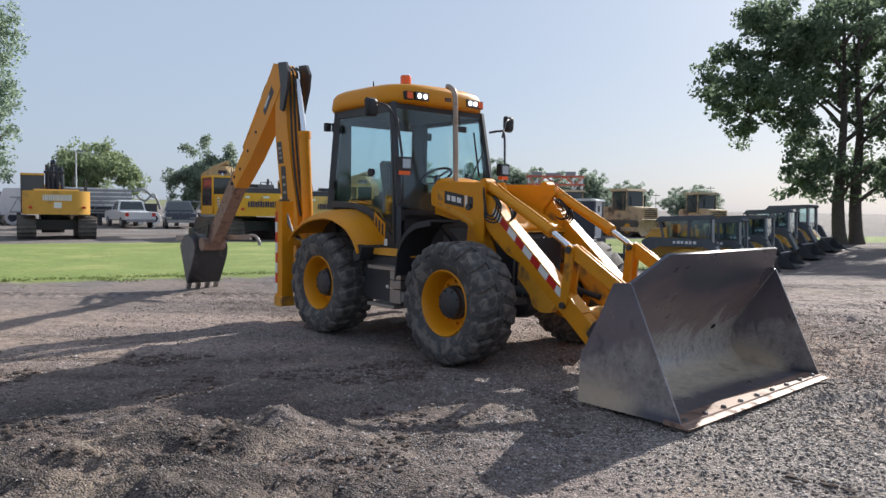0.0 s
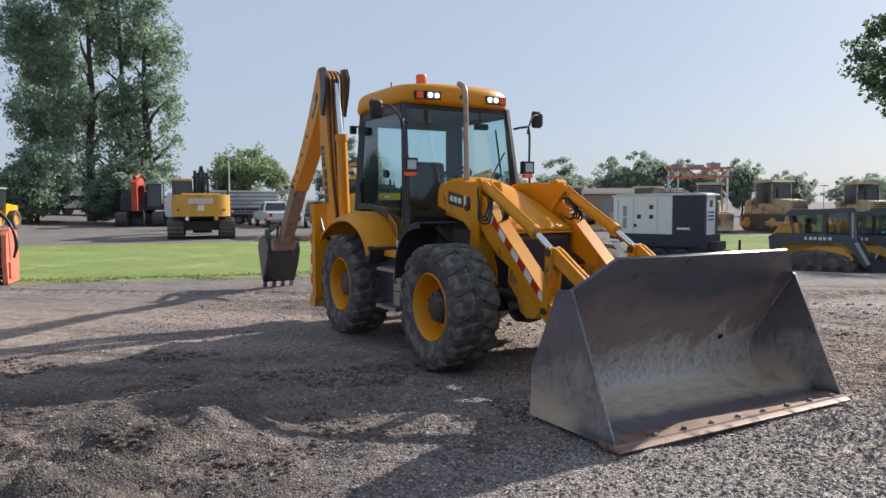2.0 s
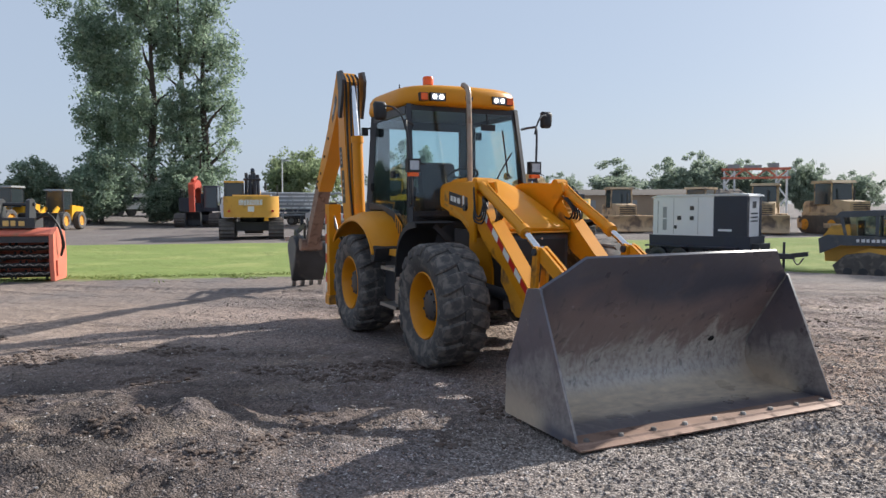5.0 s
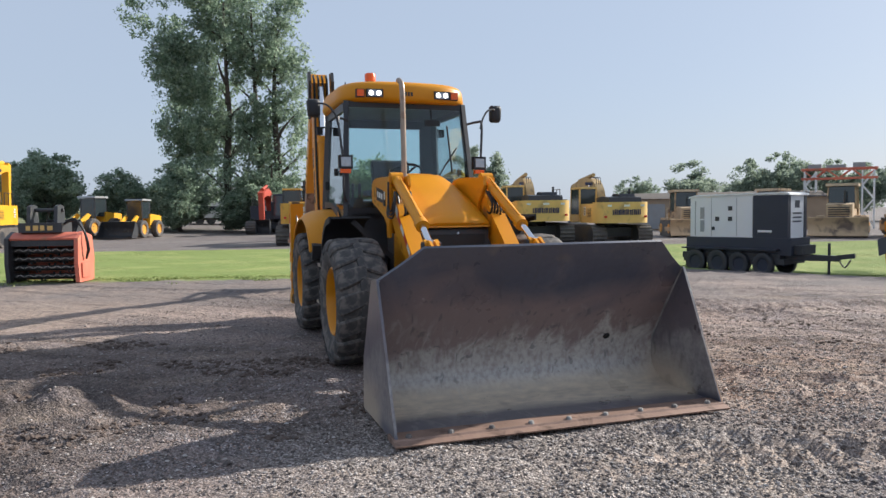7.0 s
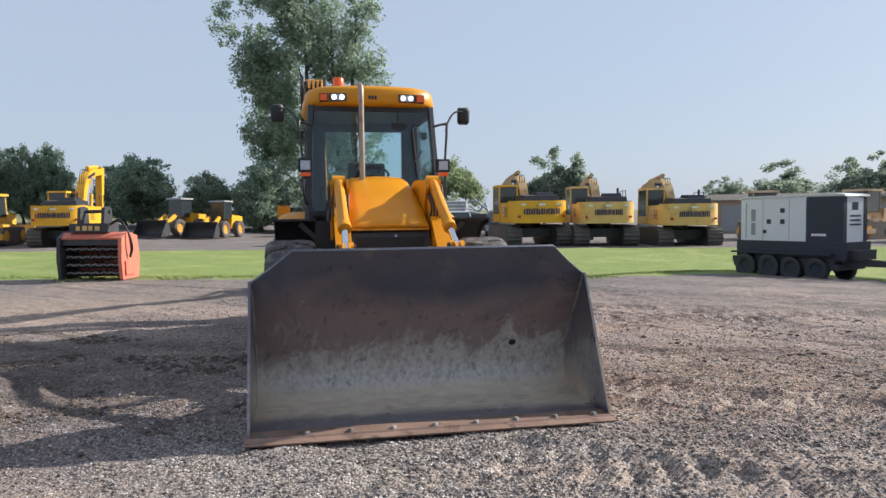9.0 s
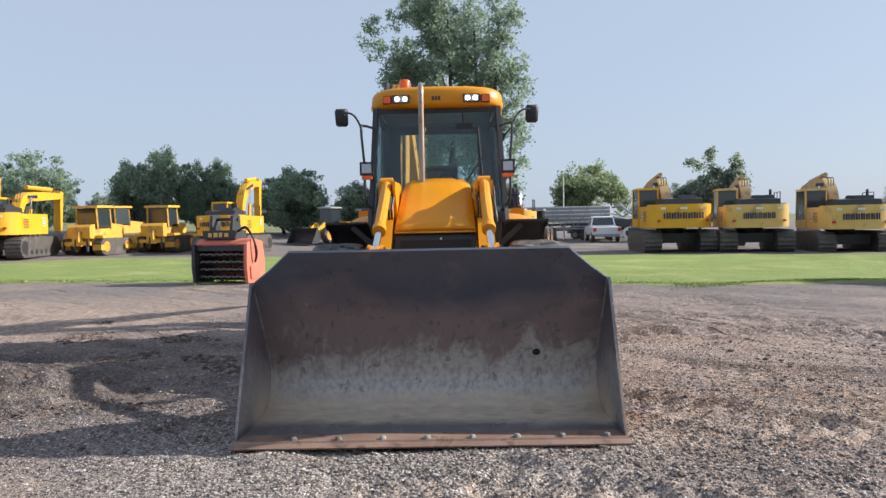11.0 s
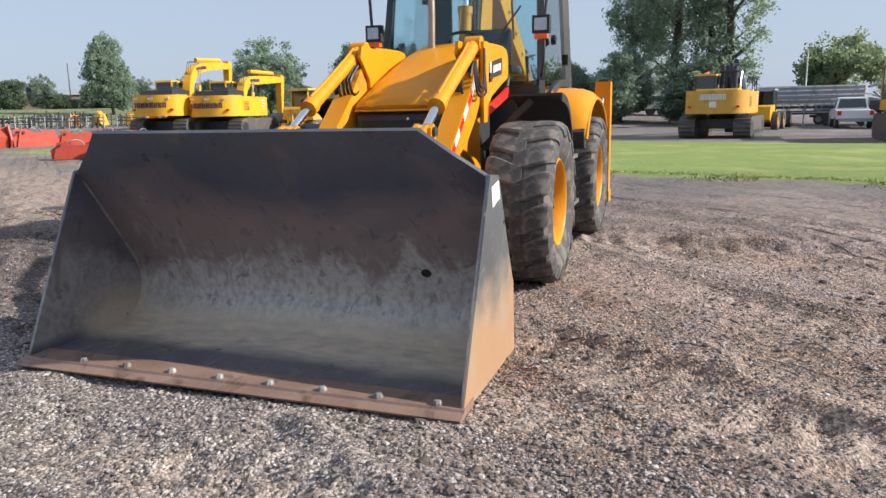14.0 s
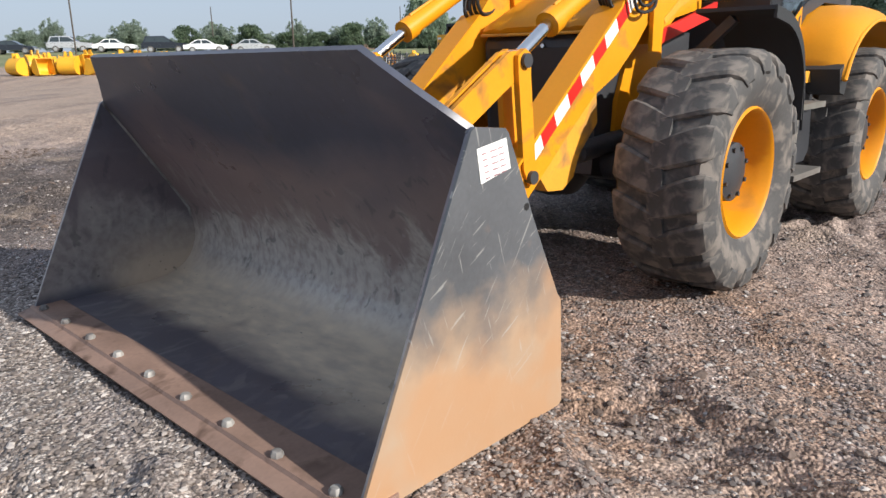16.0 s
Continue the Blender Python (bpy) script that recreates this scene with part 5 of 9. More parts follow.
def add_cab():
    W0, W1 = 0.765, 0.69        # half widths at sill and roof
    zs, zt = 1.02, 2.66
    def yy(z):
        return W0 + (W1 - W0) * (z - zs) / (zt - zs)
    # pillars: front, middle and rear
    px = {"front": ((0.10, 1.02), (0.07, 1.5), (-0.13, zt)), "rear": ((-1.06, 1.40), (-1.30, 1.52), (-1.22, zt))}
    for s in (-1, 1):
        bm = B()
        for (x0, z0), (x1, z1) in zip(px["front"], px["front"][1:]):
            bar(bm, (x0, s * yy(z0), z0), (x1, s * yy(z1), z1), 0.055, 0.065, 0.012)
        part("front_pillar", bm, BLACK, HOE)
        bm = B()
        bar(bm, (-1.28, s * yy(1.5), 1.45), (-1.20, s * yy(zt), zt), 0.07, 0.09, 0.015)
        part("rear_pillar", bm, BLACK, HOE)
        # door: lower panel follows the fender, frame, glass, handle
        bm = B()
        prism(bm, [(0.06, 1.03), (0.05, 1.12), (-0.42, 1.46), (-0.80, 1.53), (-1.26, 1.55), (-1.26, 1.47), (-0.78, 1.47), (-0.44, 1.38), (-0.18, 1.18), (-0.08, 1.03)], s * 0.70, s * 0.772, 0.012)
        door = part("door", bm, BLACK, HOE, "black cab door with a large window")
        bm = B()
        bar(bm, (-1.20, s * 0.70, 2.60), (-0.14, s * 0.70, 2.60), 0.05, 0.09, 0.01)
        bar(bm, (0.03, s * 0.762, 1.12), (-0.13, s * 0.70, 2.58), 0.03, 0.06, 0.008)
        part("door_frame", bm, BLACK, door)
        q = [(0.03, 1.12), (-0.10, 2.57), (-1.18, 2.57), (-1.24, 1.54), (-0.80, 1.53), (-0.42, 1.46)]
        g = [(x, s * (yy(z) + 0.004), z) for x, z in q]
        glaze("door_glass", g if s < 0 else g[::-1], door)
        bm = B()
        tube(bm, [(-0.42, s * 0.745, 1.88), (-0.42, s * 0.785, 1.88)], 0.045, 14)
        bar(bm, (-0.42, s * 0.785, 1.88), (-0.34, s * 0.785, 1.86), 0.02, 0.03, 0.006)
        part("door_handle", bm, PLASTIC, door)
        for z in (1.75, 2.45):
            bm = B()
            box(bm, -1.30, -1.20, *sorted((s * (yy(z) - 0.01), s * (yy(z) + 0.035))), z - 0.05, z + 0.05, 0.01)
            part("hinge", bm, PLASTIC, door)
        # decal: plain yellow shape on dark
        bm = B()
        prism(bm, [(-0.35, 1.22), (-0.14, 1.10), (-0.13, 1.30), (-0.34, 1.43)], s * 0.7722, s * 0.7735)
        d = part("door_decal", bm, YELLOW, door, "yellow decal on the door", smooth=0)
        for k in range(3):
            bm = B()
            x = -0.32 + 0.06 * k
            prism(bm, [(x, 1.245 - 0.035 * k), (x + 0.035, 1.225 - 0.035 * k), (x + 0.035, 1.36 - 0.035 * k), (x, 1.38 - 0.035 * k)], s * 0.7736, s * 0.7744)
            part("decal_mark", bm, INK, d, smooth=0)
        bm = B()
        box(bm, -0.15, -0.09, *sorted((s * 0.7738, s * 0.7748)), 1.05, 1.13)
        part("tag", bm, STICKER, door, smooth=0)
    # sills and cross members
    for x, w, z, h in ((0.10, 0.74, 1.40, 0.12), (-0.14, 0.68, 2.63, 0.07), (-1.20, 0.68, 2.63, 0.07), (-1.27, 0.72, 1.50, 0.10)):
        bm = B()
        bar(bm, (x, -w, z), (x, w, z), 0.06, h, 0.012)
        part("cab_crossbar", bm, BLACK, HOE)
    # floor and back
    bm = B()
    box(bm, -1.25, 0.10, -0.70, 0.70, 0.98, 1.03, 0.01)
    box(bm, -1.30, -1.25, -0.70, 0.70, 1.0, 1.50, 0.01)
    box(bm, 0.09, 0.13, -0.70, 0.70, 1.0, 1.40, 0.008)
    part("cab_tub", bm, BLACK, HOE)
    glaze("windscreen", [(0.10, -0.72, 1.44), (0.10, 0.72, 1.44), (-0.115, 0.66, 2.60), (-0.115, -0.66, 2.60)], HOE)
    glaze("rear_window", [(-1.28, 0.69, 1.56), (-1.28, -0.69, 1.56), (-1.22, -0.655, 2.60), (-1.22, 0.655, 2.60)], HOE)
    bm = B()
    box(bm, -1.25, -1.21, -0.69, -0.50, 1.5, 2.62, 0.01)
    part("rear_side_post", bm, BLACK, HOE)
    bm = B()
    box(bm, -1.25, -1.21, 0.50, 0.69, 1.5, 2.62, 0.01)
    part("rear_side_post", bm, BLACK, HOE)
    bm = B()
    box(bm, -1.245, -1.205, -0.50, 0.50, 2.49, 2.62, 0.01)
    part("rear_header", bm, BLACK, HOE)
    # roof: rounded shell with a bowed front
    rings = []
    for z, grow in ((2.655, -0.01), (2.668, 0.015), (2.70, 0.028), (2.83, 0.012), (2.868, -0.012), (2.888, -0.05), (2.898, -0.12), (2.902, -0.30)):
        ring = []
        for k in range(40):
            a = 2 * math.pi * k / 40
            c, sn = math.cos(a), math.sin(a)
            e = 0.22
            x = math.copysign(abs(c) ** (2 * e), c)
            y = math.copysign(abs(sn) ** (2 * e), sn)
            bow = 0.05 * (1 - y * y) if x > 0 else 0
            sag = -0.06 * max(0, -x - 0.2) ** 1.5
            fall = -0.014 * y * y
            ring.append((-0.72 + x * (0.68 + grow) + bow, y * (0.755 + grow + 0.05 * max(0, -x)), z + sag + (fall if z > 2.8 else 0)))
        rings.append(ring)
    bm = B()
    loft(bm, rings)
    roof = part("cab_roof", bm, YELLOW, HOE, "yellow cab roof with rounded edges", smooth=50)
    bm = B()
    box(bm, -1.20, -0.12, -0.64, 0.64, 2.60, 2.65, 0.02)
    part("headlining", bm, PLASTIC, roof)
    # lamps on the roof's brow
    for s in (-1, 1):
        for y0, y1, mt, nm, lab in ((0.30, 0.49, LAMP_ON, "roof_lamp", "lit white work lamp"), (0.505, 0.60, ORANGE, "turn_signal", "amber turn signal")):
            x = 0.018 if nm == "roof_lamp" else -0.012
            bm = B()
            box(bm, x - 0.05, x + 0.018, *sorted((s * y0, s * y1)), 2.695, 2.785, 0.012)
            housing = part(nm, bm, PLASTIC, roof, lab)
            if nm == "roof_lamp":
                for c in (0.352, 0.438):
                    bm = B()
                    lathe(bm, [(0.027, 0.0), (0.027, 0.006), (0.018, 0.010), (0.004, 0.012)], 16, Matrix.Translation((x + 0.017, s * c, 2.74)), "x")
                    part("bulb", bm, LAMP_ON, housing)
                bm = B()
                box(bm, x + 0.014, x + 0.0195, *sorted((s * (y0 + 0.015), s * (y1 - 0.015))), 2.705, 2.775, 0.002)
                part("lens", bm, LAMP_GLASS, housing)
            else:
                bm = B()
                box(bm, x + 0.010, x + 0.026, *sorted((s * (y0 + 0.008), s * (y1 - 0.008))), 2.703, 2.777, 0.006)
                part("lens", bm, ORANGE, housing)
    # small dark mark in the middle of the brow
    bm = B()
    for k in range(3):
        box(bm, 0.030, 0.036, -0.05 + 0.035 * k, -0.025 + 0.035 * k, 2.72, 2.765)
    part("brow_mark", bm, INK, roof, smooth=0)
    # beacon and aerial
    bm = B()
    lathe(bm, [(0.062, 2.90), (0.064, 3.0), (0.055, 3.015), (0.01, 3.02)], 20, Matrix.Translation((-0.30, -0.37, 0)), "z")
    bc = part("beacon", bm, ORANGE, roof, "orange warning beacon")
    bm = B()
    lathe(bm, [(0.07, 2.86), (0.07, 2.915)], 20, Matrix.Translation((-0.30, -0.37, 0)), "z")
    part("beacon_base", bm, PLASTIC, bc)
    bm = B()
    tube(bm, [(-0.62, -0.60, 2.87), (-0.62, -0.60, 2.96)], 0.008, 6)
    part("aerial", bm, PLASTIC, roof)
    # wiper
    bm = B()
    tube(bm, arc([(0.09, 0.32, 1.80), (0.07, 0.42, 1.95), (0.045, 0.56, 2.14)], 4), 0.009, 6)
    tube(bm, [(0.06, 0.50, 1.86), (-0.005, 0.46, 2.40)], 0.011, 6)
    part("wiper", bm, PLASTIC, HOE)
    # grab rails with work lamps, and mirrors
    for s in (-1, 1):
        bm = B()
        tube(bm, arc([(0.02, s * 0.70, 2.42), (0.10, s * 0.80, 2.44), (0.15, s * 0.835, 2.40), (0.20, s * 0.80, 1.98), (0.21, s * 0.80, 1.72), (0.17, s * 0.78, 1.56), (0.10, s * 0.755, 1.54)], 5), 0.014, 8)
        rail = part("grab_rail", bm, BLACK, HOE)
        bm = B()
        box(bm, 0.16, 0.235, *sorted((s * 0.70, s * 0.85)), 1.885, 2.03, 0.02)
        lamp = part("work_lamp", bm, PLASTIC, HOE, "square work lamp over an amber signal")
        bm = B()
        box(bm, 0.228, 0.241, *sorted((s * 0.722, s * 0.828)), 1.908, 2.008, 0.006)
        part("lens", bm, LAMP_GLASS, lamp)
        bm = B()
        box(bm, 0.17, 0.232, *sorted((s * 0.72, s * 0.83)), 1.838, 1.88, 0.012)
        part("signal_lens", bm, ORANGE, lamp)
        bm = B()
        tube(bm, arc([(0.12, s * 0.83, 2.36), (0.12, s * 0.86, 2.47), (0.09, s * 0.93, 2.57), (0.05, s * 1.02, 2.60), (0.02, s * 1.07, 2.58)], 5), 0.011, 8)
        arm = part("mirror_arm", bm, BLACK, HOE)
        bm = B()
        loft(bm, [[(x, s * (1.075 + 0.075 * u * f), 2.555 + 0.10 * v * g) for u, v in ((-1, -0.75), (-0.7, -1), (0.55, -1), (0.85, -0.8), (1, 0.7), (0.75, 1), (-0.75, 1), (-1, 0.75))] for x, f, g in ((-0.03, 1.0, 1.0), (0.0, 0.97, 0.98), (0.03, 0.8, 0.85), (0.042, 0.5, 0.6))])
        mir = part("mirror", bm, PLASTIC, arm, "black side mirror")
        bm = B()
        box(bm, -0.034, -0.0305, *sorted((s * 1.02, s * 1.13)), 2.48, 2.63)
        part("mirror_glass", bm, CHROME, mir, smooth=0)
        # small mirror on the rear pillar
        bm = B()
        bar(bm, (-1.24, s * 0.73, 2.50), (-1.26, s * 0.80, 2.48), 0.02, 0.02)
        box(bm, -1.30, -1.24, *sorted((s * 0.78, s * 0.85)), 2.40, 2.50, 0.015)
        part("rear_lamp", bm, PLASTIC, HOE)
    # inside: seat, wheel, console, levers
    bm = B()
    box(bm, -0.82, -0.36, -0.25, 0.25, 1.36, 1.48, 0.04, seg=3)
    box(bm, -0.80, -0.40, -0.16, 0.16, 1.03, 1.36, 0.02)
    seat = part("seat", bm, FABRIC, HOE, "dark grey driver's seat")
    bm = B()
    prism(bm, [(-0.72, 1.46), (-0.86, 1.46), (-0.98, 2.02), (-0.92, 2.06), (-0.84, 2.03)], -0.23, 0.23, 0.03, seg=3)
    part("backrest", bm, FABRIC, seat)
    for s in (-1, 1):
        bm = B()
        box(bm, -0.80, -0.40, *sorted((s * 0.30, s * 0.37)), 1.60, 1.67, 0.02)
        part("armrest", bm, FABRIC, seat)
    bm = B()
    m = Matrix.Translation((-0.16, 0, 1.86)) @ Euler((0, radians(-28), 0)).to_matrix().to_4x4()
    ring = [m @ Vector((0.19 * math.cos(2 * math.pi * k / 28), 0.19 * math.sin(2 * math.pi * k / 28), 0)) for k in range(29)]
    tube(bm, ring, 0.015, 8)
    for k in range(3):
        a = 2 * math.pi * k / 3 + 0.5
        tube(bm, [m @ Vector((0, 0, -0.02)), m @ Vector((0.185 * math.cos(a), 0.185 * math.sin(a), 0))], 0.013, 6)
    wheel = part("steering_wheel", bm, PLASTIC, HOE)
    bm = B()
    tube(bm, [m @ Vector((0, 0, 0)), (0.02, 0, 1.40)], 0.045, 10)
    part("steering_column", bm, PLASTIC, wheel)
    bm = B()
    prism(bm, [(0.08, 1.40), (0.08, 1.62), (0.0, 1.66), (-0.08, 1.62), (-0.05, 1.40)], -0.30, 0.30, 0.03)
    box(bm, -0.95, -0.30, -0.68, -0.48, 1.03, 1.58, 0.03)
    box(bm, -0.95, -0.30, 0.48, 0.68, 1.03, 1.45, 0.03)
    part("console", bm, PLASTIC, HOE)
    for y in (-0.50, -0.58, 0.52):
        bm = B()
        tube(bm, [(-0.42, y, 1.5), (-0.38, y, 1.74)], [0.009, 0.02], 8)
        part("control_lever", bm, PLASTIC, HOE)
    bm = B()
    tube(bm, [(-0.10, 0.30, 2.60), (-0.08, 0.30, 2.48)], 0.008, 6)
    box(bm, -0.10, -0.07, 0.22, 0.40, 2.40, 2.47, 0.015)
    part("inner_mirror", bm, PLASTIC, HOE)


add_cab()


def add_excavator_end():
    Y = -0.46

    def slewed(name, bm, *more, **kw):
        """A part of the arm, which is slewed a little on the king post."""
        for v in bm.verts:
            v.co.y += -0.17 + 0.07 * max(0.0, -2.1 - v.co.x)
        return part(name, bm, *more, **kw)
    # rear frame and stabiliser legs
    bm = B()
    bar(bm, (-1.90, -0.975, 0.56), (-1.90, 0.975, 0.56), 0.20, 0.24, 0.02)
    bar(bm, (-1.90, -0.975, 1.06), (-1.90, 0.975, 1.06), 0.16, 0.18, 0.02)
    part("rear_frame", bm, YELLOW_WORN, HOE, "worn yellow side-shift frame")
    for s in (-1, 1):
        bm = B()
        box(bm, -1.97, -1.80, *sorted((s * 0.975, s * 1.14)), 0.32, 1.535, 0.012)
        leg = part("stabiliser_leg", bm, YELLOW, HOE, "yellow stabiliser leg with red and white marks")
        bm = B()
        box(bm, -1.98, -1.79, *sorted((s * 0.965, s * 1.15)), 0.20, 0.325, 0.02)
        part("leg_foot", bm, YELLOW_WORN, leg)
        bm = B()
        box(bm, -1.93, -1.84, *sorted((s * 1.01, s * 1.11)), 1.53, 1.56, 0.01)
        part("leg_cap", bm, STEEL, leg)
        if s < 0:
            for k in range(8):
                z = 0.36 + 0.13 * k
                bm = B()
                box(bm, -1.965, -1.915, -1.1435, -1.1405, z, z + 0.13)
                part("reflective_mark", bm, RED if k % 2 else WHITE, leg, "" if k else "red and white reflective marks", smooth=0)
    for s in (-1, 1):
        for k in range(4):
            bm = B()
            tube(bm, arc([(-1.88, s * (1.06 - 0.02 * k), 1.53), (-1.79, s * 1.06, 1.34 - 0.03 * k), (-1.66, s * (1.04 - 0.02 * k), 1.10), (-1.45, s * 1.02, 1.05 - 0.012 * k), (-1.15, s * 0.98, 1.06)], 5), 0.012, 7)
            part("leg_hose", bm, HOSE if k % 2 else DULL_METAL, HOE, "hydraulic pipe")
    # king post
    bm = B()
    box(bm, -2.30, -1.98, Y - 0.20, Y + 0.20, 0.45, 1.20, 0.03)
    tube(bm, [(-2.18, Y, 0.38), (-2.18, Y, 1.28)], 0.11, 18)
    slewed("king_post", bm, YELLOW_WORN, HOE)
    # boom
    bm = B()
    prism(bm, [(-2.12, 1.05), (-2.10, 1.30), (-2.30, 1.95), (-2.44, 2.55), (-2.52, 3.10), (-2.54, 3.28), (-2.66, 3.36), (-2.78, 3.28), (-2.82, 2.95), (-2.80, 2.40), (-2.70, 1.90), (-2.50, 1.25), (-2.38, 1.02)], Y - 0.105, Y + 0.105, 0.02)
    boom = slewed("boom", bm, YELLOW, HOE, "yellow backhoe boom")
    for z0, z1, x in ((2.06, 2.36, -2.60), (1.55, 2.02, -2.47)):
        bm = B()
        prism(bm, [(x - 0.10, z0), (x + 0.06, z0), (x - 0.02, z1), (x - 0.16, z1)], Y - 0.1075, Y - 0.1055)
        slewed("boom_decal", bm, INK, boom, "dark decal", smooth=0)
        for k in range(3):
            bm = B()
            zz = z0 + (z1 - z0) * (0.2 + 0.22 * k)
            box(bm, x - 0.095 + 0.02 * (1 - k), x - 0.005 + 0.02 * (1 - k), Y - 0.109, Y - 0.1076, zz, zz + 0.035)
            slewed("decal_mark", bm, DULL_METAL, boom, smooth=0)
    # boom ram in front of the boom
    bm = B()
    tube(bm, [(-2.02, Y, 1.15), (-2.13, Y, 2.45)], 0.075, 18)
    tube(bm, [(-2.125, Y, 2.38), (-2.13, Y, 2.47)], 0.088, 18)
    ram = slewed("boom_ram", bm, YELLOW, HOE, "yellow hydraulic cylinder")
    bm = B()
    tube(bm, [(-2.13, Y, 2.45), (-2.34, Y, 3.18)], 0.038, 14)
    slewed("ram_rod", bm, CHROME, ram, "bright chrome rod")
    # black nose link at the boom's head
    for o in (-0.16, 0.16):
        bm = B()
        prism(bm, [(-2.58, 3.42), (-2.36, 3.40), (-2.26, 3.26), (-2.30, 3.05), (-2.44, 2.75), (-2.52, 2.78), (-2.50, 3.1)], Y + o - 0.02, Y + o + 0.02, 0.01)
        slewed("nose_plate", bm, BLACK, boom, "black nose plate")
    for k in range(4):
        bm = B()
        y = Y - 0.09 + 0.06 * k
        tube(bm, arc([(-2.06, y, 1.35), (-2.20, y, 1.8), (-2.30, y, 2.3), (-2.36, y, 2.8), (-2.40, y, 3.25), (-2.55, y, 3.38)], 5), 0.016, 7)
        slewed("hose", bm, HOSE, boom, "black hydraulic hose")
    # dipper: outer sleeve and rusty inner slide
    bm = B()
    prism(bm, [(-2.54, 3.26), (-2.66, 3.42), (-2.86, 3.46), (-3.02, 3.26), (-3.50, 2.70), (-4.40, 1.90), (-4.26, 1.74), (-3.66, 2.16), (-3.04, 2.70), (-2.70, 3.02)], Y - 0.115, Y + 0.115, 0.02)
    dip = slewed("dipper", bm, YELLOW, HOE, "yellow dipper arm")
    bm = B()
    prism(bm, [(-4.30, 1.98), (-4.40, 2.0), (-5.60, 0.86), (-5.64, 0.74), (-5.54, 0.68), (-5.42, 0.74), (-4.22, 1.80)], Y - 0.10, Y + 0.10, 0.012)
    slewed("dipper_slide", bm, RUST, dip, "rust-brown sliding inner arm")
    bm = B()
    prism(bm, [(-2.92, 3.16), (-3.20, 2.84), (-3.14, 2.76), (-2.84, 3.06)], Y - 0.1175, Y - 0.1155)
    slewed("dipper_decal", bm, INK, dip, "dark decal plate", smooth=0)
    bm = B()
    box(bm, 0, 0.22, Y - 0.119, Y - 0.1176, -0.02, 0.02, 0, Matrix.Translation((-3.14, 0, 2.87)) @ Euler((0, radians(-47), 0)).to_matrix().to_4x4())
    slewed("decal_mark", bm, LAMP_GLASS, dip, smooth=0)
    for x, z in ((-3.45, 2.62), (-3.75, 2.36), (-4.05, 2.10), (-4.28, 1.98), (-4.40, 1.88)):
        bm = B()
        tube(bm, [(x, Y - 0.13, z - 0.07), (x, Y + 0.13, z - 0.07)], 0.022, 8)
        slewed("wear_pad_bolt", bm, STEEL, dip)
    bm = B()
    tube(bm, arc([(-2.95, Y, 3.46), (-3.35, Y, 3.22), (-3.52, Y, 3.02), (-3.62, Y, 2.66), (-3.75, Y, 2.52)], 6), 0.017, 7)
    slewed("hose", bm, HOSE, dip, "black hydraulic hose")
    bm = B()
    tube(bm, [(-3.0, Y, 3.44), (-4.1, Y, 2.36)], 0.055, 14)
    tube(bm, [(-4.05, Y, 2.40), (-5.12, Y, 1.30)], 0.03, 12)
    slewed("bucket_ram", bm, YELLOW_WORN, HOE, "worn yellow hydraulic cylinder")
    # tipping links
    for o in (-0.15, 0.15):
        bm = B()
        bar(bm, (-5.36, Y + o, 1.16), (-6.10, Y + o, 1.02), 0.03, 0.08, 0.01)
        bar(bm, (-5.36, Y + o, 1.16), (-5.42, Y + o, 0.92), 0.03, 0.08, 0.01)
        slewed("bucket_link", bm, STEEL, HOE)
    # digging bucket hanging with its teeth down
    YB = -0.34
    shell_line = [(q[0], q[1]) for q in arc([(-6.34, 0.72), (-6.22, 0.86), (-6.0, 0.92), (-5.80, 0.86), (-5.72, 0.70), (-5.80, 0.48), (-5.93, 0.28), (-6.06, 0.10)], 4)]
    bm = B()
    strip(bm, shell_line[::-1], YB - 0.29, YB + 0.29, 0.025)
    bk = part("digging_bucket", bm, STEEL, HOE, "dark steel digging bucket with teeth", smooth=50)
    for o in (-0.29, 0.29):
        bm = B()
        prism(bm, shell_line, YB + o - 0.014, YB + o + 0.014, 0.004, seg=1)
        part("bucket_cheek", bm, STEEL if o > 0 else SUNLIT_STEEL, bk, "" if o > 0 else "grey cheek with sunlight painted into its tone")
    for k in range(4):
        bm = B()
        y = YB - 0.25 + 0.167 * k
        prism(bm, [(-6.02, 0.15), (-6.11, 0.15), (-6.13, 0.02), (-6.15, -0.035), (-6.11, -0.04), (-6.06, 0.02)], y - 0.032, y + 0.032, 0.006, seg=1)
        part("tooth", bm, DULL_METAL, bk, "worn grey tooth")
    for o in (-0.14, 0.14):
        bm = B()
        prism(bm, [(-6.18, 0.86), (-6.16, 1.04), (-6.04, 1.06), (-5.9, 0.98), (-5.66, 0.90), (-5.48, 0.82), (-5.46, 0.70), (-5.60, 0.66), (-5.74, 0.72)], YB - 0.06 + o - 0.02, YB - 0.06 + o + 0.02, 0.008)
        part("bucket_ear", bm, STEEL, bk)
    bm = B()
    tube(bm, [(-5.50, YB - 0.27, 0.80), (-5.50, YB + 0.12, 0.80)], 0.11, 18)
    part("hinge_boss", bm, RUST, bk, "rust-brown hinge boss")
    # spare tine bar lying through the hitch
    bm = B()
    bar(bm, (-6.5, YB - 0.30, 0.86), (-4.96, YB + 0.36, 0.93), 0.05, 0.085, 0.012)
    tube(bm, arc([(-4.98, YB + 0.355, 0.955), (-4.88, YB + 0.40, 0.95), (-4.80, YB + 0.43, 0.88), (-4.78, YB + 0.44, 0.80)], 4), 0.028, 8)
    part("link_bar", bm, DULL_METAL, bk, "worn grey hooked bar")


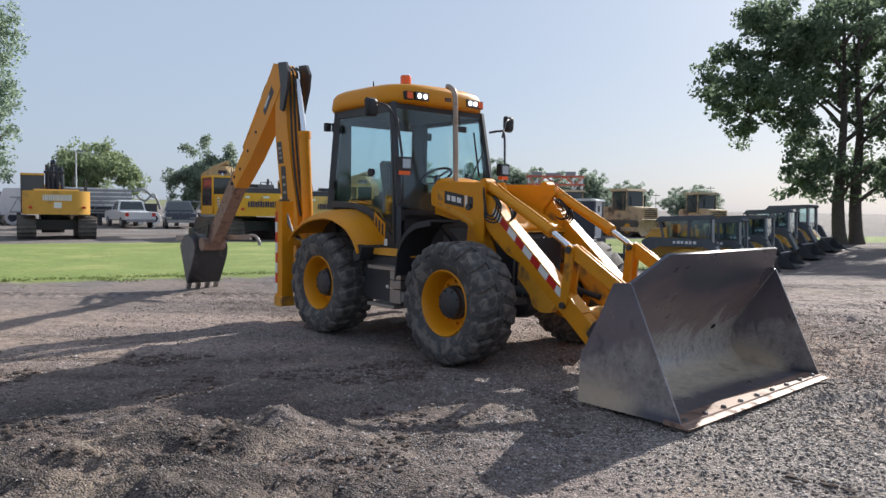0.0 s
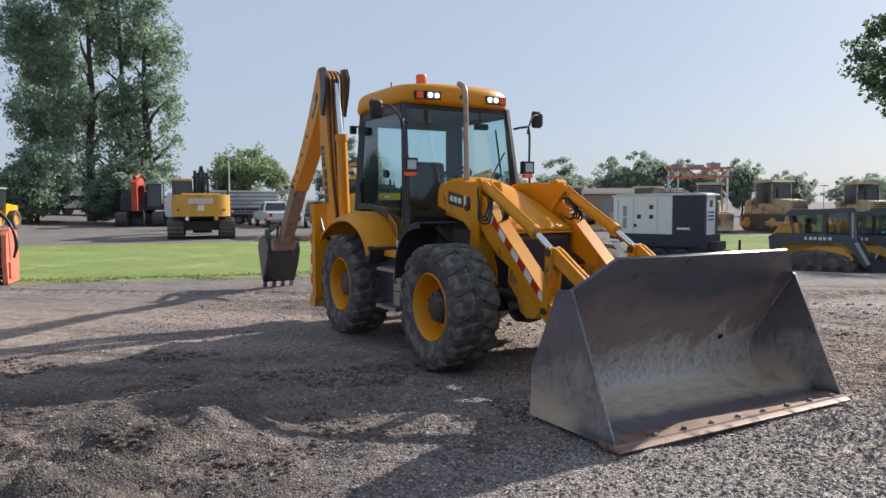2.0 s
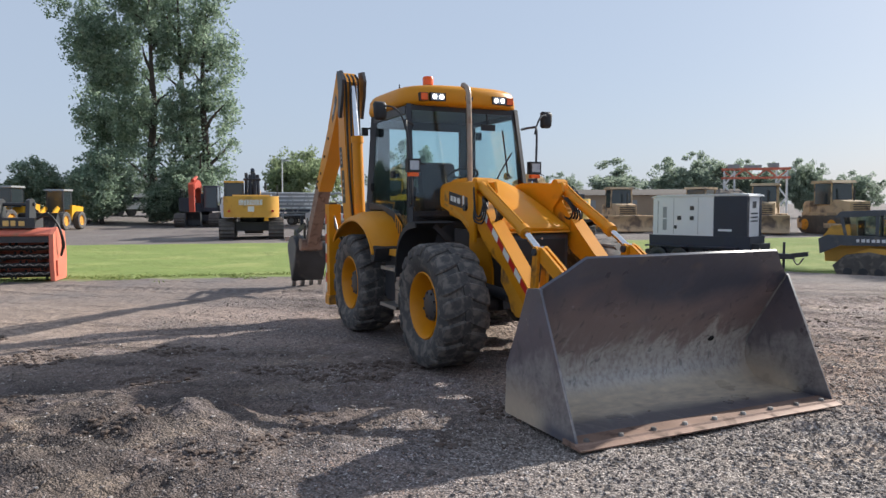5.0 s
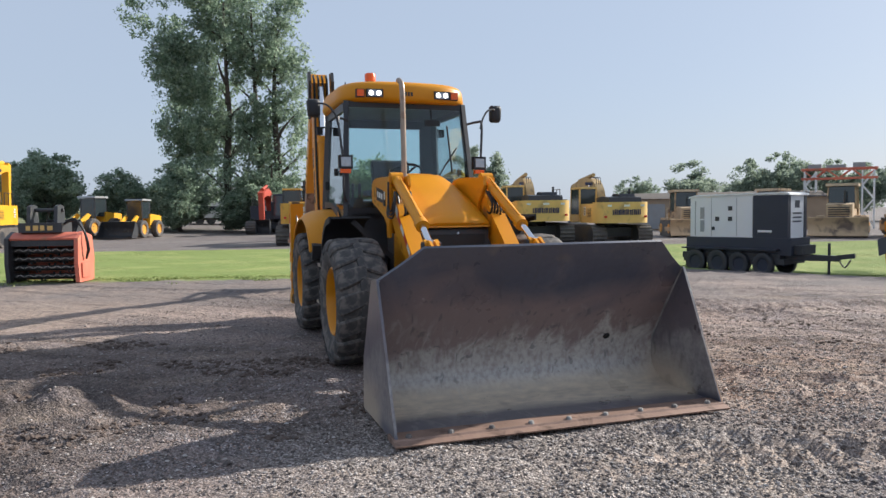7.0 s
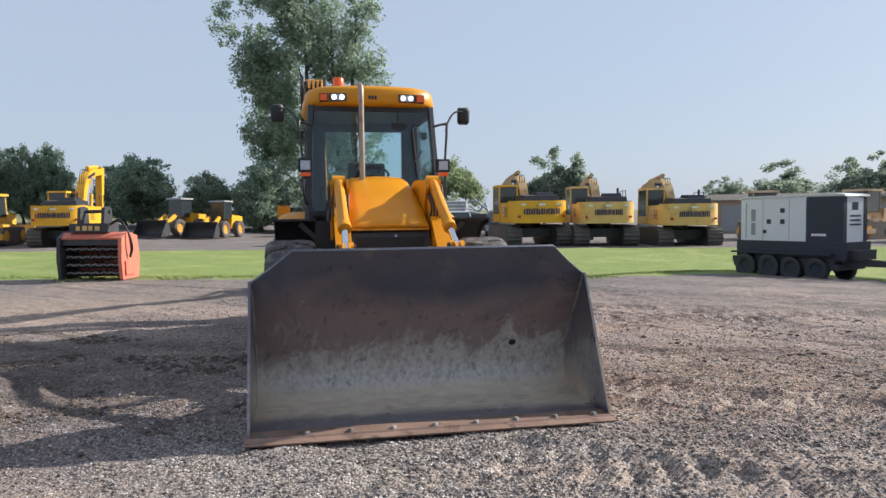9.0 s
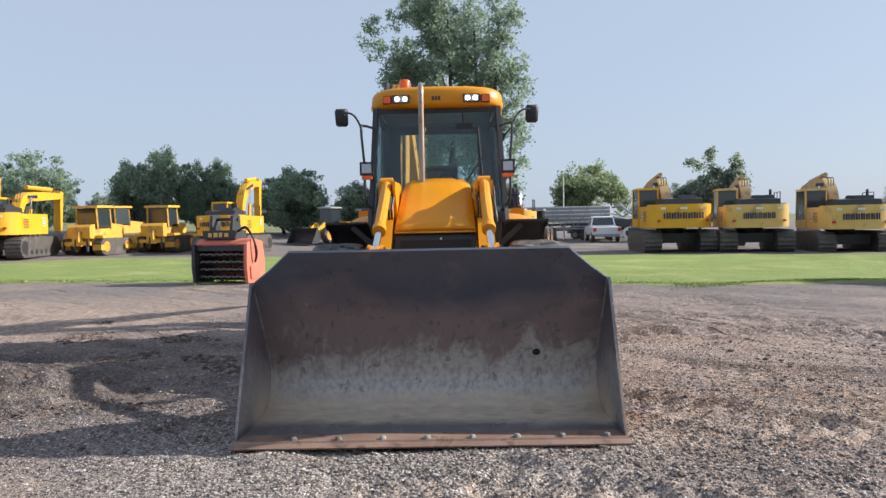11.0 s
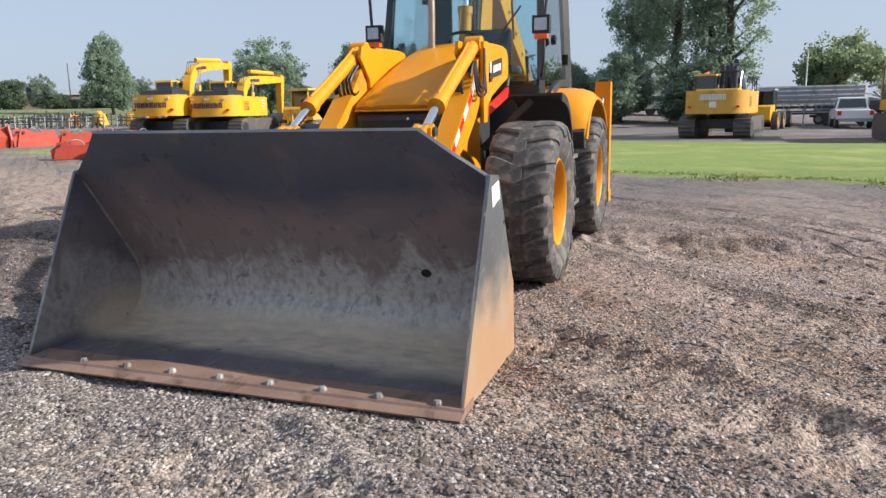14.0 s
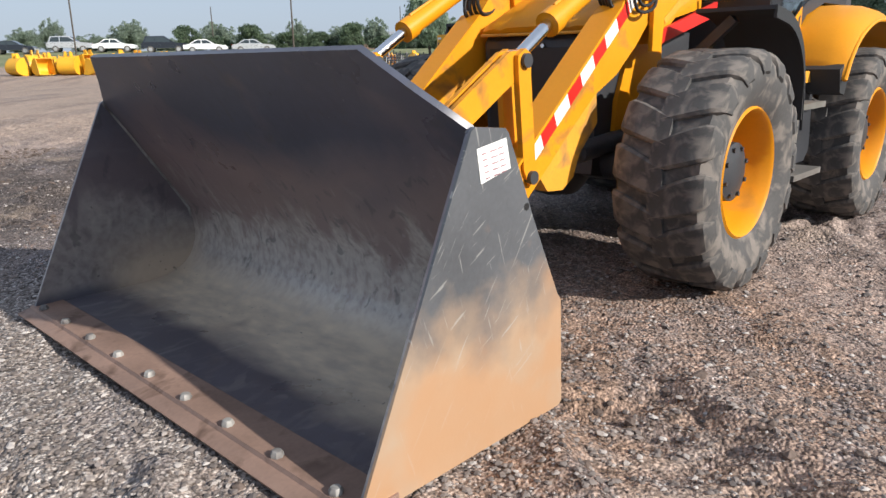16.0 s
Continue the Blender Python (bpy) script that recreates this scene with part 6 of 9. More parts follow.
# paler copy of the dark steel, painting sunlight on one bucket cheek
SUNLIT_STEEL = mat("sunlit_steel", (0.15, 0.145, 0.145), 0.7, 0.1, vary=0.25, scale=4, bump=0.01, dirt=(0.24, 0.21, 0.19), dirt_amount=0.4, dirt_scale=4)
add_excavator_end()

# ---- other machines in the yard ----
KOMA = mat("excavator_yellow", (0.74, 0.385, 0.02), 0.45, vary=0.12, scale=1.2, bump=0.006, dirt=(0.30, 0.20, 0.08), dirt_amount=0.2, dirt_scale=1.5)
KOMA_PALE = mat("faded_excavator_yellow", (0.70, 0.46, 0.15), 0.55, vary=0.15, scale=1.2, bump=0.006, dirt=(0.30, 0.22, 0.12), dirt_amount=0.3, dirt_scale=1.5)
DEERE_Y = mat("deep_excavator_yellow", (0.62, 0.33, 0.05), 0.5, vary=0.12, scale=1.2, bump=0.006, dirt=(0.25, 0.16, 0.06), dirt_amount=0.25, dirt_scale=1.5)
TRACK = mat("track_steel", (0.105, 0.095, 0.088), 0.65, 0.3, vary=0.3, scale=4, bump=0.02, dirt=(0.17, 0.145, 0.125), dirt_amount=0.5, dirt_scale=3)
ORANGE_RED = mat("orange_red_paint", (0.44, 0.062, 0.034), 0.5, vary=0.15, scale=2, bump=0.006, dirt=(0.30, 0.10, 0.07), dirt_amount=0.3)
FADED_RED = mat("faded_red_paint", (0.62, 0.17, 0.11), 0.6, vary=0.2, scale=3, bump=0.008, dirt=(0.42, 0.20, 0.12), dirt_amount=0.4)
LETTER = mat("dark_blue_letters", (0.025, 0.028, 0.085), 0.5, vary=0.05, bump=0)
CAB_GLASS = mat("dark_cab_glass", (0.03, 0.04, 0.045), 0.08, vary=0.1, bump=0, spec=0.8)
WHITE_PAINT = mat("white_paint", (0.72, 0.73, 0.74), 0.4, vary=0.06, scale=1.5, bump=0.003, dirt=(0.5, 0.48, 0.45), dirt_amount=0.12)
GREY_PAINT = mat("grey_paint", (0.30, 0.31, 0.32), 0.5, vary=0.12, scale=2, bump=0.004)
NAVY = mat("dark_navy_paint", (0.024, 0.030, 0.048), 0.5, vary=0.2, scale=2, bump=0.004, dirt=(0.05, 0.05, 0.05), dirt_amount=0.2)


def track_mesh(L, H, w):
    """An endless track as a rounded loop with grouser bars."""
    r = H / 2
    loop = []
    per = 2 * (L - 2 * r) + 2 * math.pi * r
    m = int(per / 0.19)
    for k in range(m):
        s = per * k / m
        st = L - 2 * r
        if s < st:
            p, t = Vector((-L / 2 + r + s, 0)), Vector((1, 0))
        elif s < st + math.pi * r:
            a = -math.pi / 2 + (s - st) / r
            p, t = Vector((L / 2 - r + r * math.cos(a), r + r * math.sin(a))), Vector((-math.sin(a), math.cos(a)))
        elif s < 2 * st + math.pi * r:
            p, t = Vector((L / 2 - r - (s - st - math.pi * r), H)), Vector((-1, 0))
        else:
            a = math.pi / 2 + (s - 2 * st - math.pi * r) / r
            p, t = Vector((-L / 2 + r + r * math.cos(a), r + r * math.sin(a))), Vector((-math.sin(a), math.cos(a)))
        o = Vector((t.y, -t.x)) * 0.035
        loop += [tuple(p - t * 0.055), tuple(p - t * 0.022 + o), tuple(p + t * 0.022 + o), tuple(p + t * 0.055)]
    bm = B()
    prism(bm, loop, -w / 2, w / 2)
    return bm


def letters(parent, m, width, height, n, material, label="row of plain bars in place of a maker's name"):
    """A maker's name as plain bars: m maps x along the row and z up, facing -y."""
    step = width / n
    for k in range(n):
        bm = B()
        top = height / 2 * (1.0 if k % 3 else 0.82)
        box(bm, -width / 2 + step * k, -width / 2 + step * (k + (0.74 if k % 2 else 0.60)), -0.012, 0.0, -height / 2, top, 0, m)
        part("name_bar", bm, material, parent, label if k == 0 else "", smooth=0)


def excavator(m, paint, label, boom="tuck", swing=0, bars=1.75, group="parked excavators", letter=None, hood=True, lift=0.0, boom_paint=None, reach=0.0, cab_paint=None):
    """x ahead, y to its left; the house may be swung on its tracks."""
    ex = thing("excavator", m, label, "excavator", group)
    for s in (-1, 1):
        bm = track_mesh(4.4, 0.95, 0.74)
        bmesh.ops.translate(bm, verts=bm.verts, vec=(0, s * 1.2, 0.03))
        tr = part("track", bm, TRACK, ex, "dusty steel track")
        for k in range(7):
            bm = B()
            tube(bm, [(-1.6 + 0.53 * k, s * 1.2 - 0.38, 0.27), (-1.6 + 0.53 * k, s * 1.2 + 0.38, 0.27)], 0.13, 10)
            part("roller", bm, BLACK, tr)
        for x in (-1.75, 1.75):
            bm = B()
            tube(bm, [(x, s * 1.2 - 0.375, 0.5), (x, s * 1.2 + 0.375, 0.5)], 0.33, 16)
            part("sprocket", bm, BLACK, tr)
    bm = B()
    box(bm, -1.3, 1.3, -0.95, 0.95, 0.42, 0.85, 0.05)
    tube(bm, [(0, 0, 0.8), (0, 0, 1.12)], 0.62, 24)
    part("undercarriage", bm, BLACK, ex)
    rot = pose(0, 0, 0, 0, 0, swing)

    def put(name, bm, mt, parent=None, lab="", smooth=40):
        if parent is None:
            bmesh.ops.transform(bm, matrix=rot, verts=bm.verts)
            return part(name, bm, mt, ex, lab, smooth)
        bmesh.ops.transform(bm, matrix=rot, verts=bm.verts)
        return part(name, bm, mt, parent, lab, smooth)
    # counterweight with a rounded back
    back = [(-1.55, -1.36), (-2.15, -1.30), (-2.52, -0.95), (-2.66, -0.35), (-2.66, 0.35), (-2.52, 0.95), (-2.15, 1.30), (-1.55, 1.36)]
    bm = B()
    prism(bm, back, 1.12, 2.16, 0.12, axis="z", seg=3)
    cw = put("counterweight", bm, paint, lab="painted steel counterweight")
    bm = B()
    box(bm, -1.6, 1.35, -1.36, -0.42, 1.12, 2.12, 0.05)
    box(bm, -1.6, 0.2, 0.42, 1.36, 1.12, 2.10, 0.05)
    box(bm, -1.6, 1.4, -0.42, 0.42, 1.12, 1.75, 0.03)
    body = put("house", bm, paint)
    for s in (-1, 1):
        bm = B()
        box(bm, -1.45, -0.75, *sorted((s * 1.362, s * 1.372)), 1.35, 1.95, 0.01)
        door = put("side_door", bm, paint, body)
        for k in range(6):
            bm = B()
            box(bm, -1.38, -0.82, *sorted((s * 1.373, s * 1.385)), 1.42 + 0.08 * k, 1.455 + 0.08 * k)
            put("vent_slat", bm, BLACK, door, smooth=0)
    bm = B()
    if hood:
        prism(bm, [(-2.25, 2.13), (-2.15, 2.40), (-1.2, 2.46), (-0.5, 2.40), (-0.45, 2.10)], -0.95, 0.75, 0.08)
    else:
        prism(bm, [(-2.0, 2.13), (-1.9, 2.24), (-0.5, 2.22), (-0.45, 2.10)], -0.9, 0.9, 0.05)
    put("engine_hood", bm, BLACK if hood else paint, body, "black engine hood" if hood else "")
    if hood:
        bm = B()
        prism(bm, [(-1.9, 2.42), (-1.8, 2.58), (-1.0, 2.60), (-0.7, 2.42)], -0.75, 0.05, 0.06)
        put("air_intake_cover", bm, BLACK, body)
        for k in range(5):
            bm = B()
            box(bm, -2.2 + 0.3 * k, -2.05 + 0.3 * k, -1.18, -0.98, 2.14, 2.2)
            put("step_plate", bm, DULL_METAL, body, smooth=0)
    bm = B()
    tube(bm, [(-1.3, -0.7, 2.45), (-1.3, -0.7, 2.85)], 0.06, 10)
    put("exhaust", bm, BLACK, body)
    # rails
    bm = B()
    tube(bm, [(-0.4, -1.3, 2.1), (-0.4, -1.3, 2.75), (0.9, -1.3, 2.75), (0.9, -1.3, 2.1)], 0.022, 6)
    tube(bm, [(0.25, -1.3, 2.1), (0.25, -1.3, 2.75)], 0.018, 6)
    put("handrail", bm, BLACK, body)
    # cab
    bm = B()
    box(bm, 0.26, 1.76, 0.47, 1.39, 1.14, 1.55, 0.02)
    cab = put("cab", bm, paint, lab="operator's cab")
    for x in (0.28, 1.75):
        for y in (0.48, 1.38):
            bm = B()
            bar(bm, (x, y, 1.15), (x - 0.12 if x > 1 else x, y, 2.95), 0.07, 0.07, 0.012)
            put("cab_post", bm, paint if hood and bars else BLACK, cab)
    bm = B()
    prism(bm, [(0.22, 2.90), (0.26, 3.0), (1.62, 3.0), (1.72, 2.90)], 0.44, 1.42, 0.03)
    put("cab_roof", bm, paint, cab)
    for nm, q in (("side_window", [(0.33, 1.385, 1.56), (1.70, 1.385, 1.56), (1.62, 1.385, 2.88), (0.33, 1.385, 2.88)]), ("inner_window", [(0.33, 0.475, 1.56), (1.70, 0.475, 1.56), (1.62, 0.475, 2.88), (0.33, 0.475, 2.88)]), ("windscreen", [(1.76, 0.5, 1.4), (1.76, 1.36, 1.4), (1.64, 1.36, 2.88), (1.64, 0.5, 2.88)]), ("rear_window", [(0.27, 0.5, 1.9), (0.27, 1.36, 1.9), (0.27, 1.36, 2.88), (0.27, 0.5, 2.88)])):
        bm = B()
        pane(bm, q, 0.012)
        put(nm, bm, CAB_GLASS, cab, smooth=0)
    bm = B()
    box(bm, 0.45, 0.75, 0.7, 1.15, 1.7, 2.5, 0.06)
    put("seat", bm, PLASTIC, cab)
    # boom, stick, bucket by pose
    if boom == "reach":      # raised boom with the stick hanging down
        pb = [(1.1, 1.75), (1.5, 3.0), (2.3, 3.75), (3.6, 4.05), (5.3, 4.45)]
        stick = [(5.0, 4.75), (5.65, 4.55), (5.45, 2.0), (5.2, 2.0)]
        tip = (5.3, 2.0)
    elif boom == "low":      # boom laid out flat ahead
        pb = [(1.1, 1.75), (1.7, 2.8), (2.7, 3.15), (4.3, 2.6), (5.9, 1.7)]
        stick = [(5.6, 2.0), (6.2, 1.8), (4.6, 0.9), (4.4, 1.15)]
        tip = (4.5, 1.0)
    elif boom == "level":    # boom held level far ahead, stick folded below its end
        pb = [(0.95, 1.75), (1.30, 2.75 + 0.4 * lift), (2.0, 3.22 + 0.8 * lift), (3.5 + 0.5 * reach, 3.42 + lift), (5.3 + reach, 3.50 + lift)]
        stick = [(5.05 + reach, 3.82 + lift), (5.5 + reach, 3.72 + lift), (5.15 + reach, 1.2), (4.92 + reach, 1.22)]
        tip = (5.05 + reach, 1.2)
    else:                    # tucked: boom up and the stick curled under it
        pb = [(0.75, 1.75), (1.0, 2.6), (1.7, 3.1 + lift * 0.7), (3.2 + 0.5 * reach, 3.2 + lift), (5.0 + reach, 2.95 + lift)]
        stick = [(4.72 + reach, 3.25 + lift), (5.2 + reach, 3.12 + lift), (4.95 + reach, 1.1), (4.72 + reach, 1.12)]
        tip = (4.85 + reach, 1.1)
    c = [Vector((p[0], p[1])) for p in arc([(p[0], p[1], 0) for p in pb], 4)]
    up, dn = [], []
    for i, p in enumerate(c):
        d = (c[min(i + 1, len(c) - 1)] - c[max(i - 1, 0)]).normalized()
        nrm = Vector((-d.y, d.x))
        w = (0.12 if boom == "level" else 0.15) + 0.13 * math.sin(math.pi * (0.12 + 0.8 * i / (len(c) - 1)))
        up.append(tuple(p + nrm * w))
        dn.append(tuple(p - nrm * w))
    bm = B()
    prism(bm, up + dn[::-1], -0.22, 0.22, 0.02)
    bo = put("boom", bm, boom_paint or paint, lab="painted steel boom")
    sides = [c[len(c) // 2 + 1], c[len(c) // 2 + 4]]
    bm = B()
    prism(bm, stick, -0.18, 0.18, 0.02)
    sk = put("stick", bm, boom_paint or paint)
    mid = c[len(c) // 2]
    for s in (-1, 1):
        bm = B()
        tube(bm, [(1.55, s * 0.33, 1.45), (1.55 + (mid.x - 1.55) * 0.6, s * 0.33, 1.45 + (mid.y - 1.45) * 0.6)], 0.10, 12)
        cy = put("boom_cylinder", bm, paint)
        bm = B()
        tube(bm, [(1.55 + (mid.x - 1.55) * 0.58, s * 0.33, 1.45 + (mid.y - 1.45) * 0.58), (mid.x, s * 0.33, mid.y)], 0.05, 10)
        put("cylinder_rod", bm, CHROME, cy)
    e = c[-1]
    bm = B()
    tube(bm, [(mid.x + 0.2, 0, mid.y + 0.55), (mid.x + (e.x - mid.x) * 0.75, 0, mid.y + 0.55 + (e.y + 0.35 - mid.y - 0.55) * 0.75)], 0.11, 12)
    put("stick_cylinder", bm, boom_paint or paint)
    for k in range(3):
        bm = B()
        y = -0.12 + 0.12 * k
        tube(bm, arc([(1.0, y, 2.1), (1.15, y, 2.9), (mid.x - 0.5, y, mid.y + 0.34), (mid.x + 0.3, y, mid.y + 0.36 + 0.03 * k)], 4), 0.018, 6)
        put("hose", bm, HOSE, bo)
    x, z = tip
    sh = arc([(x - 0.1, z + 0.05, 0), (x - 0.55, z - 0.15, 0), (x - 0.85, z - 0.55, 0), (x - 0.65, max(z - 1.0, 0.1), 0), (x - 0.1, max(z - 1.05, 0.06), 0)], 4)
    line = [(p.x, p.y) for p in sh]
    bm = B()
    strip(bm, line[::-1], -0.5, 0.5, 0.04)
    bk = put("bucket", bm, STEEL, sk, "dark steel digging bucket", smooth=50)
    for s in (-1, 1):
        bm = B()
        prism(bm, line, s * 0.5 - 0.02, s * 0.5 + 0.02)
        put("cheek", bm, STEEL, bk)
    # rear furniture
    for s in (-1, 1):
        bm = B()
        box(bm, -2.55, -2.44, *sorted((s * 0.99, s * 1.11)), 1.38, 1.48, 0.01)
        put("reflector", bm, RED, cw, smooth=0)
    if bars:
        base = rot @ Matrix.Translation((-2.672, 0, 1.66 if hood else 1.86)) @ Euler((0, 0, radians(-90))).to_matrix().to_4x4()
        letters(cw, base, bars, 0.27, 15, letter or LETTER)
        d = sides[1] - sides[0]
        for s in (-1, 1):
            side = rot @ Matrix.Translation((sides[0].x, s * 0.222, sides[0].y)) @ Euler((0, -math.atan2(d.y, d.x), 0)).to_matrix().to_4x4()
            letters(bo, side if s < 0 else side @ Euler((0, 0, math.pi)).to_matrix().to_4x4(), 1.2, 0.17, 13, LETTER)
    for s in (-1, 1):
        # hazard plate on the side of the house
        bm = B()
        box(bm, 0.75 if s < 0 else -0.55, 1.0 if s < 0 else -0.3, *sorted((s * 1.362, s * 1.368)), 1.5, 1.95)
        plate = put("warning_plate", bm, STICKER, body, "pale plate with dark stripes", smooth=0)
        for k in range(3):
            bm = B()
            x = 0.77 if s < 0 else -0.53
            box(bm, x, x + 0.21, *sorted((s * 1.369, s * 1.373)), 1.55 + 0.13 * k, 1.62 + 0.13 * k)
            put("stripe", bm, RUST, plate, smooth=0)
    for y0, y1 in ((-0.15, 0.15), (0.75, 0.95), (-0.95, -0.75)) if hood else ((-0.15, 0.15),):
        bm = B()
        mid_x = -2.665 if abs(y0 + y1) < 0.1 else -2.567
        box(bm, mid_x - 0.008, mid_x + 0.03, y0, y1, *((1.93, 2.03) if hood else (1.40, 1.66)))
        put("warning_sticker", bm, STICKER, cw, smooth=0)
    return ex


def heading(x, y, deg, z=0.0, s=1.0):
    return pose(x, y, z, 0, 0, deg) @ Matrix.Diagonal((s, s, s, 1))


GZ = lambda x, y: ground_plain(x, y)

DOZER_Y = mat("dozer_yellow", (0.66, 0.37, 0.05), 0.55, vary=0.18, scale=1.4, bump=0.008, dirt=(0.26, 0.17, 0.09), dirt_amount=0.45, dirt_scale=1.8)
TAN_BOOM = mat("dusty_tan_paint", (0.50, 0.35, 0.17), 0.65, vary=0.2, scale=1.5, bump=0.008, dirt=(0.24, 0.17, 0.11), dirt_amount=0.45, dirt_scale=2.5)
deere = excavator(heading(-18.5, 33.3, 121, GZ(-18.5, 33.3), 0.99), DEERE_Y, "deep yellow crawler excavator, dark boom laid low ahead", "low", bars=1.15, letter=WHITE_PAINT, hood=False, boom_paint=NAVY)
# dark hydraulic tower on that machine's boom foot
for k in range(4):
    bm = B()
    tube(bm, [(0.9 + 0.1 * (k % 2), -0.35 + 0.22 * k, 2.0), (1.1, -0.3 + 0.2 * k, 3.35 + 0.1 * (k % 2))], 0.085, 8)
    ram = part("boom_foot_ram", bm, NAVY, deere, "dark blue-black ram")
    if k == 0:
        bm = B()
        tube(bm, [(1.0, -0.45, 3.1), (1.0, 0.45, 3.1)], 0.06, 8)
        part("cross_pin", bm, NAVY, ram)


def by_rear(x, y, deg, s=1.0, z=None):
    """A machine set by the middle of its rear face."""
    ox, oy = x + 2.66 * s * math.cos(radians(deg)), y + 2.66 * s * math.sin(radians(deg))
    return heading(ox, oy, deg, GZ(ox, oy) if z is None else z, s)


excavator(by_rear(-8.6, 33.2, 129, 1.02), KOMA, "yellow crawler excavator with dark hood and dusty tucked boom", "tuck", swing=0, group="row of excavators", boom_paint=TAN_BOOM, lift=0.1)
excavator(by_rear(-5.85, 34.67, 120, 0.98), KOMA_PALE, "faded yellow crawler excavator with tucked tan boom", "tuck", bars=1.35, group="row of excavators", boom_paint=TAN_BOOM)
excavator(by_rear(-2.35, 36.5, 123, 0.98, -0.35), KOMA_PALE, "faded yellow crawler excavator, cab door side showing", "tuck", bars=1.5, group="row of excavators", boom_paint=TAN_BOOM, lift=0.1)
ko = excavator(by_rear(-36.2, 12.8, 140, 1.10), KOMA, "bright yellow crawler excavator with level boom", "level", group="bright excavators", lift=-0.25, reach=1.0)
excavator(by_rear(-37.3, 10.0, 142, 1.10), KOMA, "bright yellow crawler excavator with its boom raised higher", "level", group="bright excavators", lift=0.50, reach=0.8)
excavator(by_rear(-33.2, 24.1, 128, 1.06), KOMA, "bright yellow crawler excavator with raised boom behind a red attachment", "level", group="bright excavators", lift=0.75, reach=-1.0)
red_ex = excavator(heading(-33.0, 49.1, -64, GZ(-33, 49), 1.06), NAVY, "dark crawler excavator with orange-red boom and stick", "tuck", bars=False, group="", boom_paint=ORANGE_RED, lift=-0.1, reach=-1.2)


def dozer(m, label, group="parked dozers", paint=None):
    KOMA = paint or DOZER_Y
    dz = thing("bulldozer", m, label, "bulldozer", group)
    for s in (-1, 1):
        bm = track_mesh(3.0, 0.95, 0.55)
        bmesh.ops.translate(bm, verts=bm.verts, vec=(0, s * 0.95, 0.03))
        tr = part("track", bm, TRACK, dz, "dusty steel track")
        for x in (-1.0, 1.0):
            bm = B()
            tube(bm, [(x, s * 0.66, 0.5), (x, s * 1.25, 0.5)], 0.30, 14)
            part("sprocket", bm, YELLOW_WORN, tr)
    bm = B()
    prism(bm, [(-1.3, 0.7), (-1.3, 1.5), (0.1, 1.55), (0.35, 1.85), (1.55, 1.75), (1.65, 0.7)], -0.62, 0.62, 0.06)
    part("body", bm, KOMA, dz)
    for s in (-1, 1):
        bm = B()
        box(bm, -1.3, 0.6, *sorted((s * 0.62, s * 1.2)), 0.98, 1.15, 0.03)
        part("fender", bm, KOMA, dz)
        bm = B()
        prism(bm, [(0.6, 0.35), (2.1, 0.35), (2.1, 0.6), (0.6, 0.6)], s * 1.28, s * 1.38, 0.02)
        part("push_arm", bm, KOMA, dz)
    bm = B()
    prism(bm, [(-1.15, 2.74), (-1.1, 2.88), (0.35, 2.90), (0.48, 2.76)], -0.78, 0.78, 0.04)
    cab = part("cab_roof", bm, KOMA, dz, "cab roof over dark windows")
    for x in (-0.95, 0.30):
        for s in (-1, 1):
            bm = B()
            bar(bm, (x, s * 0.68, 1.5), (x - 0.05, s * 0.64, 2.75), 0.08, 0.08, 0.01)
            part("cab_post", bm, KOMA, cab)
    for q in ([(0.31, -0.64, 1.75), (0.31, 0.64, 1.75), (0.27, 0.60, 2.72), (0.27, -0.60, 2.72)], [(-0.95, -0.64, 1.6), (-0.95, 0.64, 1.6), (-0.98, 0.60, 2.72), (-0.98, -0.60, 2.72)], [(-0.9, 0.68, 1.6), (0.27, 0.68, 1.6), (0.23, 0.645, 2.72), (-0.95, 0.645, 2.72)], [(-0.9, -0.68, 1.6), (0.27, -0.68, 1.6), (0.23, -0.645, 2.72), (-0.95, -0.645, 2.72)]):
        bm = B()
        pane(bm, q, 0.012)
        part("window", bm, CAB_GLASS, cab, smooth=0)
    bm = B()
    tube(bm, [(0.9, 0.2, 1.8), (0.9, 0.2, 2.5)], 0.05, 10)
    part("exhaust", bm, BLACK, dz)
    bl = [(p.x, p.y) for p in arc([(2.35, 0.08, 0), (2.12, 0.35, 0), (2.08, 0.7, 0), (2.25, 1.1, 0)], 4)]
    bm = B()
    strip(bm, bl, -1.4, 1.4, 0.06)
    part("blade", bm, KOMA, dz, "curved dozer blade", smooth=50)
    bm = B()
    prism(bm, [(-1.75, 1.0), (-1.78, 1.62), (-1.6, 1.78), (-1.28, 1.78), (-1.28, 0.95)], -0.72, 0.72, 0.06)
    part("fuel_tank", bm, KOMA, dz)
    bm = B()
    box(bm, -2.05, -1.7, -0.2, 0.2, 0.55, 1.35, 0.05)
    bar(bm, (-1.95, -0.9, 0.7), (-1.95, 0.9, 0.7), 0.16, 0.2)
    rp = part("ripper_frame", bm, KOMA, dz)
    for y in (-0.75, 0, 0.75):
        bm = B()
        bar(bm, (-1.98, y, 0.95), (-2.05, y, 0.25), 0.09, 0.14)
        part("ripper_shank", bm, STEEL, rp)
    for s in (-1, 1):
        bm = B()
        box(bm, -1.55, -1.2, *sorted((s * 0.72, s * 1.26)), 0.30, 0.62, 0.05)
        part("track_guard", bm, KOMA, dz)
    bm = B()
    for k in range(7):
        box(bm, 1.655, 1.67, -0.5, 0.5, 0.85 + 0.12 * k, 0.9 + 0.12 * k)
    part("radiator_guard", bm, BLACK, dz, smooth=0)
    return dz


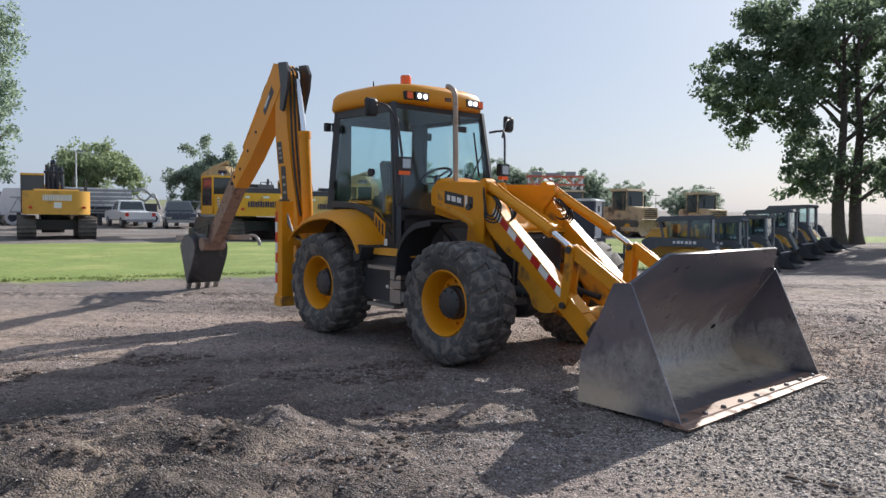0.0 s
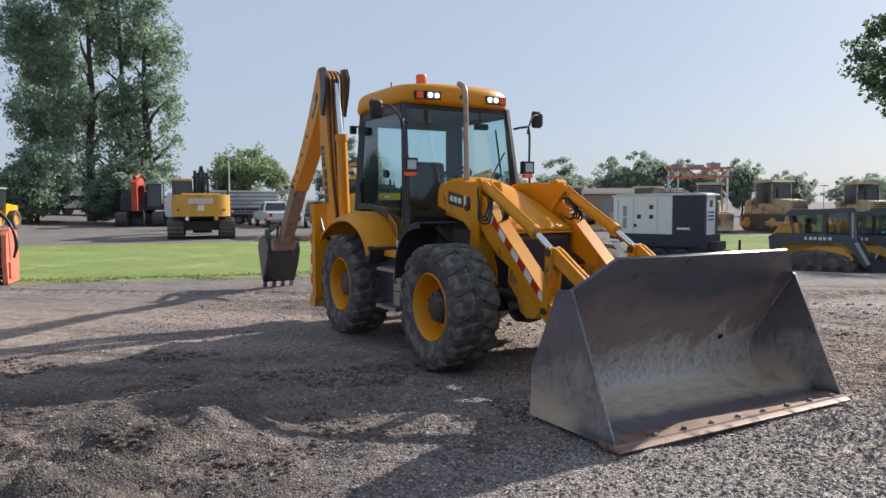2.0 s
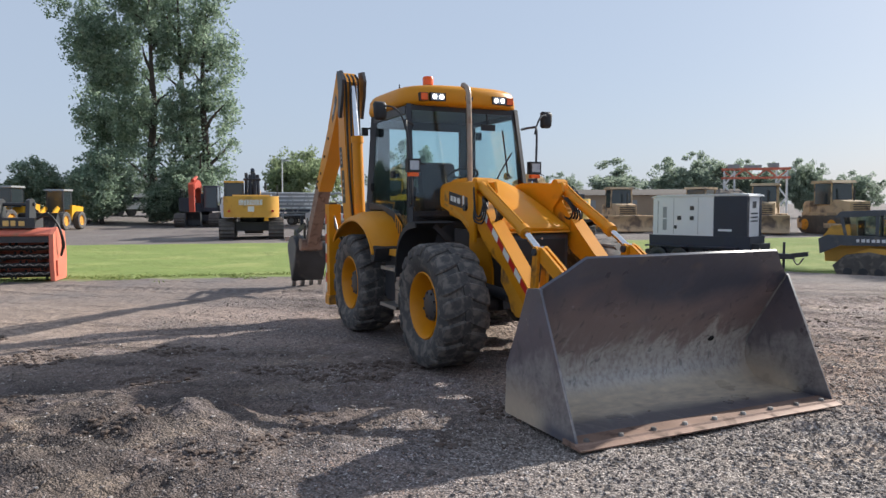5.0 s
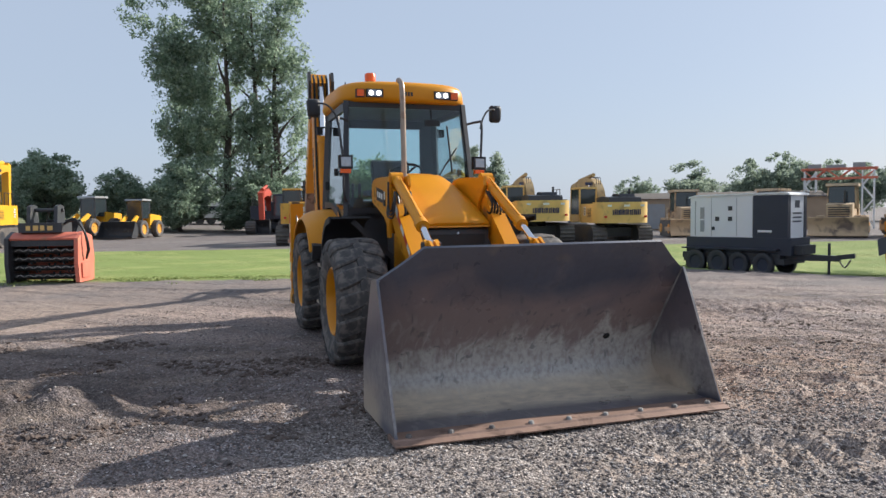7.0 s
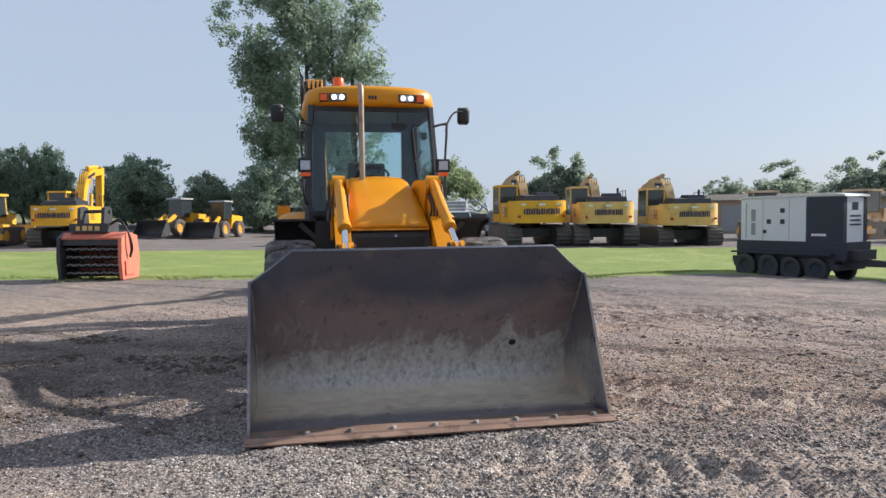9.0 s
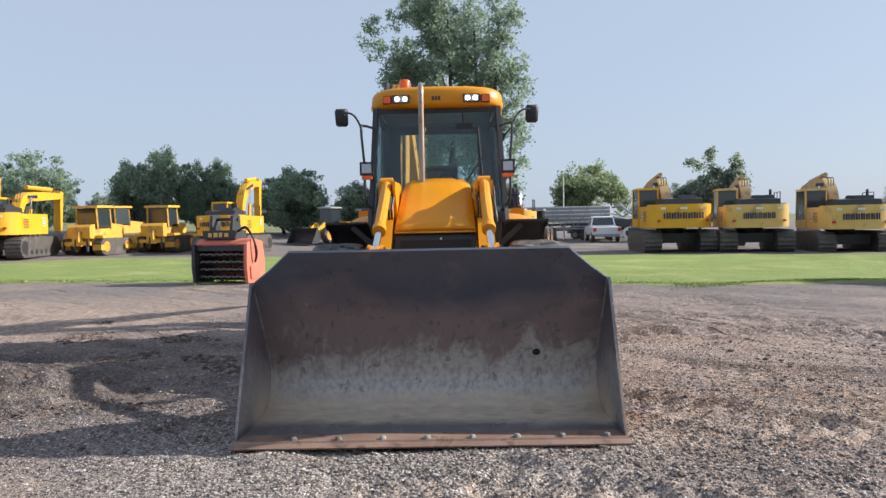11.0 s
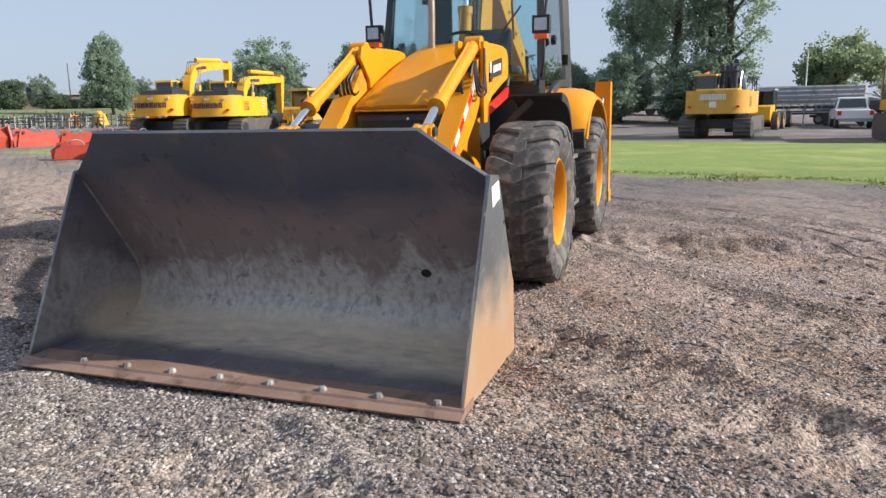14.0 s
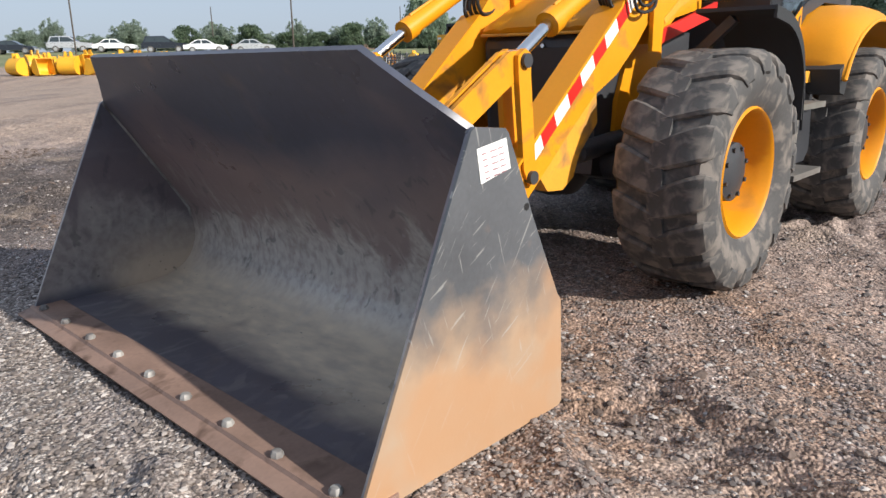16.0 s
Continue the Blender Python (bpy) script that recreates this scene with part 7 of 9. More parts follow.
dz = dozer(heading(-38.6, 19.5, 124, GZ(-38, 20)), "yellow bulldozer with a closed cab on dusty ground")
for x, y, a, s in ((-38.5, 23.6, 128, 1.0), (-43.5, 22.8, 110, 0.95)):
    copy_thing(dz, heading(x, y, a, GZ(x, y), s))
OLD_TAN = mat("dusty_old_paint", (0.52, 0.38, 0.24), 0.75, vary=0.25, scale=1.2, bump=0.01, dirt=(0.16, 0.12, 0.10), dirt_amount=0.5, dirt_scale=1.6)
old = dozer(heading(7.6, 46.0, -100, GZ(7.6, 46)), "dusty tan bulldozer with a high cab, parked in a row", "old dusty dozers", OLD_TAN)
for x, y, a, s in ((11.5, 46.5, -60, 1.05), (-0.6, 46.0, -70, 0.95), (4.0, 48.0, -120, 0.95), (16.5, 47.5, -75, 1.0)):
    copy_thing(old, heading(x, y, a, GZ(x, y), s))


def simple_wheel(name, parent, x, y, r, w, rim_mat, rubber=None):
    bm = B()
    lathe(bm, [(r * 0.55, -w * 0.4), (r * 0.8, -w / 2), (r * 0.95, -w * 0.45), (r, -w * 0.3), (r, w * 0.3), (r * 0.95, w * 0.45), (r * 0.8, w / 2), (r * 0.55, w * 0.4)], 24, Matrix.Translation((x, y, r)), closed=True)
    for k in range(18):
        a = 2 * math.pi * k / 18
        for s in (-1, 1):
            p = Vector((x + r * math.cos(a), y, r + r * math.sin(a)))
            d = Vector((math.cos(a), 0, math.sin(a))) * r * 0.04
            bar(bm, p + Vector((0, s * w * 0.06, 0)) - d, p + Vector((0, s * w * 0.42, 0)) - d, 0.05 * r * 2, 0.09 * r)
    ty = part(name, bm, rubber or RUBBER, parent, "black tyre")
    bm = B()
    lathe(bm, [(r * 0.1, -w * 0.25), (r * 0.5, -w * 0.28), (r * 0.58, -w * 0.42), (r * 0.58, w * 0.42), (r * 0.5, w * 0.28), (r * 0.1, w * 0.25)], 20, Matrix.Translation((x, y, r)))
    part("rim", bm, rim_mat, ty)
    return ty


def wheel_loader(m, label):
    wl_ = thing("wheel_loader", m, label, "wheel loader", "parked wheel loaders")
    for x in (-1.25, 1.25):
        for s in (-1, 1):
            simple_wheel("tyre", wl_, x, s * 0.95, 0.68, 0.5, YELLOW_WORN)
    bm = B()
    prism(bm, [(-2.4, 0.75), (-2.4, 1.7), (-0.6, 1.85), (-0.4, 0.7)], -0.75, 0.75, 0.08)
    part("engine_body", bm, KOMA, wl_)
    bm = B()
    box(bm, -0.5, 1.6, -0.45, 0.45, 0.55, 1.1, 0.04)
    part("front_frame", bm, KOMA, wl_)
    bm = B()
    prism(bm, [(-0.9, 2.88), (-0.85, 3.02), (0.55, 3.02), (0.65, 2.9)], -0.72, 0.72, 0.03)
    cab = part("cab_roof", bm, GREY_PAINT, wl_)
    for x in (-0.75, 0.5):
        for s in (-1, 1):
            bm = B()
            bar(bm, (x, s * 0.62, 1.2), (x - 0.03, s * 0.58, 2.9), 0.08, 0.08)
            part("cab_post", bm, BLACK, cab)
    for q in ([(0.5, -0.6, 1.3), (0.5, 0.6, 1.3), (0.47, 0.56, 2.86), (0.47, -0.56, 2.86)], [(-0.7, 0.62, 1.5), (0.45, 0.62, 1.5), (0.42, 0.59, 2.86), (-0.72, 0.59, 2.86)], [(-0.7, -0.62, 1.5), (0.45, -0.62, 1.5), (0.42, -0.59, 2.86), (-0.72, -0.59, 2.86)]):
        bm = B()
        pane(bm, q, 0.01)
        part("window", bm, CAB_GLASS, cab, smooth=0)
    for s in (-1, 1):
        bm = B()
        prism(bm, [(0.8, 1.6), (1.1, 1.75), (2.6, 0.85), (2.7, 0.5), (2.4, 0.5), (1.4, 1.1)], s * 0.45 - 0.06, s * 0.45 + 0.06, 0.02)
        part("loader_arm", bm, KOMA, wl_)
    line = [(p.x, p.y) for p in arc([(3.7, 0.06, 0), (3.0, 0.08, 0), (2.72, 0.3, 0), (2.72, 0.8, 0), (3.0, 1.3, 0)], 4)]
    bm = B()
    strip(bm, line, -1.35, 1.35, 0.04)
    bk = part("bucket", bm, STEEL, wl_, "wide dark steel bucket", smooth=50)
    for s in (-1, 1):
        bm = B()
        prism(bm, line, s * 1.35 - 0.02, s * 1.35 + 0.02)
        part("cheek", bm, STEEL, bk)
    return wl_


wl1 = wheel_loader(heading(-39.0, 36.9, -78, GZ(-40, 37), 0.92), "yellow wheel loader with dark bucket under trees")
copy_thing(wl1, heading(-37.0, 39.0, -70, GZ(-37, 40), 0.98))
copy_thing(wl1, heading(-23.9, 43.2, 118, GZ(-23.9, 43.2), 0.86))


PALE_EDGE = mat("pale_worn_edge", (0.42, 0.43, 0.44), 0.5, 0.2, vary=0.2, scale=6, bump=0.004)


# track loader colours, lightened to carry the haze over them as well as dust
CHARCOAL = mat("hazed_dusty_charcoal", (0.085, 0.092, 0.105), 0.6, vary=0.2, scale=2, bump=0.006, dirt=(0.19, 0.17, 0.15), dirt_amount=0.4, dirt_scale=2.5)
HAZED_DUSTY_RUBBER = mat("hazed_dusty_rubber", (0.10, 0.092, 0.085), 0.85, vary=0.3, scale=5, bump=0.02, dirt=(0.22, 0.19, 0.165), dirt_amount=0.55, dirt_scale=4)


def track_loader(m, label):
    """Compact track loader, x ahead, its arms lying low beside a tall closed cab."""
    ct = thing("compact_track_loader", m, label, "track loader", "row of track loaders")
    for s in (-1, 1):
        bm = B()
        prism(bm, [(-0.95, 0.12), (-1.08, 0.40), (-0.75, 0.72), (-0.1, 0.84), (0.55, 0.72), (1.0, 0.36), (0.85, 0.06), (-0.75, 0.03)], s * 0.62, s * 1.0, 0.05)
        tr = part("track", bm, HAZED_DUSTY_RUBBER, ct, "rubber track")
        for k in range(4):
            bm = B()
            tube(bm, [(-0.66 + 0.42 * k, s * 0.98, 0.22), (-0.66 + 0.42 * k, s * 1.02, 0.22)], 0.13, 12)
            part("roller", bm, STEEL, tr)
        bm = B()
        prism(bm, [(-0.5, 0.80), (-0.1, 0.95), (0.62, 0.92), (0.9, 0.60), (0.5, 0.72), (-0.1, 0.82)], s * 0.70, s * 0.98, 0.01)
        part("mudguard", bm, DEERE_Y, ct, "dull yellow mudguard")
        bm = B()
        prism(bm, [(-1.45, 0.75), (-1.5, 1.22), (-1.25, 1.34), (0.72, 1.30), (1.0, 1.12), (1.38, 0.42), (1.22, 0.32), (0.82, 0.90), (0.55, 1.04), (-0.9, 1.02)], s * 0.80, s * 0.97, 0.03)
        a = part("lift_arm", bm, CHARCOAL, ct, "dark lift arm")
        bm = B()
        bar(bm, (0.98, s * 0.975, 1.08), (1.33, s * 0.975, 0.42), 0.02, 0.10)
        part("worn_edge", bm, PALE_EDGE, a, "pale worn arm edge")
        mm = Matrix.Translation((-0.05, s * 0.972, 1.18))
        if s > 0:
            mm = mm @ Euler((0, 0, math.pi)).to_matrix().to_4x4()
        letters(a, mm, 0.8, 0.10, 6, WHITE_PAINT)
    bm = B()
    prism(bm, [(-1.35, 0.5), (-1.42, 1.30), (-1.2, 1.62), (-0.7, 1.66), (-0.6, 1.2), (0.6, 0.9), (0.85, 0.45)], -0.62, 0.62, 0.06)
    part("body", bm, DEERE_Y, ct, "dull yellow hull")
    bm = B()
    prism(bm, [(-1.12, 1.86), (-0.95, 2.06), (0.86, 2.14), (0.95, 2.03), (0.82, 1.98)], -0.66, 0.66, 0.03)
    cab = part("cab_roof", bm, CHARCOAL, ct, "dark cab roof")
    for x, xt in ((-0.72, -0.95), (0.05, 0.05), (0.82, 0.78)):
        for s in (-1, 1):
            bm = B()
            bar(bm, (x, s * 0.60, 1.0), (xt, s * 0.58, 2.03), 0.09, 0.09)
            part("cab_post", bm, CHARCOAL, cab)
    for q in ([(0.84, -0.5, 0.95), (0.84, 0.5, 0.95), (0.80, 0.48, 2.0), (0.80, -0.48, 2.0)],
              *[[(x0, s * 0.615, 1.32), (x1, s * 0.615, 1.32), (x1, s * 0.595, 1.98), (x0, s * 0.595, 1.98)] for s in (-1, 1) for x0, x1 in ((-0.68, 0.0), (0.1, 0.76))]):
        bm = B()
        pane(bm, q, 0.01)
        part("window", bm, GLASS, cab, smooth=0).visible_shadow = False
    bm = B()
    box(bm, -0.45, 0.05, -0.24, 0.24, 0.95, 1.22, 0.04)
    box(bm, -0.52, -0.36, -0.22, 0.22, 1.2, 1.78, 0.05)
    part("seat", bm, PLASTIC, cab)
    for k in range(9):
        bm = B()
        bar(bm, (-0.78, -0.5 + 0.125 * k, 1.30), (-0.90, -0.5 + 0.125 * k, 1.92), 0.014, 0.014)
        part("rear_guard_bar", bm, CHARCOAL, cab)
    for s in (-1, 1):
        for k in range(12):
            bm = B()
            x = -0.9 + 0.16 * k
            z = 0.05 if k < 11 else 0.12
            box(bm, x, x + 0.06, *sorted((s * 0.62, s * 1.005)), z - 0.045, z + 0.01)
            part("track_lug", bm, HAZED_DUSTY_RUBBER, ct, smooth=0)
    for s in (-1, 1):
        bm = B()
        bar(bm, (0.88, s * 0.62, 0.8), (0.84, s * 0.62, 2.0), 0.05, 0.07)
        part("front_post", bm, PALE_EDGE, cab, "pale front post")
    line = [(p.x, p.y) for p in arc([(2.15, 0.04, 0), (1.6, 0.06, 0), (1.4, 0.25, 0), (1.5, 0.62, 0)], 4)]
    bm = B()
    strip(bm, line, -1.0, 1.0, 0.03)
    bk = part("bucket", bm, STEEL, ct, "low dark steel bucket", smooth=50)
    for s in (-1, 1):
        bm = B()
        prism(bm, line, s * 1.0 - 0.015, s * 1.0 + 0.015)
        part("cheek", bm, STEEL, bk)
    bm = B()
    bar(bm, (1.5, -1.0, 0.635), (1.5, 1.0, 0.635), 0.03, 0.03)
    part("bucket_lip", bm, PALE_EDGE, bk, "bright worn lip")
    return ct


ct = track_loader(heading(8.47, 25.8, -20, GZ(8.47, 25.8)), "dark compact track loader with closed cab on gravel")
for k in range(1, 5):
    copy_thing(ct, heading(8.47 + 2.0 * k, 25.8 + 2.28 * k, -30 - 3 * k, GZ(8.47 + 2.0 * k, 25.8 + 2.28 * k)))


def generator(m):
    g = thing("generator_trailer", m, "white and dark blue towable generator on four-wheel trailer", "generator")
    bm = B()
    prism(bm, [(-1.35, 0.84), (-1.35, 1.76), (-1.2, 1.80), (1.2, 1.83), (1.35, 1.80), (1.35, 0.84)], -0.55, 0.55, 0.02)
    bx = part("canopy", bm, WHITE_PAINT, g, "white sheet metal canopy")
    for s in (-1, 1):
        bm = B()
        box(bm, 0.45, 1.352, *sorted((s * 0.551, s * 0.556)), 0.86, 1.80)
        part("dark_panel", bm, NAVY, bx, "dark blue panel", smooth=0)
        for x, z in ((-0.55, 1.28), (-0.18, 1.28), (-0.18, 1.52)):
            bm = B()
            box(bm, x - 0.06, x + 0.06, *sorted((s * 0.551, s * 0.558)), z - 0.05, z + 0.05)
            part("vent", bm, BLACK, bx, smooth=0)
        for z in (0.98, 1.28):
            bm = B()
            box(bm, -1.05, -0.93, *sorted((s * 0.551, s * 0.558)), z, z + 0.27)
            lv = part("louvre", bm, GREY_PAINT, bx, smooth=0)
        bm = B()
        box(bm, 0.58, 0.95, *sorted((s * 0.5565, s * 0.559)), 0.98, 1.03)
        part("name_bar", bm, WHITE_PAINT, bx, smooth=0)
        bm = B()
        bar(bm, (-1.2, s * 0.552, 0.9), (-1.2, s * 0.552, 1.7), 0.012, 0.02)
        part("panel_seam", bm, GREY_PAINT, bx)
    bm = B()
    prism(bm, [(-1.40, 1.765), (-1.38, 1.80), (-1.2, 1.835), (1.2, 1.865), (1.40, 1.84), (1.42, 1.80), (1.2, 1.832), (-1.2, 1.802)], -0.585, 0.585, 0.004)
    part("roof_lip", bm, WHITE_PAINT, bx, "white roof with an overhanging lip")
    for s in (-1, 1):
        bm = B()
        box(bm, 1.30, 1.362, *sorted((s * 0.40, s * 0.562)), 0.86, 1.79, 0.006)
        part("corner_post", bm, NAVY, bx, "dark blue corner post")
        for x in (-0.72, 0.0, 0.44):
            bm = B()
            box(bm, x - 0.006, x + 0.006, *sorted((s * 0.5505, s * 0.5535)), 0.88, 1.76)
            part("panel_seam", bm, GREY_PAINT, bx, smooth=0)
        bm = B()
        box(bm, -0.70, -0.62, *sorted((s * 0.551, s * 0.566)), 1.02, 1.10, 0.004)
        part("door_latch", bm, BLACK, bx)
    bm = B()
    box(bm, 1.351, 1.356, -0.14, 0.14, 1.52, 1.68)
    for k in range(3):
        box(bm, 1.351, 1.36, -0.25, 0.25, 1.2 + 0.09 * k, 1.235 + 0.09 * k)
    part("end_vents", bm, NAVY, bx, "dark vents", smooth=0)
    bm = B()
    box(bm, -1.45, 1.45, -0.58, 0.58, 0.48, 0.86, 0.03)
    part("base_tank", bm, NAVY, g, "dark blue fuel base")
    bm = B()
    box(bm, -1.55, 1.2, -0.62, 0.62, 0.36, 0.50, 0.02)
    bar(bm, (1.2, 0.3, 0.43), (2.4, 0.0, 0.43), 0.09, 0.12)
    bar(bm, (1.2, -0.3, 0.43), (2.4, 0.0, 0.43), 0.09, 0.12)
    bar(bm, (2.35, 0, 0.45), (2.75, 0, 0.5), 0.08, 0.1)
    box(bm, -1.5, 1.3, -0.64, 0.64, 0.28, 0.40, 0.02)
    part("trailer_frame", bm, BLACK, g)
    for s in (-1, 1):
        for x in (-0.775, 0.475):
            bm = B()
            box(bm, x - 0.72, x + 0.70, *sorted((s * 0.57, s * 0.78)), 0.585, 0.62, 0.01)
            part("mudguard", bm, NAVY, g, "flat dark mudguard over two wheels")
    bm = B()
    box(bm, 1.32, 1.66, -0.42, 0.42, 0.50, 0.70, 0.02)
    part("tool_box", bm, BLACK, g, "dark tool box on the drawbar")
    bm = B()
    tube(bm, arc([(2.3, 0.1, 0.46), (2.45, 0.16, 0.24), (2.62, 0.1, 0.40)], 5), 0.018, 6)
    part("safety_chain", bm, DULL_METAL, g)
    bm = B()
    tube(bm, [(2.15, 0, 0.0), (2.15, 0, 0.75)], 0.035, 8)
    box(bm, 2.07, 2.23, -0.08, 0.08, 0.0, 0.02)
    part("jack", bm, BLACK, g)
    for x in (-1.1, -0.45):
        for s in (-1, 1):
            simple_wheel("tyre", g, x, s * 0.66, 0.29, 0.2, NAVY, BLACK)
    for x in (0.15, 0.8):
        for s in (-1, 1):
            simple_wheel("tyre", g, x, s * 0.66, 0.27, 0.2, NAVY, BLACK)
    return g


generator(heading(3.26, 22.45, -25, GZ(3.26, 22.45) - 0.10) @ Matrix.Diagonal((1.0, 1.0, 1.18, 1)))


def crusher_bucket(m):
    c = thing("screening_bucket", m, "faded red screening bucket with dark rotors standing on gravel", "bucket attachment")
    for s in (-1, 1):
        bm = B()
        prism(bm, [(-0.55, 0.0), (0.42, 0.0), (0.5, 0.5), (0.46, 1.15), (0.1, 1.32), (-0.5, 1.2), (-0.62, 0.6)], s * 0.80, s * 0.90, 0.03)
        part("cheek", bm, FADED_RED if s > 0 else STEEL, c, "faded red side" if s > 0 else "bare dark side")
        bm = B()
        prism(bm, [(-0.3, 0.12), (0.3, 0.12), (0.32, 0.5), (-0.3, 0.5)], s * 0.90, s * 0.94, 0.01)
        part("guard", bm, FADED_RED if s > 0 else STEEL, c)
    bm = B()
    strip(bm, [(p.x, p.y) for p in arc([(-0.5, 0.02, 0), (-0.6, 0.6, 0), (-0.5, 1.18, 0), (0.1, 1.30, 0), (0.42, 1.15, 0)], 4)], -0.8, 0.8, 0.05)
    part("shell", bm, FADED_RED, c, smooth=50)
    bm = B()
    box(bm, -0.3, 0.36, -0.8, 0.8, 0.95, 1.16, 0.02)
    part("cross_beam", bm, STEEL, c)
    for k in range(4):
        bm = B()
        z = 0.16 + 0.22 * k
        tube(bm, [(0.18, -0.8, z), (0.18, 0.8, z)], 0.07, 10)
        for j in range(14):
            y = -0.74 + 0.114 * j
            a = 0.9 * j + k
            bar(bm, (0.18, y, z), (0.18 + 0.13 * math.cos(a), y + 0.03, z + 0.13 * math.sin(a)), 0.05, 0.04)
        # near-black colour stands in for the deep shade of the opening
        part("rotor", bm, HOSE, c, "toothed rotor blackened for the shade inside")
        bm = B()
        for j in range(13):
            y = -0.72 + 0.114 * j
            bar(bm, (0.31, y, z + 0.05 * (j % 2)), (0.31, y + 0.09, z + 0.05 * ((j + 1) % 2)), 0.012, 0.022)
        part("worn_edge", bm, DULL_METAL, c, "bright worn tooth edges")
    bm = B()
    box(bm, -0.35, 0.3, -0.62, 0.45, 1.30, 1.55, 0.03)
    prism(bm, [(-0.3, 1.5), (-0.25, 1.98), (-0.05, 2.02), (0.15, 1.98), (0.22, 1.5)], -0.45, -0.36, 0.01)
    prism(bm, [(-0.3, 1.5), (-0.25, 1.98), (-0.05, 2.02), (0.15, 1.98), (0.22, 1.5)], 0.22, 0.31, 0.01)
    tube(bm, [(-0.1, -0.5, 1.88), (-0.1, 0.36, 1.88)], 0.05, 10)
    hd = part("hanger", bm, STEEL, c, "dark steel hanger bracket")
    mm = Matrix.Translation((0.302, -0.08, 1.42)) @ Euler((0, 0, radians(90))).to_matrix().to_4x4()
    letters(hd, mm, 0.7, 0.13, 4, KOMA_PALE)
    for k in range(2):
        bm = B()
        tube(bm, arc([(0.1, 0.4, 1.5), (0.15, 0.7, 1.60 + 0.05 * k), (0.2, 0.95, 1.35), (0.15, 1.02 + 0.03 * k, 0.9), (0.1, 0.96, 0.6)], 5), 0.028, 8)
        part("hose", bm, HOSE, c, "black hydraulic hose")
    return c


crusher_bucket(heading(-10.35, 11.75, -60, 0, 0.82))


def grapple_heap(m, label):
    g = thing("steel_attachment", m, label, "attachment", "red attachments on the ground")
    bm = B()
    prism(bm, [(-1.0, 0.02), (-1.05, 0.5), (-0.7, 0.72), (0.6, 0.75), (1.0, 0.4), (0.9, 0.0)], -0.42, 0.42, 0.05)
    part("body", bm, ORANGE_RED, g)
    for s in (-1, 1):
        bm = B()
        prism(bm, [(-0.9, 0.0), (-0.7, 0.9), (-0.45, 0.95), (0.2, 0.6), (0.95, 0.85), (1.15, 0.3), (1.0, 0.0)], s * 0.46, s * 0.52, 0.015)
        part("side_frame", bm, ORANGE_RED, g)
    bm = B()
    tube(bm, [(-0.55, -0.6, 0.75), (-0.55, 0.6, 0.75)], 0.07, 10)
    part("pin", bm, STEEL, g)
    for k in range(2):
        bm = B()
        tube(bm, arc([(-0.3, 0.2 * k - 0.1, 0.7), (0.05, 0.2 * k - 0.3, 1.0), (0.4, 0.1, 0.95), (0.6, 0.2 * k, 0.6)], 5), 0.03, 8)
        part("hose", bm, LAMP_GLASS, g, "pale hydraulic hose")
    return g


gh = grapple_heap(heading(-18.2, 7.0, 100, 0, 0.72), "orange-red steel attachment with hoses lying on gravel")
for x, y, a, s in ((-19.4, 5.6, 80, 0.8), (-32.0, 0.8, 100, 1.55), (-33.2, 2.4, 20, 1.7), (-33.5, 4.2, 110, 1.25), (-34.6, 6.0, 95, 1.05), (-34.4, 7.6, 10, 1.1), (-34.7, 9.1, 100, 1.0), (-36.6, -6.4, 70, 0.75), (-43.0, -3.6, 80, 0.95), (-43.6, -5.4, 20, 1.0)):
    copy_thing(gh, heading(x, y, a, GZ(x, y), s))


def spare_bucket(m, label, paint=KOMA, group="spare yellow buckets"):
    b = thing("spare_bucket", m, label, "bucket", group)
    line = [(p.x, p.y) for p in arc([(0.7, 0.05, 0), (0.1, 0.03, 0), (-0.4, 0.3, 0), (-0.45, 0.8, 0), (-0.1, 1.25, 0), (0.3, 1.35, 0)], 4)]
    bm = B()
    strip(bm, line, -0.62, 0.62, 0.05)
    sh = part("shell", bm, paint, b, "curved painted shell", smooth=50)
    for s in (-1, 1):
        bm = B()
        prism(bm, line, s * 0.62 - 0.02, s * 0.62 + 0.02)
        part("cheek", bm, paint, b)
        bm = B()
        prism(bm, [(-0.1, 1.2), (-0.05, 1.65), (0.15, 1.65), (0.3, 1.3)], s * 0.2 - 0.03, s * 0.2 + 0.03)
        part("ear", bm, paint, b)
    for k in range(5):
        bm = B()
        y = -0.52 + 0.26 * k
        prism(bm, [(0.66, 0.02), (0.66, 0.10), (0.92, 0.03)], y - 0.04, y + 0.04)
        part("tooth", bm, STEEL, b)
    return b


sb = spare_bucket(heading(-45.2, -16.0, 160, GZ(-45, -16), 0.85), "bright yellow spare digging bucket in a row")
for k in range(12):
    x, y = -44.0 - 1.0 * (k % 2), -17.4 + 0.82 * k
    copy_thing(sb, heading(x, y, 150 + 100 * math.sin(2.3 * k), GZ(x, y), 1.0 + 0.12 * math.sin(1.7 * k)))
for x, y, a in ((-52.5, 6.4, 30), (-52.8, 8.2, 120), (-52.2, 10.2, 60), (-53.0, 11.8, 10), (-52.0, 12.8, 90)):
    copy_thing(sb, heading(x, y, a, GZ(x, y), 0.72 + 0.06 * math.sin(a)))
kb = spare_bucket(heading(-49.6, -4.0, 20, GZ(-49.6, -4.0), 0.78), "khaki yellow spare bucket standing among attachments", KOMA_PALE, "khaki buckets")
for x, y, a, q in ((-49.9, -2.6, 140, 0.9), (-49.4, -1.2, 70, 0.75), (-50.2, 0.2, 200, 0.85), (-48.6, -3.1, 100, 0.6)):
    copy_thing(kb, heading(x, y, a, GZ(x, y), q))


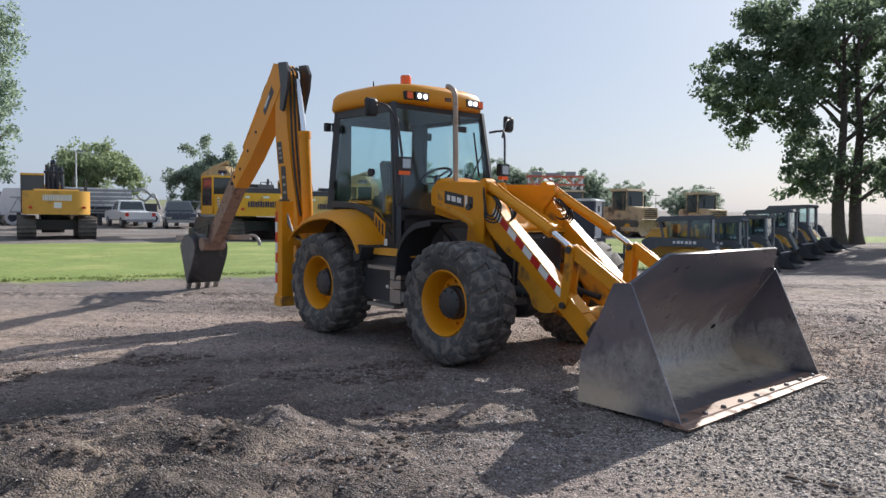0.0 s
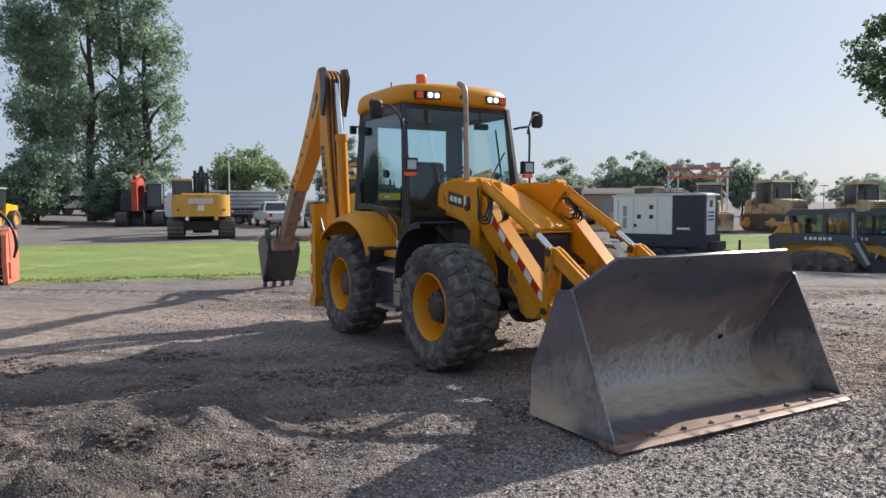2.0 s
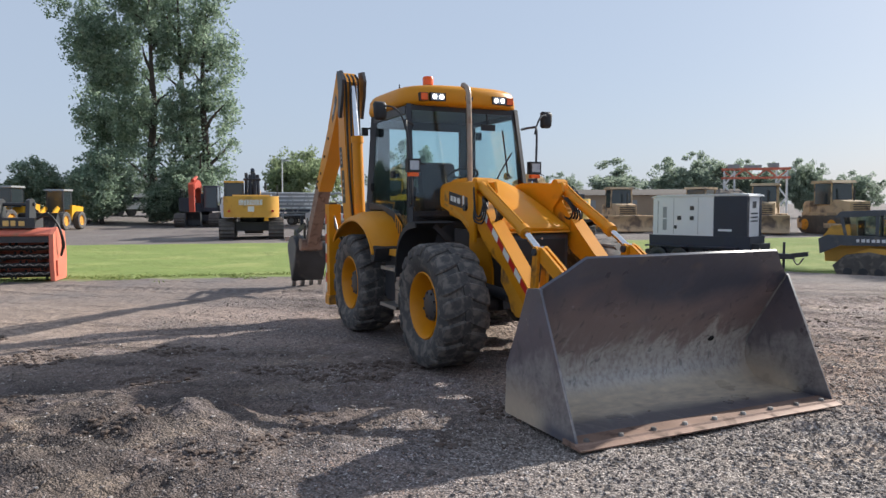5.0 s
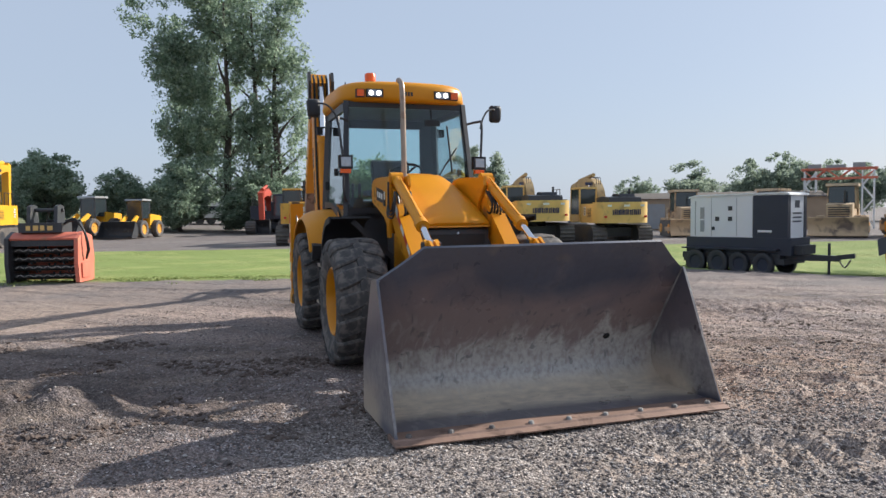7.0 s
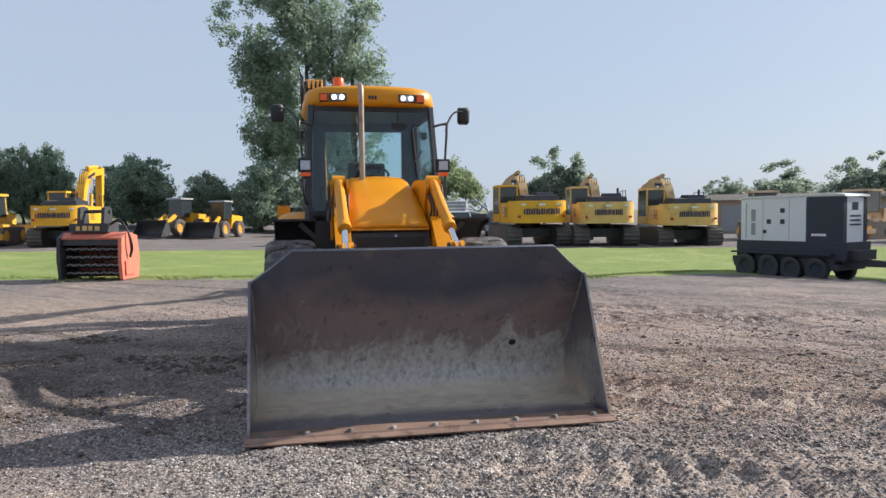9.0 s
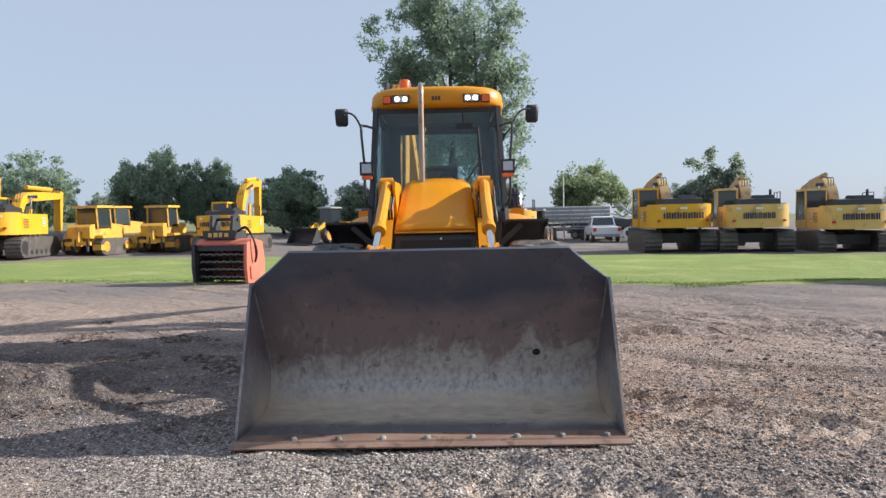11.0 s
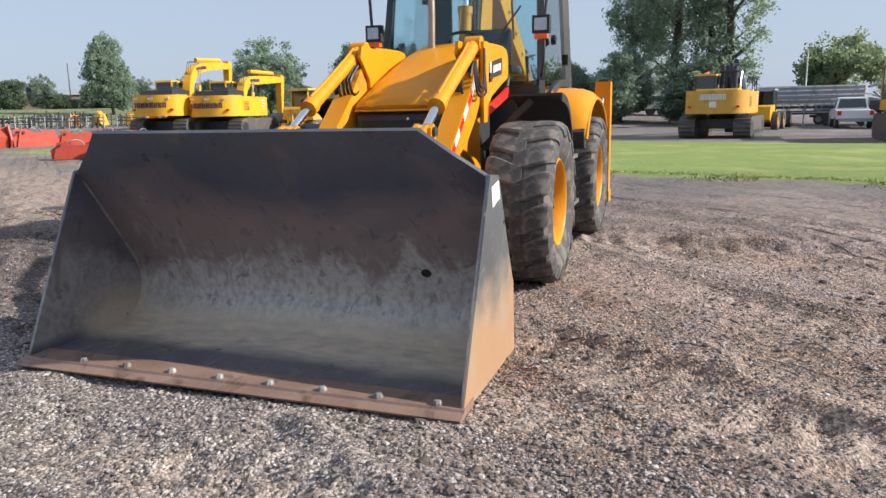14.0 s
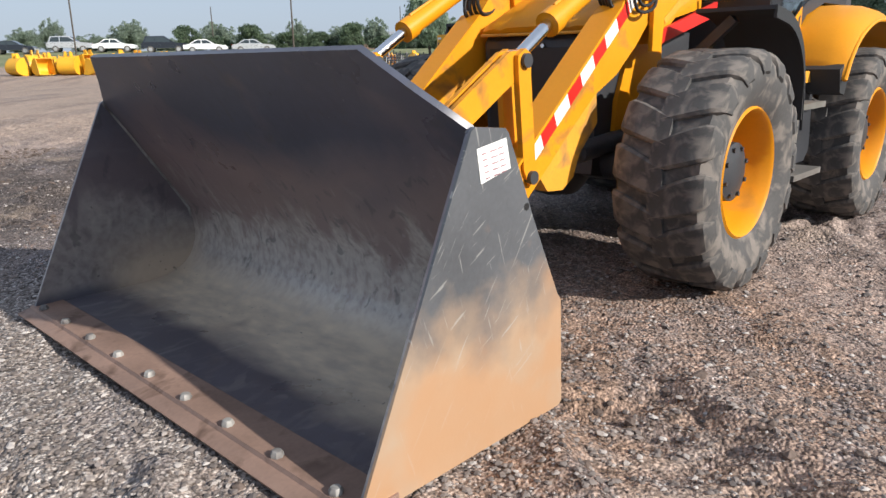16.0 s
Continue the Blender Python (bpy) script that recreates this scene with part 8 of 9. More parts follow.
def fork_rack(m, label):
    r = thing("attachment_rack", m, label, "rack", "racks of attachments")
    for k in range(7):
        bm = B()
        x = -1.2 + 0.4 * k
        h = 0.8 + 0.35 * (k * 37 % 5) / 4
        bar(bm, (x, -0.4, 0.03), (x, 0.5, 0.03), 0.1, 0.05)
        bar(bm, (x, -0.4, 0.0), (x + 0.05, -0.45, h), 0.09, 0.06)
        part("fork", bm, STEEL if k % 3 else GREY_PAINT, r)
    bm = B()
    bar(bm, (-1.3, -0.42, 0.5), (1.3, -0.42, 0.5), 0.06, 0.1)
    bar(bm, (-1.3, -0.42, 0.75), (1.3, -0.42, 0.75), 0.06, 0.08)
    part("rail", bm, STEEL, r)
    return r


fr = fork_rack(heading(-50.0, 1.5, 90, GZ(-50, 1.5), 0.9), "dark steel fork attachments standing in a row")
for k in range(6):
    copy_thing(fr, heading(-51.0 - 0.3 * k, 4.4 + 2.9 * k, 90 + 6 * math.sin(2.0 * k), GZ(-51.5, 4.4 + 2.9 * k), 0.9))
for k in range(9):
    copy_thing(fr, heading(-53.2 + 0.7 * math.sin(1.9 * k), 3.2 + 2.0 * k, 70 + 35 * math.sin(2.7 * k), GZ(-53.2, 3.2 + 2.0 * k), 0.85 + 0.2 * math.sin(k)))
for k in range(5):
    copy_thing(fr, heading(-46.0 - 0.6 * k, -7.5 - 2.8 * k, 80, GZ(-46.5, -7.5 - 2.8 * k), 0.9))
for k in range(8):
    copy_thing(fr, heading(-50.2 + 0.5 * math.sin(2.2 * k), -1.6 + 1.25 * k, 85 + 25 * math.sin(1.3 * k), GZ(-50.2, -1.6 + 1.25 * k), 0.8 + 0.2 * math.sin(2.9 * k)))


# ---- road vehicles ----
def car_body(kind):
    """Side outline of a road vehicle, x ahead."""
    if kind == "pickup":
        low = [(-2.85, 0.55), (-2.85, 1.05), (-0.75, 1.08), (-0.55, 1.12), (1.05, 1.12), (2.55, 1.05), (2.8, 0.9), (2.82, 0.5)]
        top = [(-0.72, 1.10), (-0.55, 1.78), (0.35, 1.82), (1.15, 1.12)]
    elif kind == "suv":
        low = [(-2.35, 0.5), (-2.38, 1.0), (-2.2, 1.1), (1.0, 1.1), (2.2, 1.0), (2.4, 0.75), (2.4, 0.45)]
        top = [(-2.2, 1.08), (-1.9, 1.75), (0.0, 1.8), (0.95, 1.1)]
    else:
        low = [(-2.25, 0.45), (-2.28, 0.85), (-1.6, 0.98), (0.9, 0.95), (2.1, 0.82), (2.3, 0.65), (2.3, 0.4)]
        top = [(-1.65, 0.96), (-0.95, 1.42), (0.15, 1.45), (0.95, 0.95)]
    return low, top


def vehicle(m, kind, paint, label):
    v = thing({"pickup": "pickup_truck", "suv": "suv", "sedan": "car"}[kind], m, label, {"pickup": "pickup", "suv": "SUV", "sedan": "car"}[kind], "parked road vehicles")
    low, top = car_body(kind)
    bm = B()
    prism(bm, low, -0.95, 0.95, 0.09, seg=3)
    body = part("body", bm, paint, v)
    (x0, z0), (x1, z1), (x2, z2), (x3, z3) = top
    bm = B()
    loft(bm, [[(x0, -0.90, z0), (x3, -0.90, z3), (x3, 0.90, z3), (x0, 0.90, z0)], [(x1, -0.74, z1), (x2, -0.74, z2), (x2, 0.74, z2), (x1, 0.74, z1)]])
    cabin = part("cabin", bm, paint, v)

    def side_at(x, f, s):
        return (x, s * (0.90 - 0.16 * f + 0.008), z0 + (z1 - z0) * f)
    xm = (x1 + x2) / 2
    for s in (-1, 1):
        for q in ([(x0 + 0.18, 0.1), (xm - 0.03, 0.1), (xm - 0.03, 0.88), (x1 + 0.12, 0.88)], [(xm + 0.05, 0.1), (x3 - 0.22, 0.1), (x2 - 0.02, 0.88), (xm + 0.05, 0.88)]):
            bm = B()
            pane(bm, [side_at(x, f, s) for x, f in q], 0.004)
            part("side_window", bm, CAB_GLASS, cabin, smooth=0)
        bm = B()
        box(bm, low[0][0] - 0.015, low[0][0] + 0.05, *sorted((s * 0.72, s * 0.93)), low[0][1] + 0.22, low[0][1] + 0.46, 0.02)
        part("tail_light", bm, RED, body)
        bm = B()
        box(bm, low[-1][0] - 0.08, low[-1][0] + 0.012, *sorted((s * 0.55, s * 0.9)), low[-1][1] + 0.18, low[-1][1] + 0.32, 0.02)
        part("headlight", bm, LAMP_GLASS, body)
    for a, b in (((x0, z0), (x1, z1)), ((x3, z3), (x2, z2))):
        p = [(a[0] + (b[0] - a[0]) * t, a[1] + (b[1] - a[1]) * t) for t in (0.12, 0.9)]
        o = -0.012 if a == (x0, z0) else 0.012
        bm = B()
        pane(bm, [(p[0][0] + o, -0.78, p[0][1]), (p[0][0] + o, 0.78, p[0][1]), (p[1][0] + o, 0.66, p[1][1]), (p[1][0] + o, -0.66, p[1][1])], 0.008)
        part("window", bm, CAB_GLASS, cabin, smooth=0)
    for bx in (low[0][0], low[-1][0]):
        bm = B()
        box(bm, bx - 0.07, bx + 0.07, -0.85, 0.85, 0.40, 0.59, 0.03)
        part("bumper", bm, GREY_PAINT, body)
    wx = {"pickup": (-1.75, 1.85), "suv": (-1.45, 1.45), "sedan": (-1.35, 1.4)}[kind]
    for x in wx:
        for s in (-1, 1):
            bm = B()
            lathe(bm, [(0.2, -0.11), (0.33, -0.11), (0.36, -0.07), (0.36, 0.07), (0.33, 0.11), (0.2, 0.11)], 20, Matrix.Translation((x, s * 0.86, 0.36)))
            ty = part("tyre", bm, RUBBER, body)
            bm = B()
            lathe(bm, [(0.05, -0.118), (0.2, -0.118), (0.22, -0.1), (0.22, 0.1), (0.2, 0.118), (0.05, 0.118)], 16, Matrix.Translation((x, s * 0.86, 0.36)))
            part("rim", bm, GREY_PAINT, ty)
    return v


SILVER = mat("silver_car_paint", (0.55, 0.56, 0.58), 0.3, 0.5, vary=0.04, bump=0, coat=0.5)
DARK_CAR = mat("dark_car_paint", (0.02, 0.025, 0.035), 0.25, 0.2, vary=0.05, bump=0, coat=0.5)
def conveyor_truck(m):
    """Flat truck with a pale slatted conveyor body folded along its deck, x to its tail."""
    k = thing("conveyor_truck", m, "pale grey truck carrying a long slatted conveyor", "truck")
    bm = B()
    box(bm, -4.6, 4.3, -0.45, 0.45, 0.75, 1.0, 0.03)
    box(bm, -4.0, 3.2, -1.1, 1.1, 1.15, 1.32, 0.03)
    part("chassis", bm, NAVY, k, "dark steel chassis")
    bm = B()
    prism(bm, [(-5.6, 0.7), (-5.7, 1.6), (-5.4, 2.5), (-4.3, 2.55), (-4.2, 0.7)], -1.15, 1.15, 0.08)
    part("cab", bm, WHITE_PAINT, k, "white truck cab")
    bm = B()
    box(bm, -3.9, 2.6, -0.9, 0.9, 1.5, 2.6, 0.04)
    body = part("conveyor_body", bm, GREY_PAINT, k, "grey conveyor body")
    for s in (-1, 1):
        for j in range(5):
            bm = B()
            bar(bm, (-4.1, s * 0.95, 1.45 + 0.3 * j), (2.8 - 0.25 * abs(j - 2), s * 0.95, 1.45 + 0.3 * j - 0.05 * (j == 4)), 0.07, 0.09)
            part("rail", bm, WHITE_PAINT, body, "pale side rail")
        bm = B()
        for j in range(11):
            x = -3.8 + 0.62 * j
            bar(bm, (x, s * 1.0, 1.5), (x + 0.3 * (1 if j % 2 else -1), s * 1.0, 2.62), 0.05, 0.05)
        part("lacing", bm, GREY_PAINT, body)
    bm = B()
    tube(bm, arc([(2.7, -0.6, 2.5), (3.4, -0.6, 2.6), (3.9, -0.6, 2.2), (4.3, -0.6, 1.9), (4.5, -0.6, 1.2)], 5), 0.09, 8)
    tube(bm, arc([(2.9, 0.5, 2.2), (3.5, 0.5, 1.8), (4.1, 0.5, 2.3), (4.5, 0.5, 1.4)], 5), 0.08, 8)
    part("discharge_pipe", bm, GREY_PAINT, k)
    bm = B()
    box(bm, 2.9, 4.3, -0.8, 0.8, 1.0, 1.6, 0.06)
    part("pump_box", bm, STEEL, k)
    for x in (-4.9, 3.0, 4.05):
        for s in (-1, 1):
            simple_wheel("wheel", k, x, s * 0.95, 0.5, 0.32, NAVY, WHITE_PAINT)
    return k


conveyor_truck(heading(-26.0, 51.6, 25, GZ(-25, 51)))
vehicle(heading(-21.9, 48.4, 128, GZ(-18, 41)), "pickup", WHITE_PAINT, "white pickup truck parked on gravel, seen from behind")
vehicle(heading(-18.6, 48.6, -66, GZ(-22, 46)), "suv", DARK_CAR, "dark parked car beside pickup trucks")
for x, y, kind, paint, lab in ((-79.5, -18.5, "suv", DARK_CAR, "dark blue SUV on the raised road"), (-77.5, -13.6, "sedan", WHITE_PAINT, "white car on the raised road"), (-82.0, -24.8, "sedan", WHITE_PAINT, "white car on the raised road"), (-84.0, -30.5, "suv", SILVER, "silver SUV on the raised road"), (-78.0, -8.6, "sedan", SILVER, "silver car on the raised road"), (-80.0, -35.0, "sedan", DARK_CAR, "dark car on the raised road")):
    vehicle(heading(x, y, 100, GZ(x, y)), kind, paint, lab)


# ---- what stands behind the machines ----
def camper(m):
    c = thing("camper_trailer", m, "long white camper trailer with dark stripes under trees", "camper")
    bm = B()
    prism(bm, [(-4.6, 0.55), (-4.7, 2.8), (-4.3, 3.1), (4.0, 3.1), (4.7, 2.4), (4.8, 0.9), (4.4, 0.55)], -1.2, 1.2, 0.12, seg=3)
    b = part("body", bm, WHITE_PAINT, c)
    for s in (-1, 1):
        bm = B()
        prism(bm, [(-4.5, 1.1), (-1.0, 1.25), (4.5, 0.9), (4.5, 1.3), (-1.0, 1.6), (-4.5, 1.5)], s * 1.201, s * 1.206)
        part("stripe", bm, NAVY, b, "dark stripe", smooth=0)
        for x in (-3.4, -0.9, 1.8):
            bm = B()
            box(bm, x - 0.5, x + 0.5, *sorted((s * 1.201, s * 1.21)), 1.85, 2.5)
            part("window", bm, CAB_GLASS, b, smooth=0)
        bm = B()
        box(bm, 2.9, 3.6, *sorted((s * 1.201, s * 1.209)), 0.7, 2.6)
        part("door", bm, GREY_PAINT, b, smooth=0)
        for x in (-0.5, 0.4):
            bm = B()
            lathe(bm, [(0.1, -0.11), (0.33, -0.11), (0.36, 0), (0.33, 0.11), (0.1, 0.11)], 16, Matrix.Translation((x, s * 1.05, 0.36)))
            part("tyre", bm, RUBBER, c)
    bm = B()
    box(bm, -4.4, 5.6, -0.5, 0.5, 0.38, 0.56, 0.02)
    part("frame", bm, BLACK, c)
    return c


camper(heading(-48.7, 58.7, 44, GZ(-48, 58), 1.22))


def dump_trailer(m):
    c = thing("dump_trailer", m, "grey dump trailer with tilted body and dark tarp", "trailer")
    bm = B()
    prism(bm, [(-3.2, 0.9), (-3.3, 2.1), (2.6, 3.3), (3.0, 3.1), (3.1, 1.3)], -1.2, 1.2, 0.05)
    b = part("body", bm, GREY_PAINT, c)
    for k in range(8):
        for s in (-1, 1):
            bm = B()
            x = -2.9 + 0.78 * k
            box(bm, x, x + 0.1, *sorted((s * 1.2, s * 1.27)), 1.15 + 0.03 * k, 2.1 + 0.155 * k, 0.01)
            part("rib", bm, GREY_PAINT, b)
    bm = B()
    box(bm, -3.0, 3.6, -0.45, 0.45, 0.65, 0.9, 0.03)
    part("frame", bm, BLACK, c)
    for x in (-2.2, -1.0, 2.6):
        for s in (-1, 1):
            simple_wheel("tyre", c, x, s * 0.95, 0.5, 0.35, GREY_PAINT)
    return c


dump_trailer(heading(-26.0, 55.0, 200, GZ(-21, 49), 0.75))


def lattice_boom(m, length, w, label):
    c = thing("lattice_boom", m, label, "crane boom")
    for y in (-w, w):
        for z in (0.9, 0.9 + 2 * w):
            bm = B()
            tube(bm, [(-length / 2, y, z), (length / 2, y, z)], 0.05, 6)
            part("chord", bm, GREY_PAINT, c)
    n = int(length / (2 * w))
    for k in range(n):
        x0 = -length / 2 + 2 * w * k
        for y in (-w, w):
            bm = B()
            tube(bm, [(x0, y, 0.9), (x0 + w, y, 0.9 + 2 * w)], 0.03, 5)
            part("brace", bm, GREY_PAINT, c)
            bm = B()
            tube(bm, [(x0 + w, y, 0.9 + 2 * w), (x0 + 2 * w, y, 0.9)], 0.03, 5)
            part("brace", bm, GREY_PAINT, c)
    for x in (-length / 2 + 0.5, 0, length / 2 - 0.5):
        bm = B()
        box(bm, x - 0.12, x + 0.12, -w - 0.1, w + 0.1, 0.0, 0.86, 0.02)
        part("stand", bm, BLACK, c)
    return c


lattice_boom(heading(-27.5, 50.0, 30, GZ(-24, 53)), 6.0, 0.5, "grey lattice crane boom section on stands")
lattice_boom(heading(-18.0, 53.5, 26, GZ(-13, 50)), 6.0, 0.45, "grey lattice crane boom section on stands")


def gantry(m):
    c = thing("gantry_frame", m, "pale steel gantry frame behind the dozers", "gantry")
    for x in (-1.9, 1.9):
        for y in (-0.6, 0.6):
            for dx in (-0.38, 0.38):
                bm = B()
                bar(bm, (x + dx, y, 0), (x + dx, y, 4.3), 0.11, 0.11)
                part("post", bm, WHITE_PAINT, c)
            for k in range(4):
                bm = B()
                a = 1 if k % 2 else -1
                bar(bm, (x - 0.38 * a, y, 0.2 + k), (x + 0.38 * a, y, 1.2 + k), 0.10, 0.10)
                part("brace", bm, WHITE_PAINT, c)
    for z in (3.75, 4.45):
        for y in (-0.6, 0.6):
            bm = B()
            bar(bm, (-2.5, y, z), (2.5, y, z), 0.14, 0.14)
            part("beam", bm, FADED_RED, c)
    for k in range(6):
        for y in (-0.6, 0.6):
            bm = B()
            a = 1 if k % 2 else -1
            x = -2.05 + 0.82 * k
            bar(bm, (x - 0.4 * a, y, 3.78), (x + 0.4 * a, y, 4.42), 0.09, 0.09)
            part("truss_brace", bm, FADED_RED, c)
    for x, w, h in ((-1.6, 0.9, 0.30), (-0.2, 1.3, 0.22), (1.3, 0.8, 0.34)):
        bm = B()
        box(bm, x - w / 2, x + w / 2, -0.55, 0.55, 4.53, 4.53 + h, 0.04)
        part("roof_load", bm, GREY_PAINT, c, "grey boxes on the gantry's top")
    return c


gantry(heading(8.8, 62.5, -6, GZ(8, 62)))


def pole(m, h, r, label, name="street_pole", lamp=False, mt=None, arm=True):
    p = thing(name, m, label, "pole", "poles")
    bm = B()
    tube(bm, [(0, 0, -0.1), (0, 0, h * 0.5), (0, 0, h)], [r, r * 0.85, r * 0.65], 8)
    part("shaft", bm, mt or BARK, p)
    if lamp:
        bm = B()
        box(bm, 0.0, 0.5, -0.1, 0.1, h - 0.06, h + 0.02, 0.02)
        part("lamp_head", bm, GREY_PAINT, p)
    elif arm:
        bm = B()
        bar(bm, (0, -0.7, h - 0.4), (0, 0.7, h - 0.4), 0.1, 0.12)
        part("crossarm", bm, BARK, p)
    return p


pole(heading(-26.7, 50.7, 20, GZ(-22, 44)), 5.2, 0.055, "slim pale lamp pole beside parked vehicles", "lamp_pole", True, WHITE_PAINT)
pole(heading(-79.2, -4.4, 20, GZ(-79, -4)), 6.8, 0.11, "dark wooden utility pole beside the road", "utility_pole", arm=False)
for x, y, h in ((-73.5, -25.7, 8.5), (-100.0, -18.0, 6.0), (-118.0, 8.0, 7.0), ):
    pole(heading(x, y, 60, GZ(x, y)), h, 0.09, "dark wooden utility pole in the distance", "utility_pole", arm=False)


for x, y, h in ((30.6, 136.8, 5.0), (37.7, 135.0, 4.8), (46.8, 132.2, 6.2)):
    pole(heading(x, y, 60, -0.2), h, 0.07, "thin grey utility pole in the distance", "utility_pole", mt=GREY_PAINT)


def barn(m):
    b = thing("storage_building", m, "long low brown building far beyond the road", "building")
    bm = B()
    box(bm, -4, 4, -9, 9, 0, 3.0)
    part("wall", bm, mat("brown_cladding", (0.16, 0.10, 0.08), 0.8, vary=0.2, scale=1.0), b)
    bm = B()
    prism(bm, [(-4.4, 3.0), (0, 4.0), (4.4, 3.0)], -9.4, 9.4)
    part("roof", bm, GREY_PAINT, b)
    for k in range(6):
        bm = B()
        box(bm, 3.99, 4.03, -8 + 2.9 * k, -6.6 + 2.9 * k, 1.2, 2.2)
        part("window", bm, CAB_GLASS, b, smooth=0)
    return b


barn(heading(-144.0, 7.5, 4, GZ(-144, 7)))


def long_shed(m):
    b = thing("sand_coloured_shed", m, "long low tan shed behind the excavators", "building")
    bm = B()
    box(bm, -7, 7, -3, 3, 0, 2.4)
    part("wall", bm, mat("tan_cladding", (0.36, 0.27, 0.19), 0.8, vary=0.15, scale=1.0), b)
    bm = B()
    prism(bm, [(-3.2, 2.4), (0, 2.9), (3.2, 2.4)], -7.2, 7.2, axis="x")
    part("roof", bm, BARK, b)
    for k in range(4):
        bm = B()
        box(bm, -6 + 3.2 * k, -4.2 + 3.2 * k, -3.04, -3.0, 0.1, 2.0)
        part("door", bm, GREY_PAINT, b, smooth=0)
    return b


long_shed(heading(0.5, 62.0, 8, GZ(0, 62)))

# ---- trees ----
def leaf_material(name, a, b):
    m = bpy.data.materials.new(name)
    m.use_nodes = True
    nd, ln = m.node_tree.nodes, m.node_tree.links
    bs = nd["Principled BSDF"]
    geo = nd.new("ShaderNodeNewGeometry")
    mx = nd.new("ShaderNodeMix")
    mx.data_type = "RGBA"
    ln.new(geo.outputs["Random Per Island"], mx.inputs["Factor"])
    mx.inputs["A"].default_value, mx.inputs["B"].default_value = (*a, 1), (*b, 1)
    ln.new(mx.outputs["Result"], bs.inputs["Base Color"])
    bs.inputs["Roughness"].default_value = 0.75
    bs.inputs["Specular IOR Level"].default_value = 0.12
    tr = nd.new("ShaderNodeBsdfTranslucent")
    ln.new(mx.outputs["Result"], tr.inputs["Color"])
    ms = nd.new("ShaderNodeMixShader")
    ms.inputs[0].default_value = 0.62
    ln.new(bs.outputs[0], ms.inputs[1])
    ln.new(tr.outputs[0], ms.inputs[2])
    ln.new(ms.outputs[0], nd["Material Output"].inputs["Surface"])
    return m


LEAF = leaf_material("poplar_leaves", (0.180, 0.255, 0.180), (0.415, 0.50, 0.385))
# darker copy: backlit shade and veil painted into the tone; dark shrubs share it
LEAF_DARK = leaf_material("shade_tree_leaves", (0.10, 0.145, 0.095), (0.21, 0.27, 0.17))
LEAF_LIGHT = leaf_material("willow_leaves", (0.20, 0.26, 0.145), (0.36, 0.42, 0.25))
# distance haze is mixed into this paler, greyer leaf colour
LEAF_HAZED = leaf_material("hazed_far_leaves", (0.22, 0.275, 0.215), (0.36, 0.42, 0.335))


def leaves_mesh(clumps, leaf, per, rng):
    """Clumps (x, y, z, radius) filled with small bent leaves."""
    c = np.array(clumps)
    idx = np.repeat(np.arange(len(c)), per)
    n = len(idx)
    d = rng.normal(size=(n, 3))
    d /= np.linalg.norm(d, axis=1)[:, None]
    rad = c[idx, 3] * rng.random(n) ** 0.5
    p = c[idx, :3] + d * rad[:, None] * np.array([1, 1, 0.8])
    u = rng.normal(size=(n, 3))
    u[:, 2] -= 0.4
    u /= np.linalg.norm(u, axis=1)[:, None]
    w = np.cross(u, rng.normal(size=(n, 3)))
    w /= np.linalg.norm(w, axis=1)[:, None]
    s = leaf * (0.6 + 0.8 * rng.random(n))[:, None]
    a, b, e, f = p - u * s * 0.6, p + w * s * 0.38, p + u * s * 0.6, p - w * s * 0.38
    v = np.stack([a, b, e, f], 1).reshape(-1, 3)
    q = np.arange(4 * n).reshape(-1, 4)
    me = bpy.data.meshes.new("crown")
    me.from_pydata(v.tolist(), [], q.tolist())
    return me


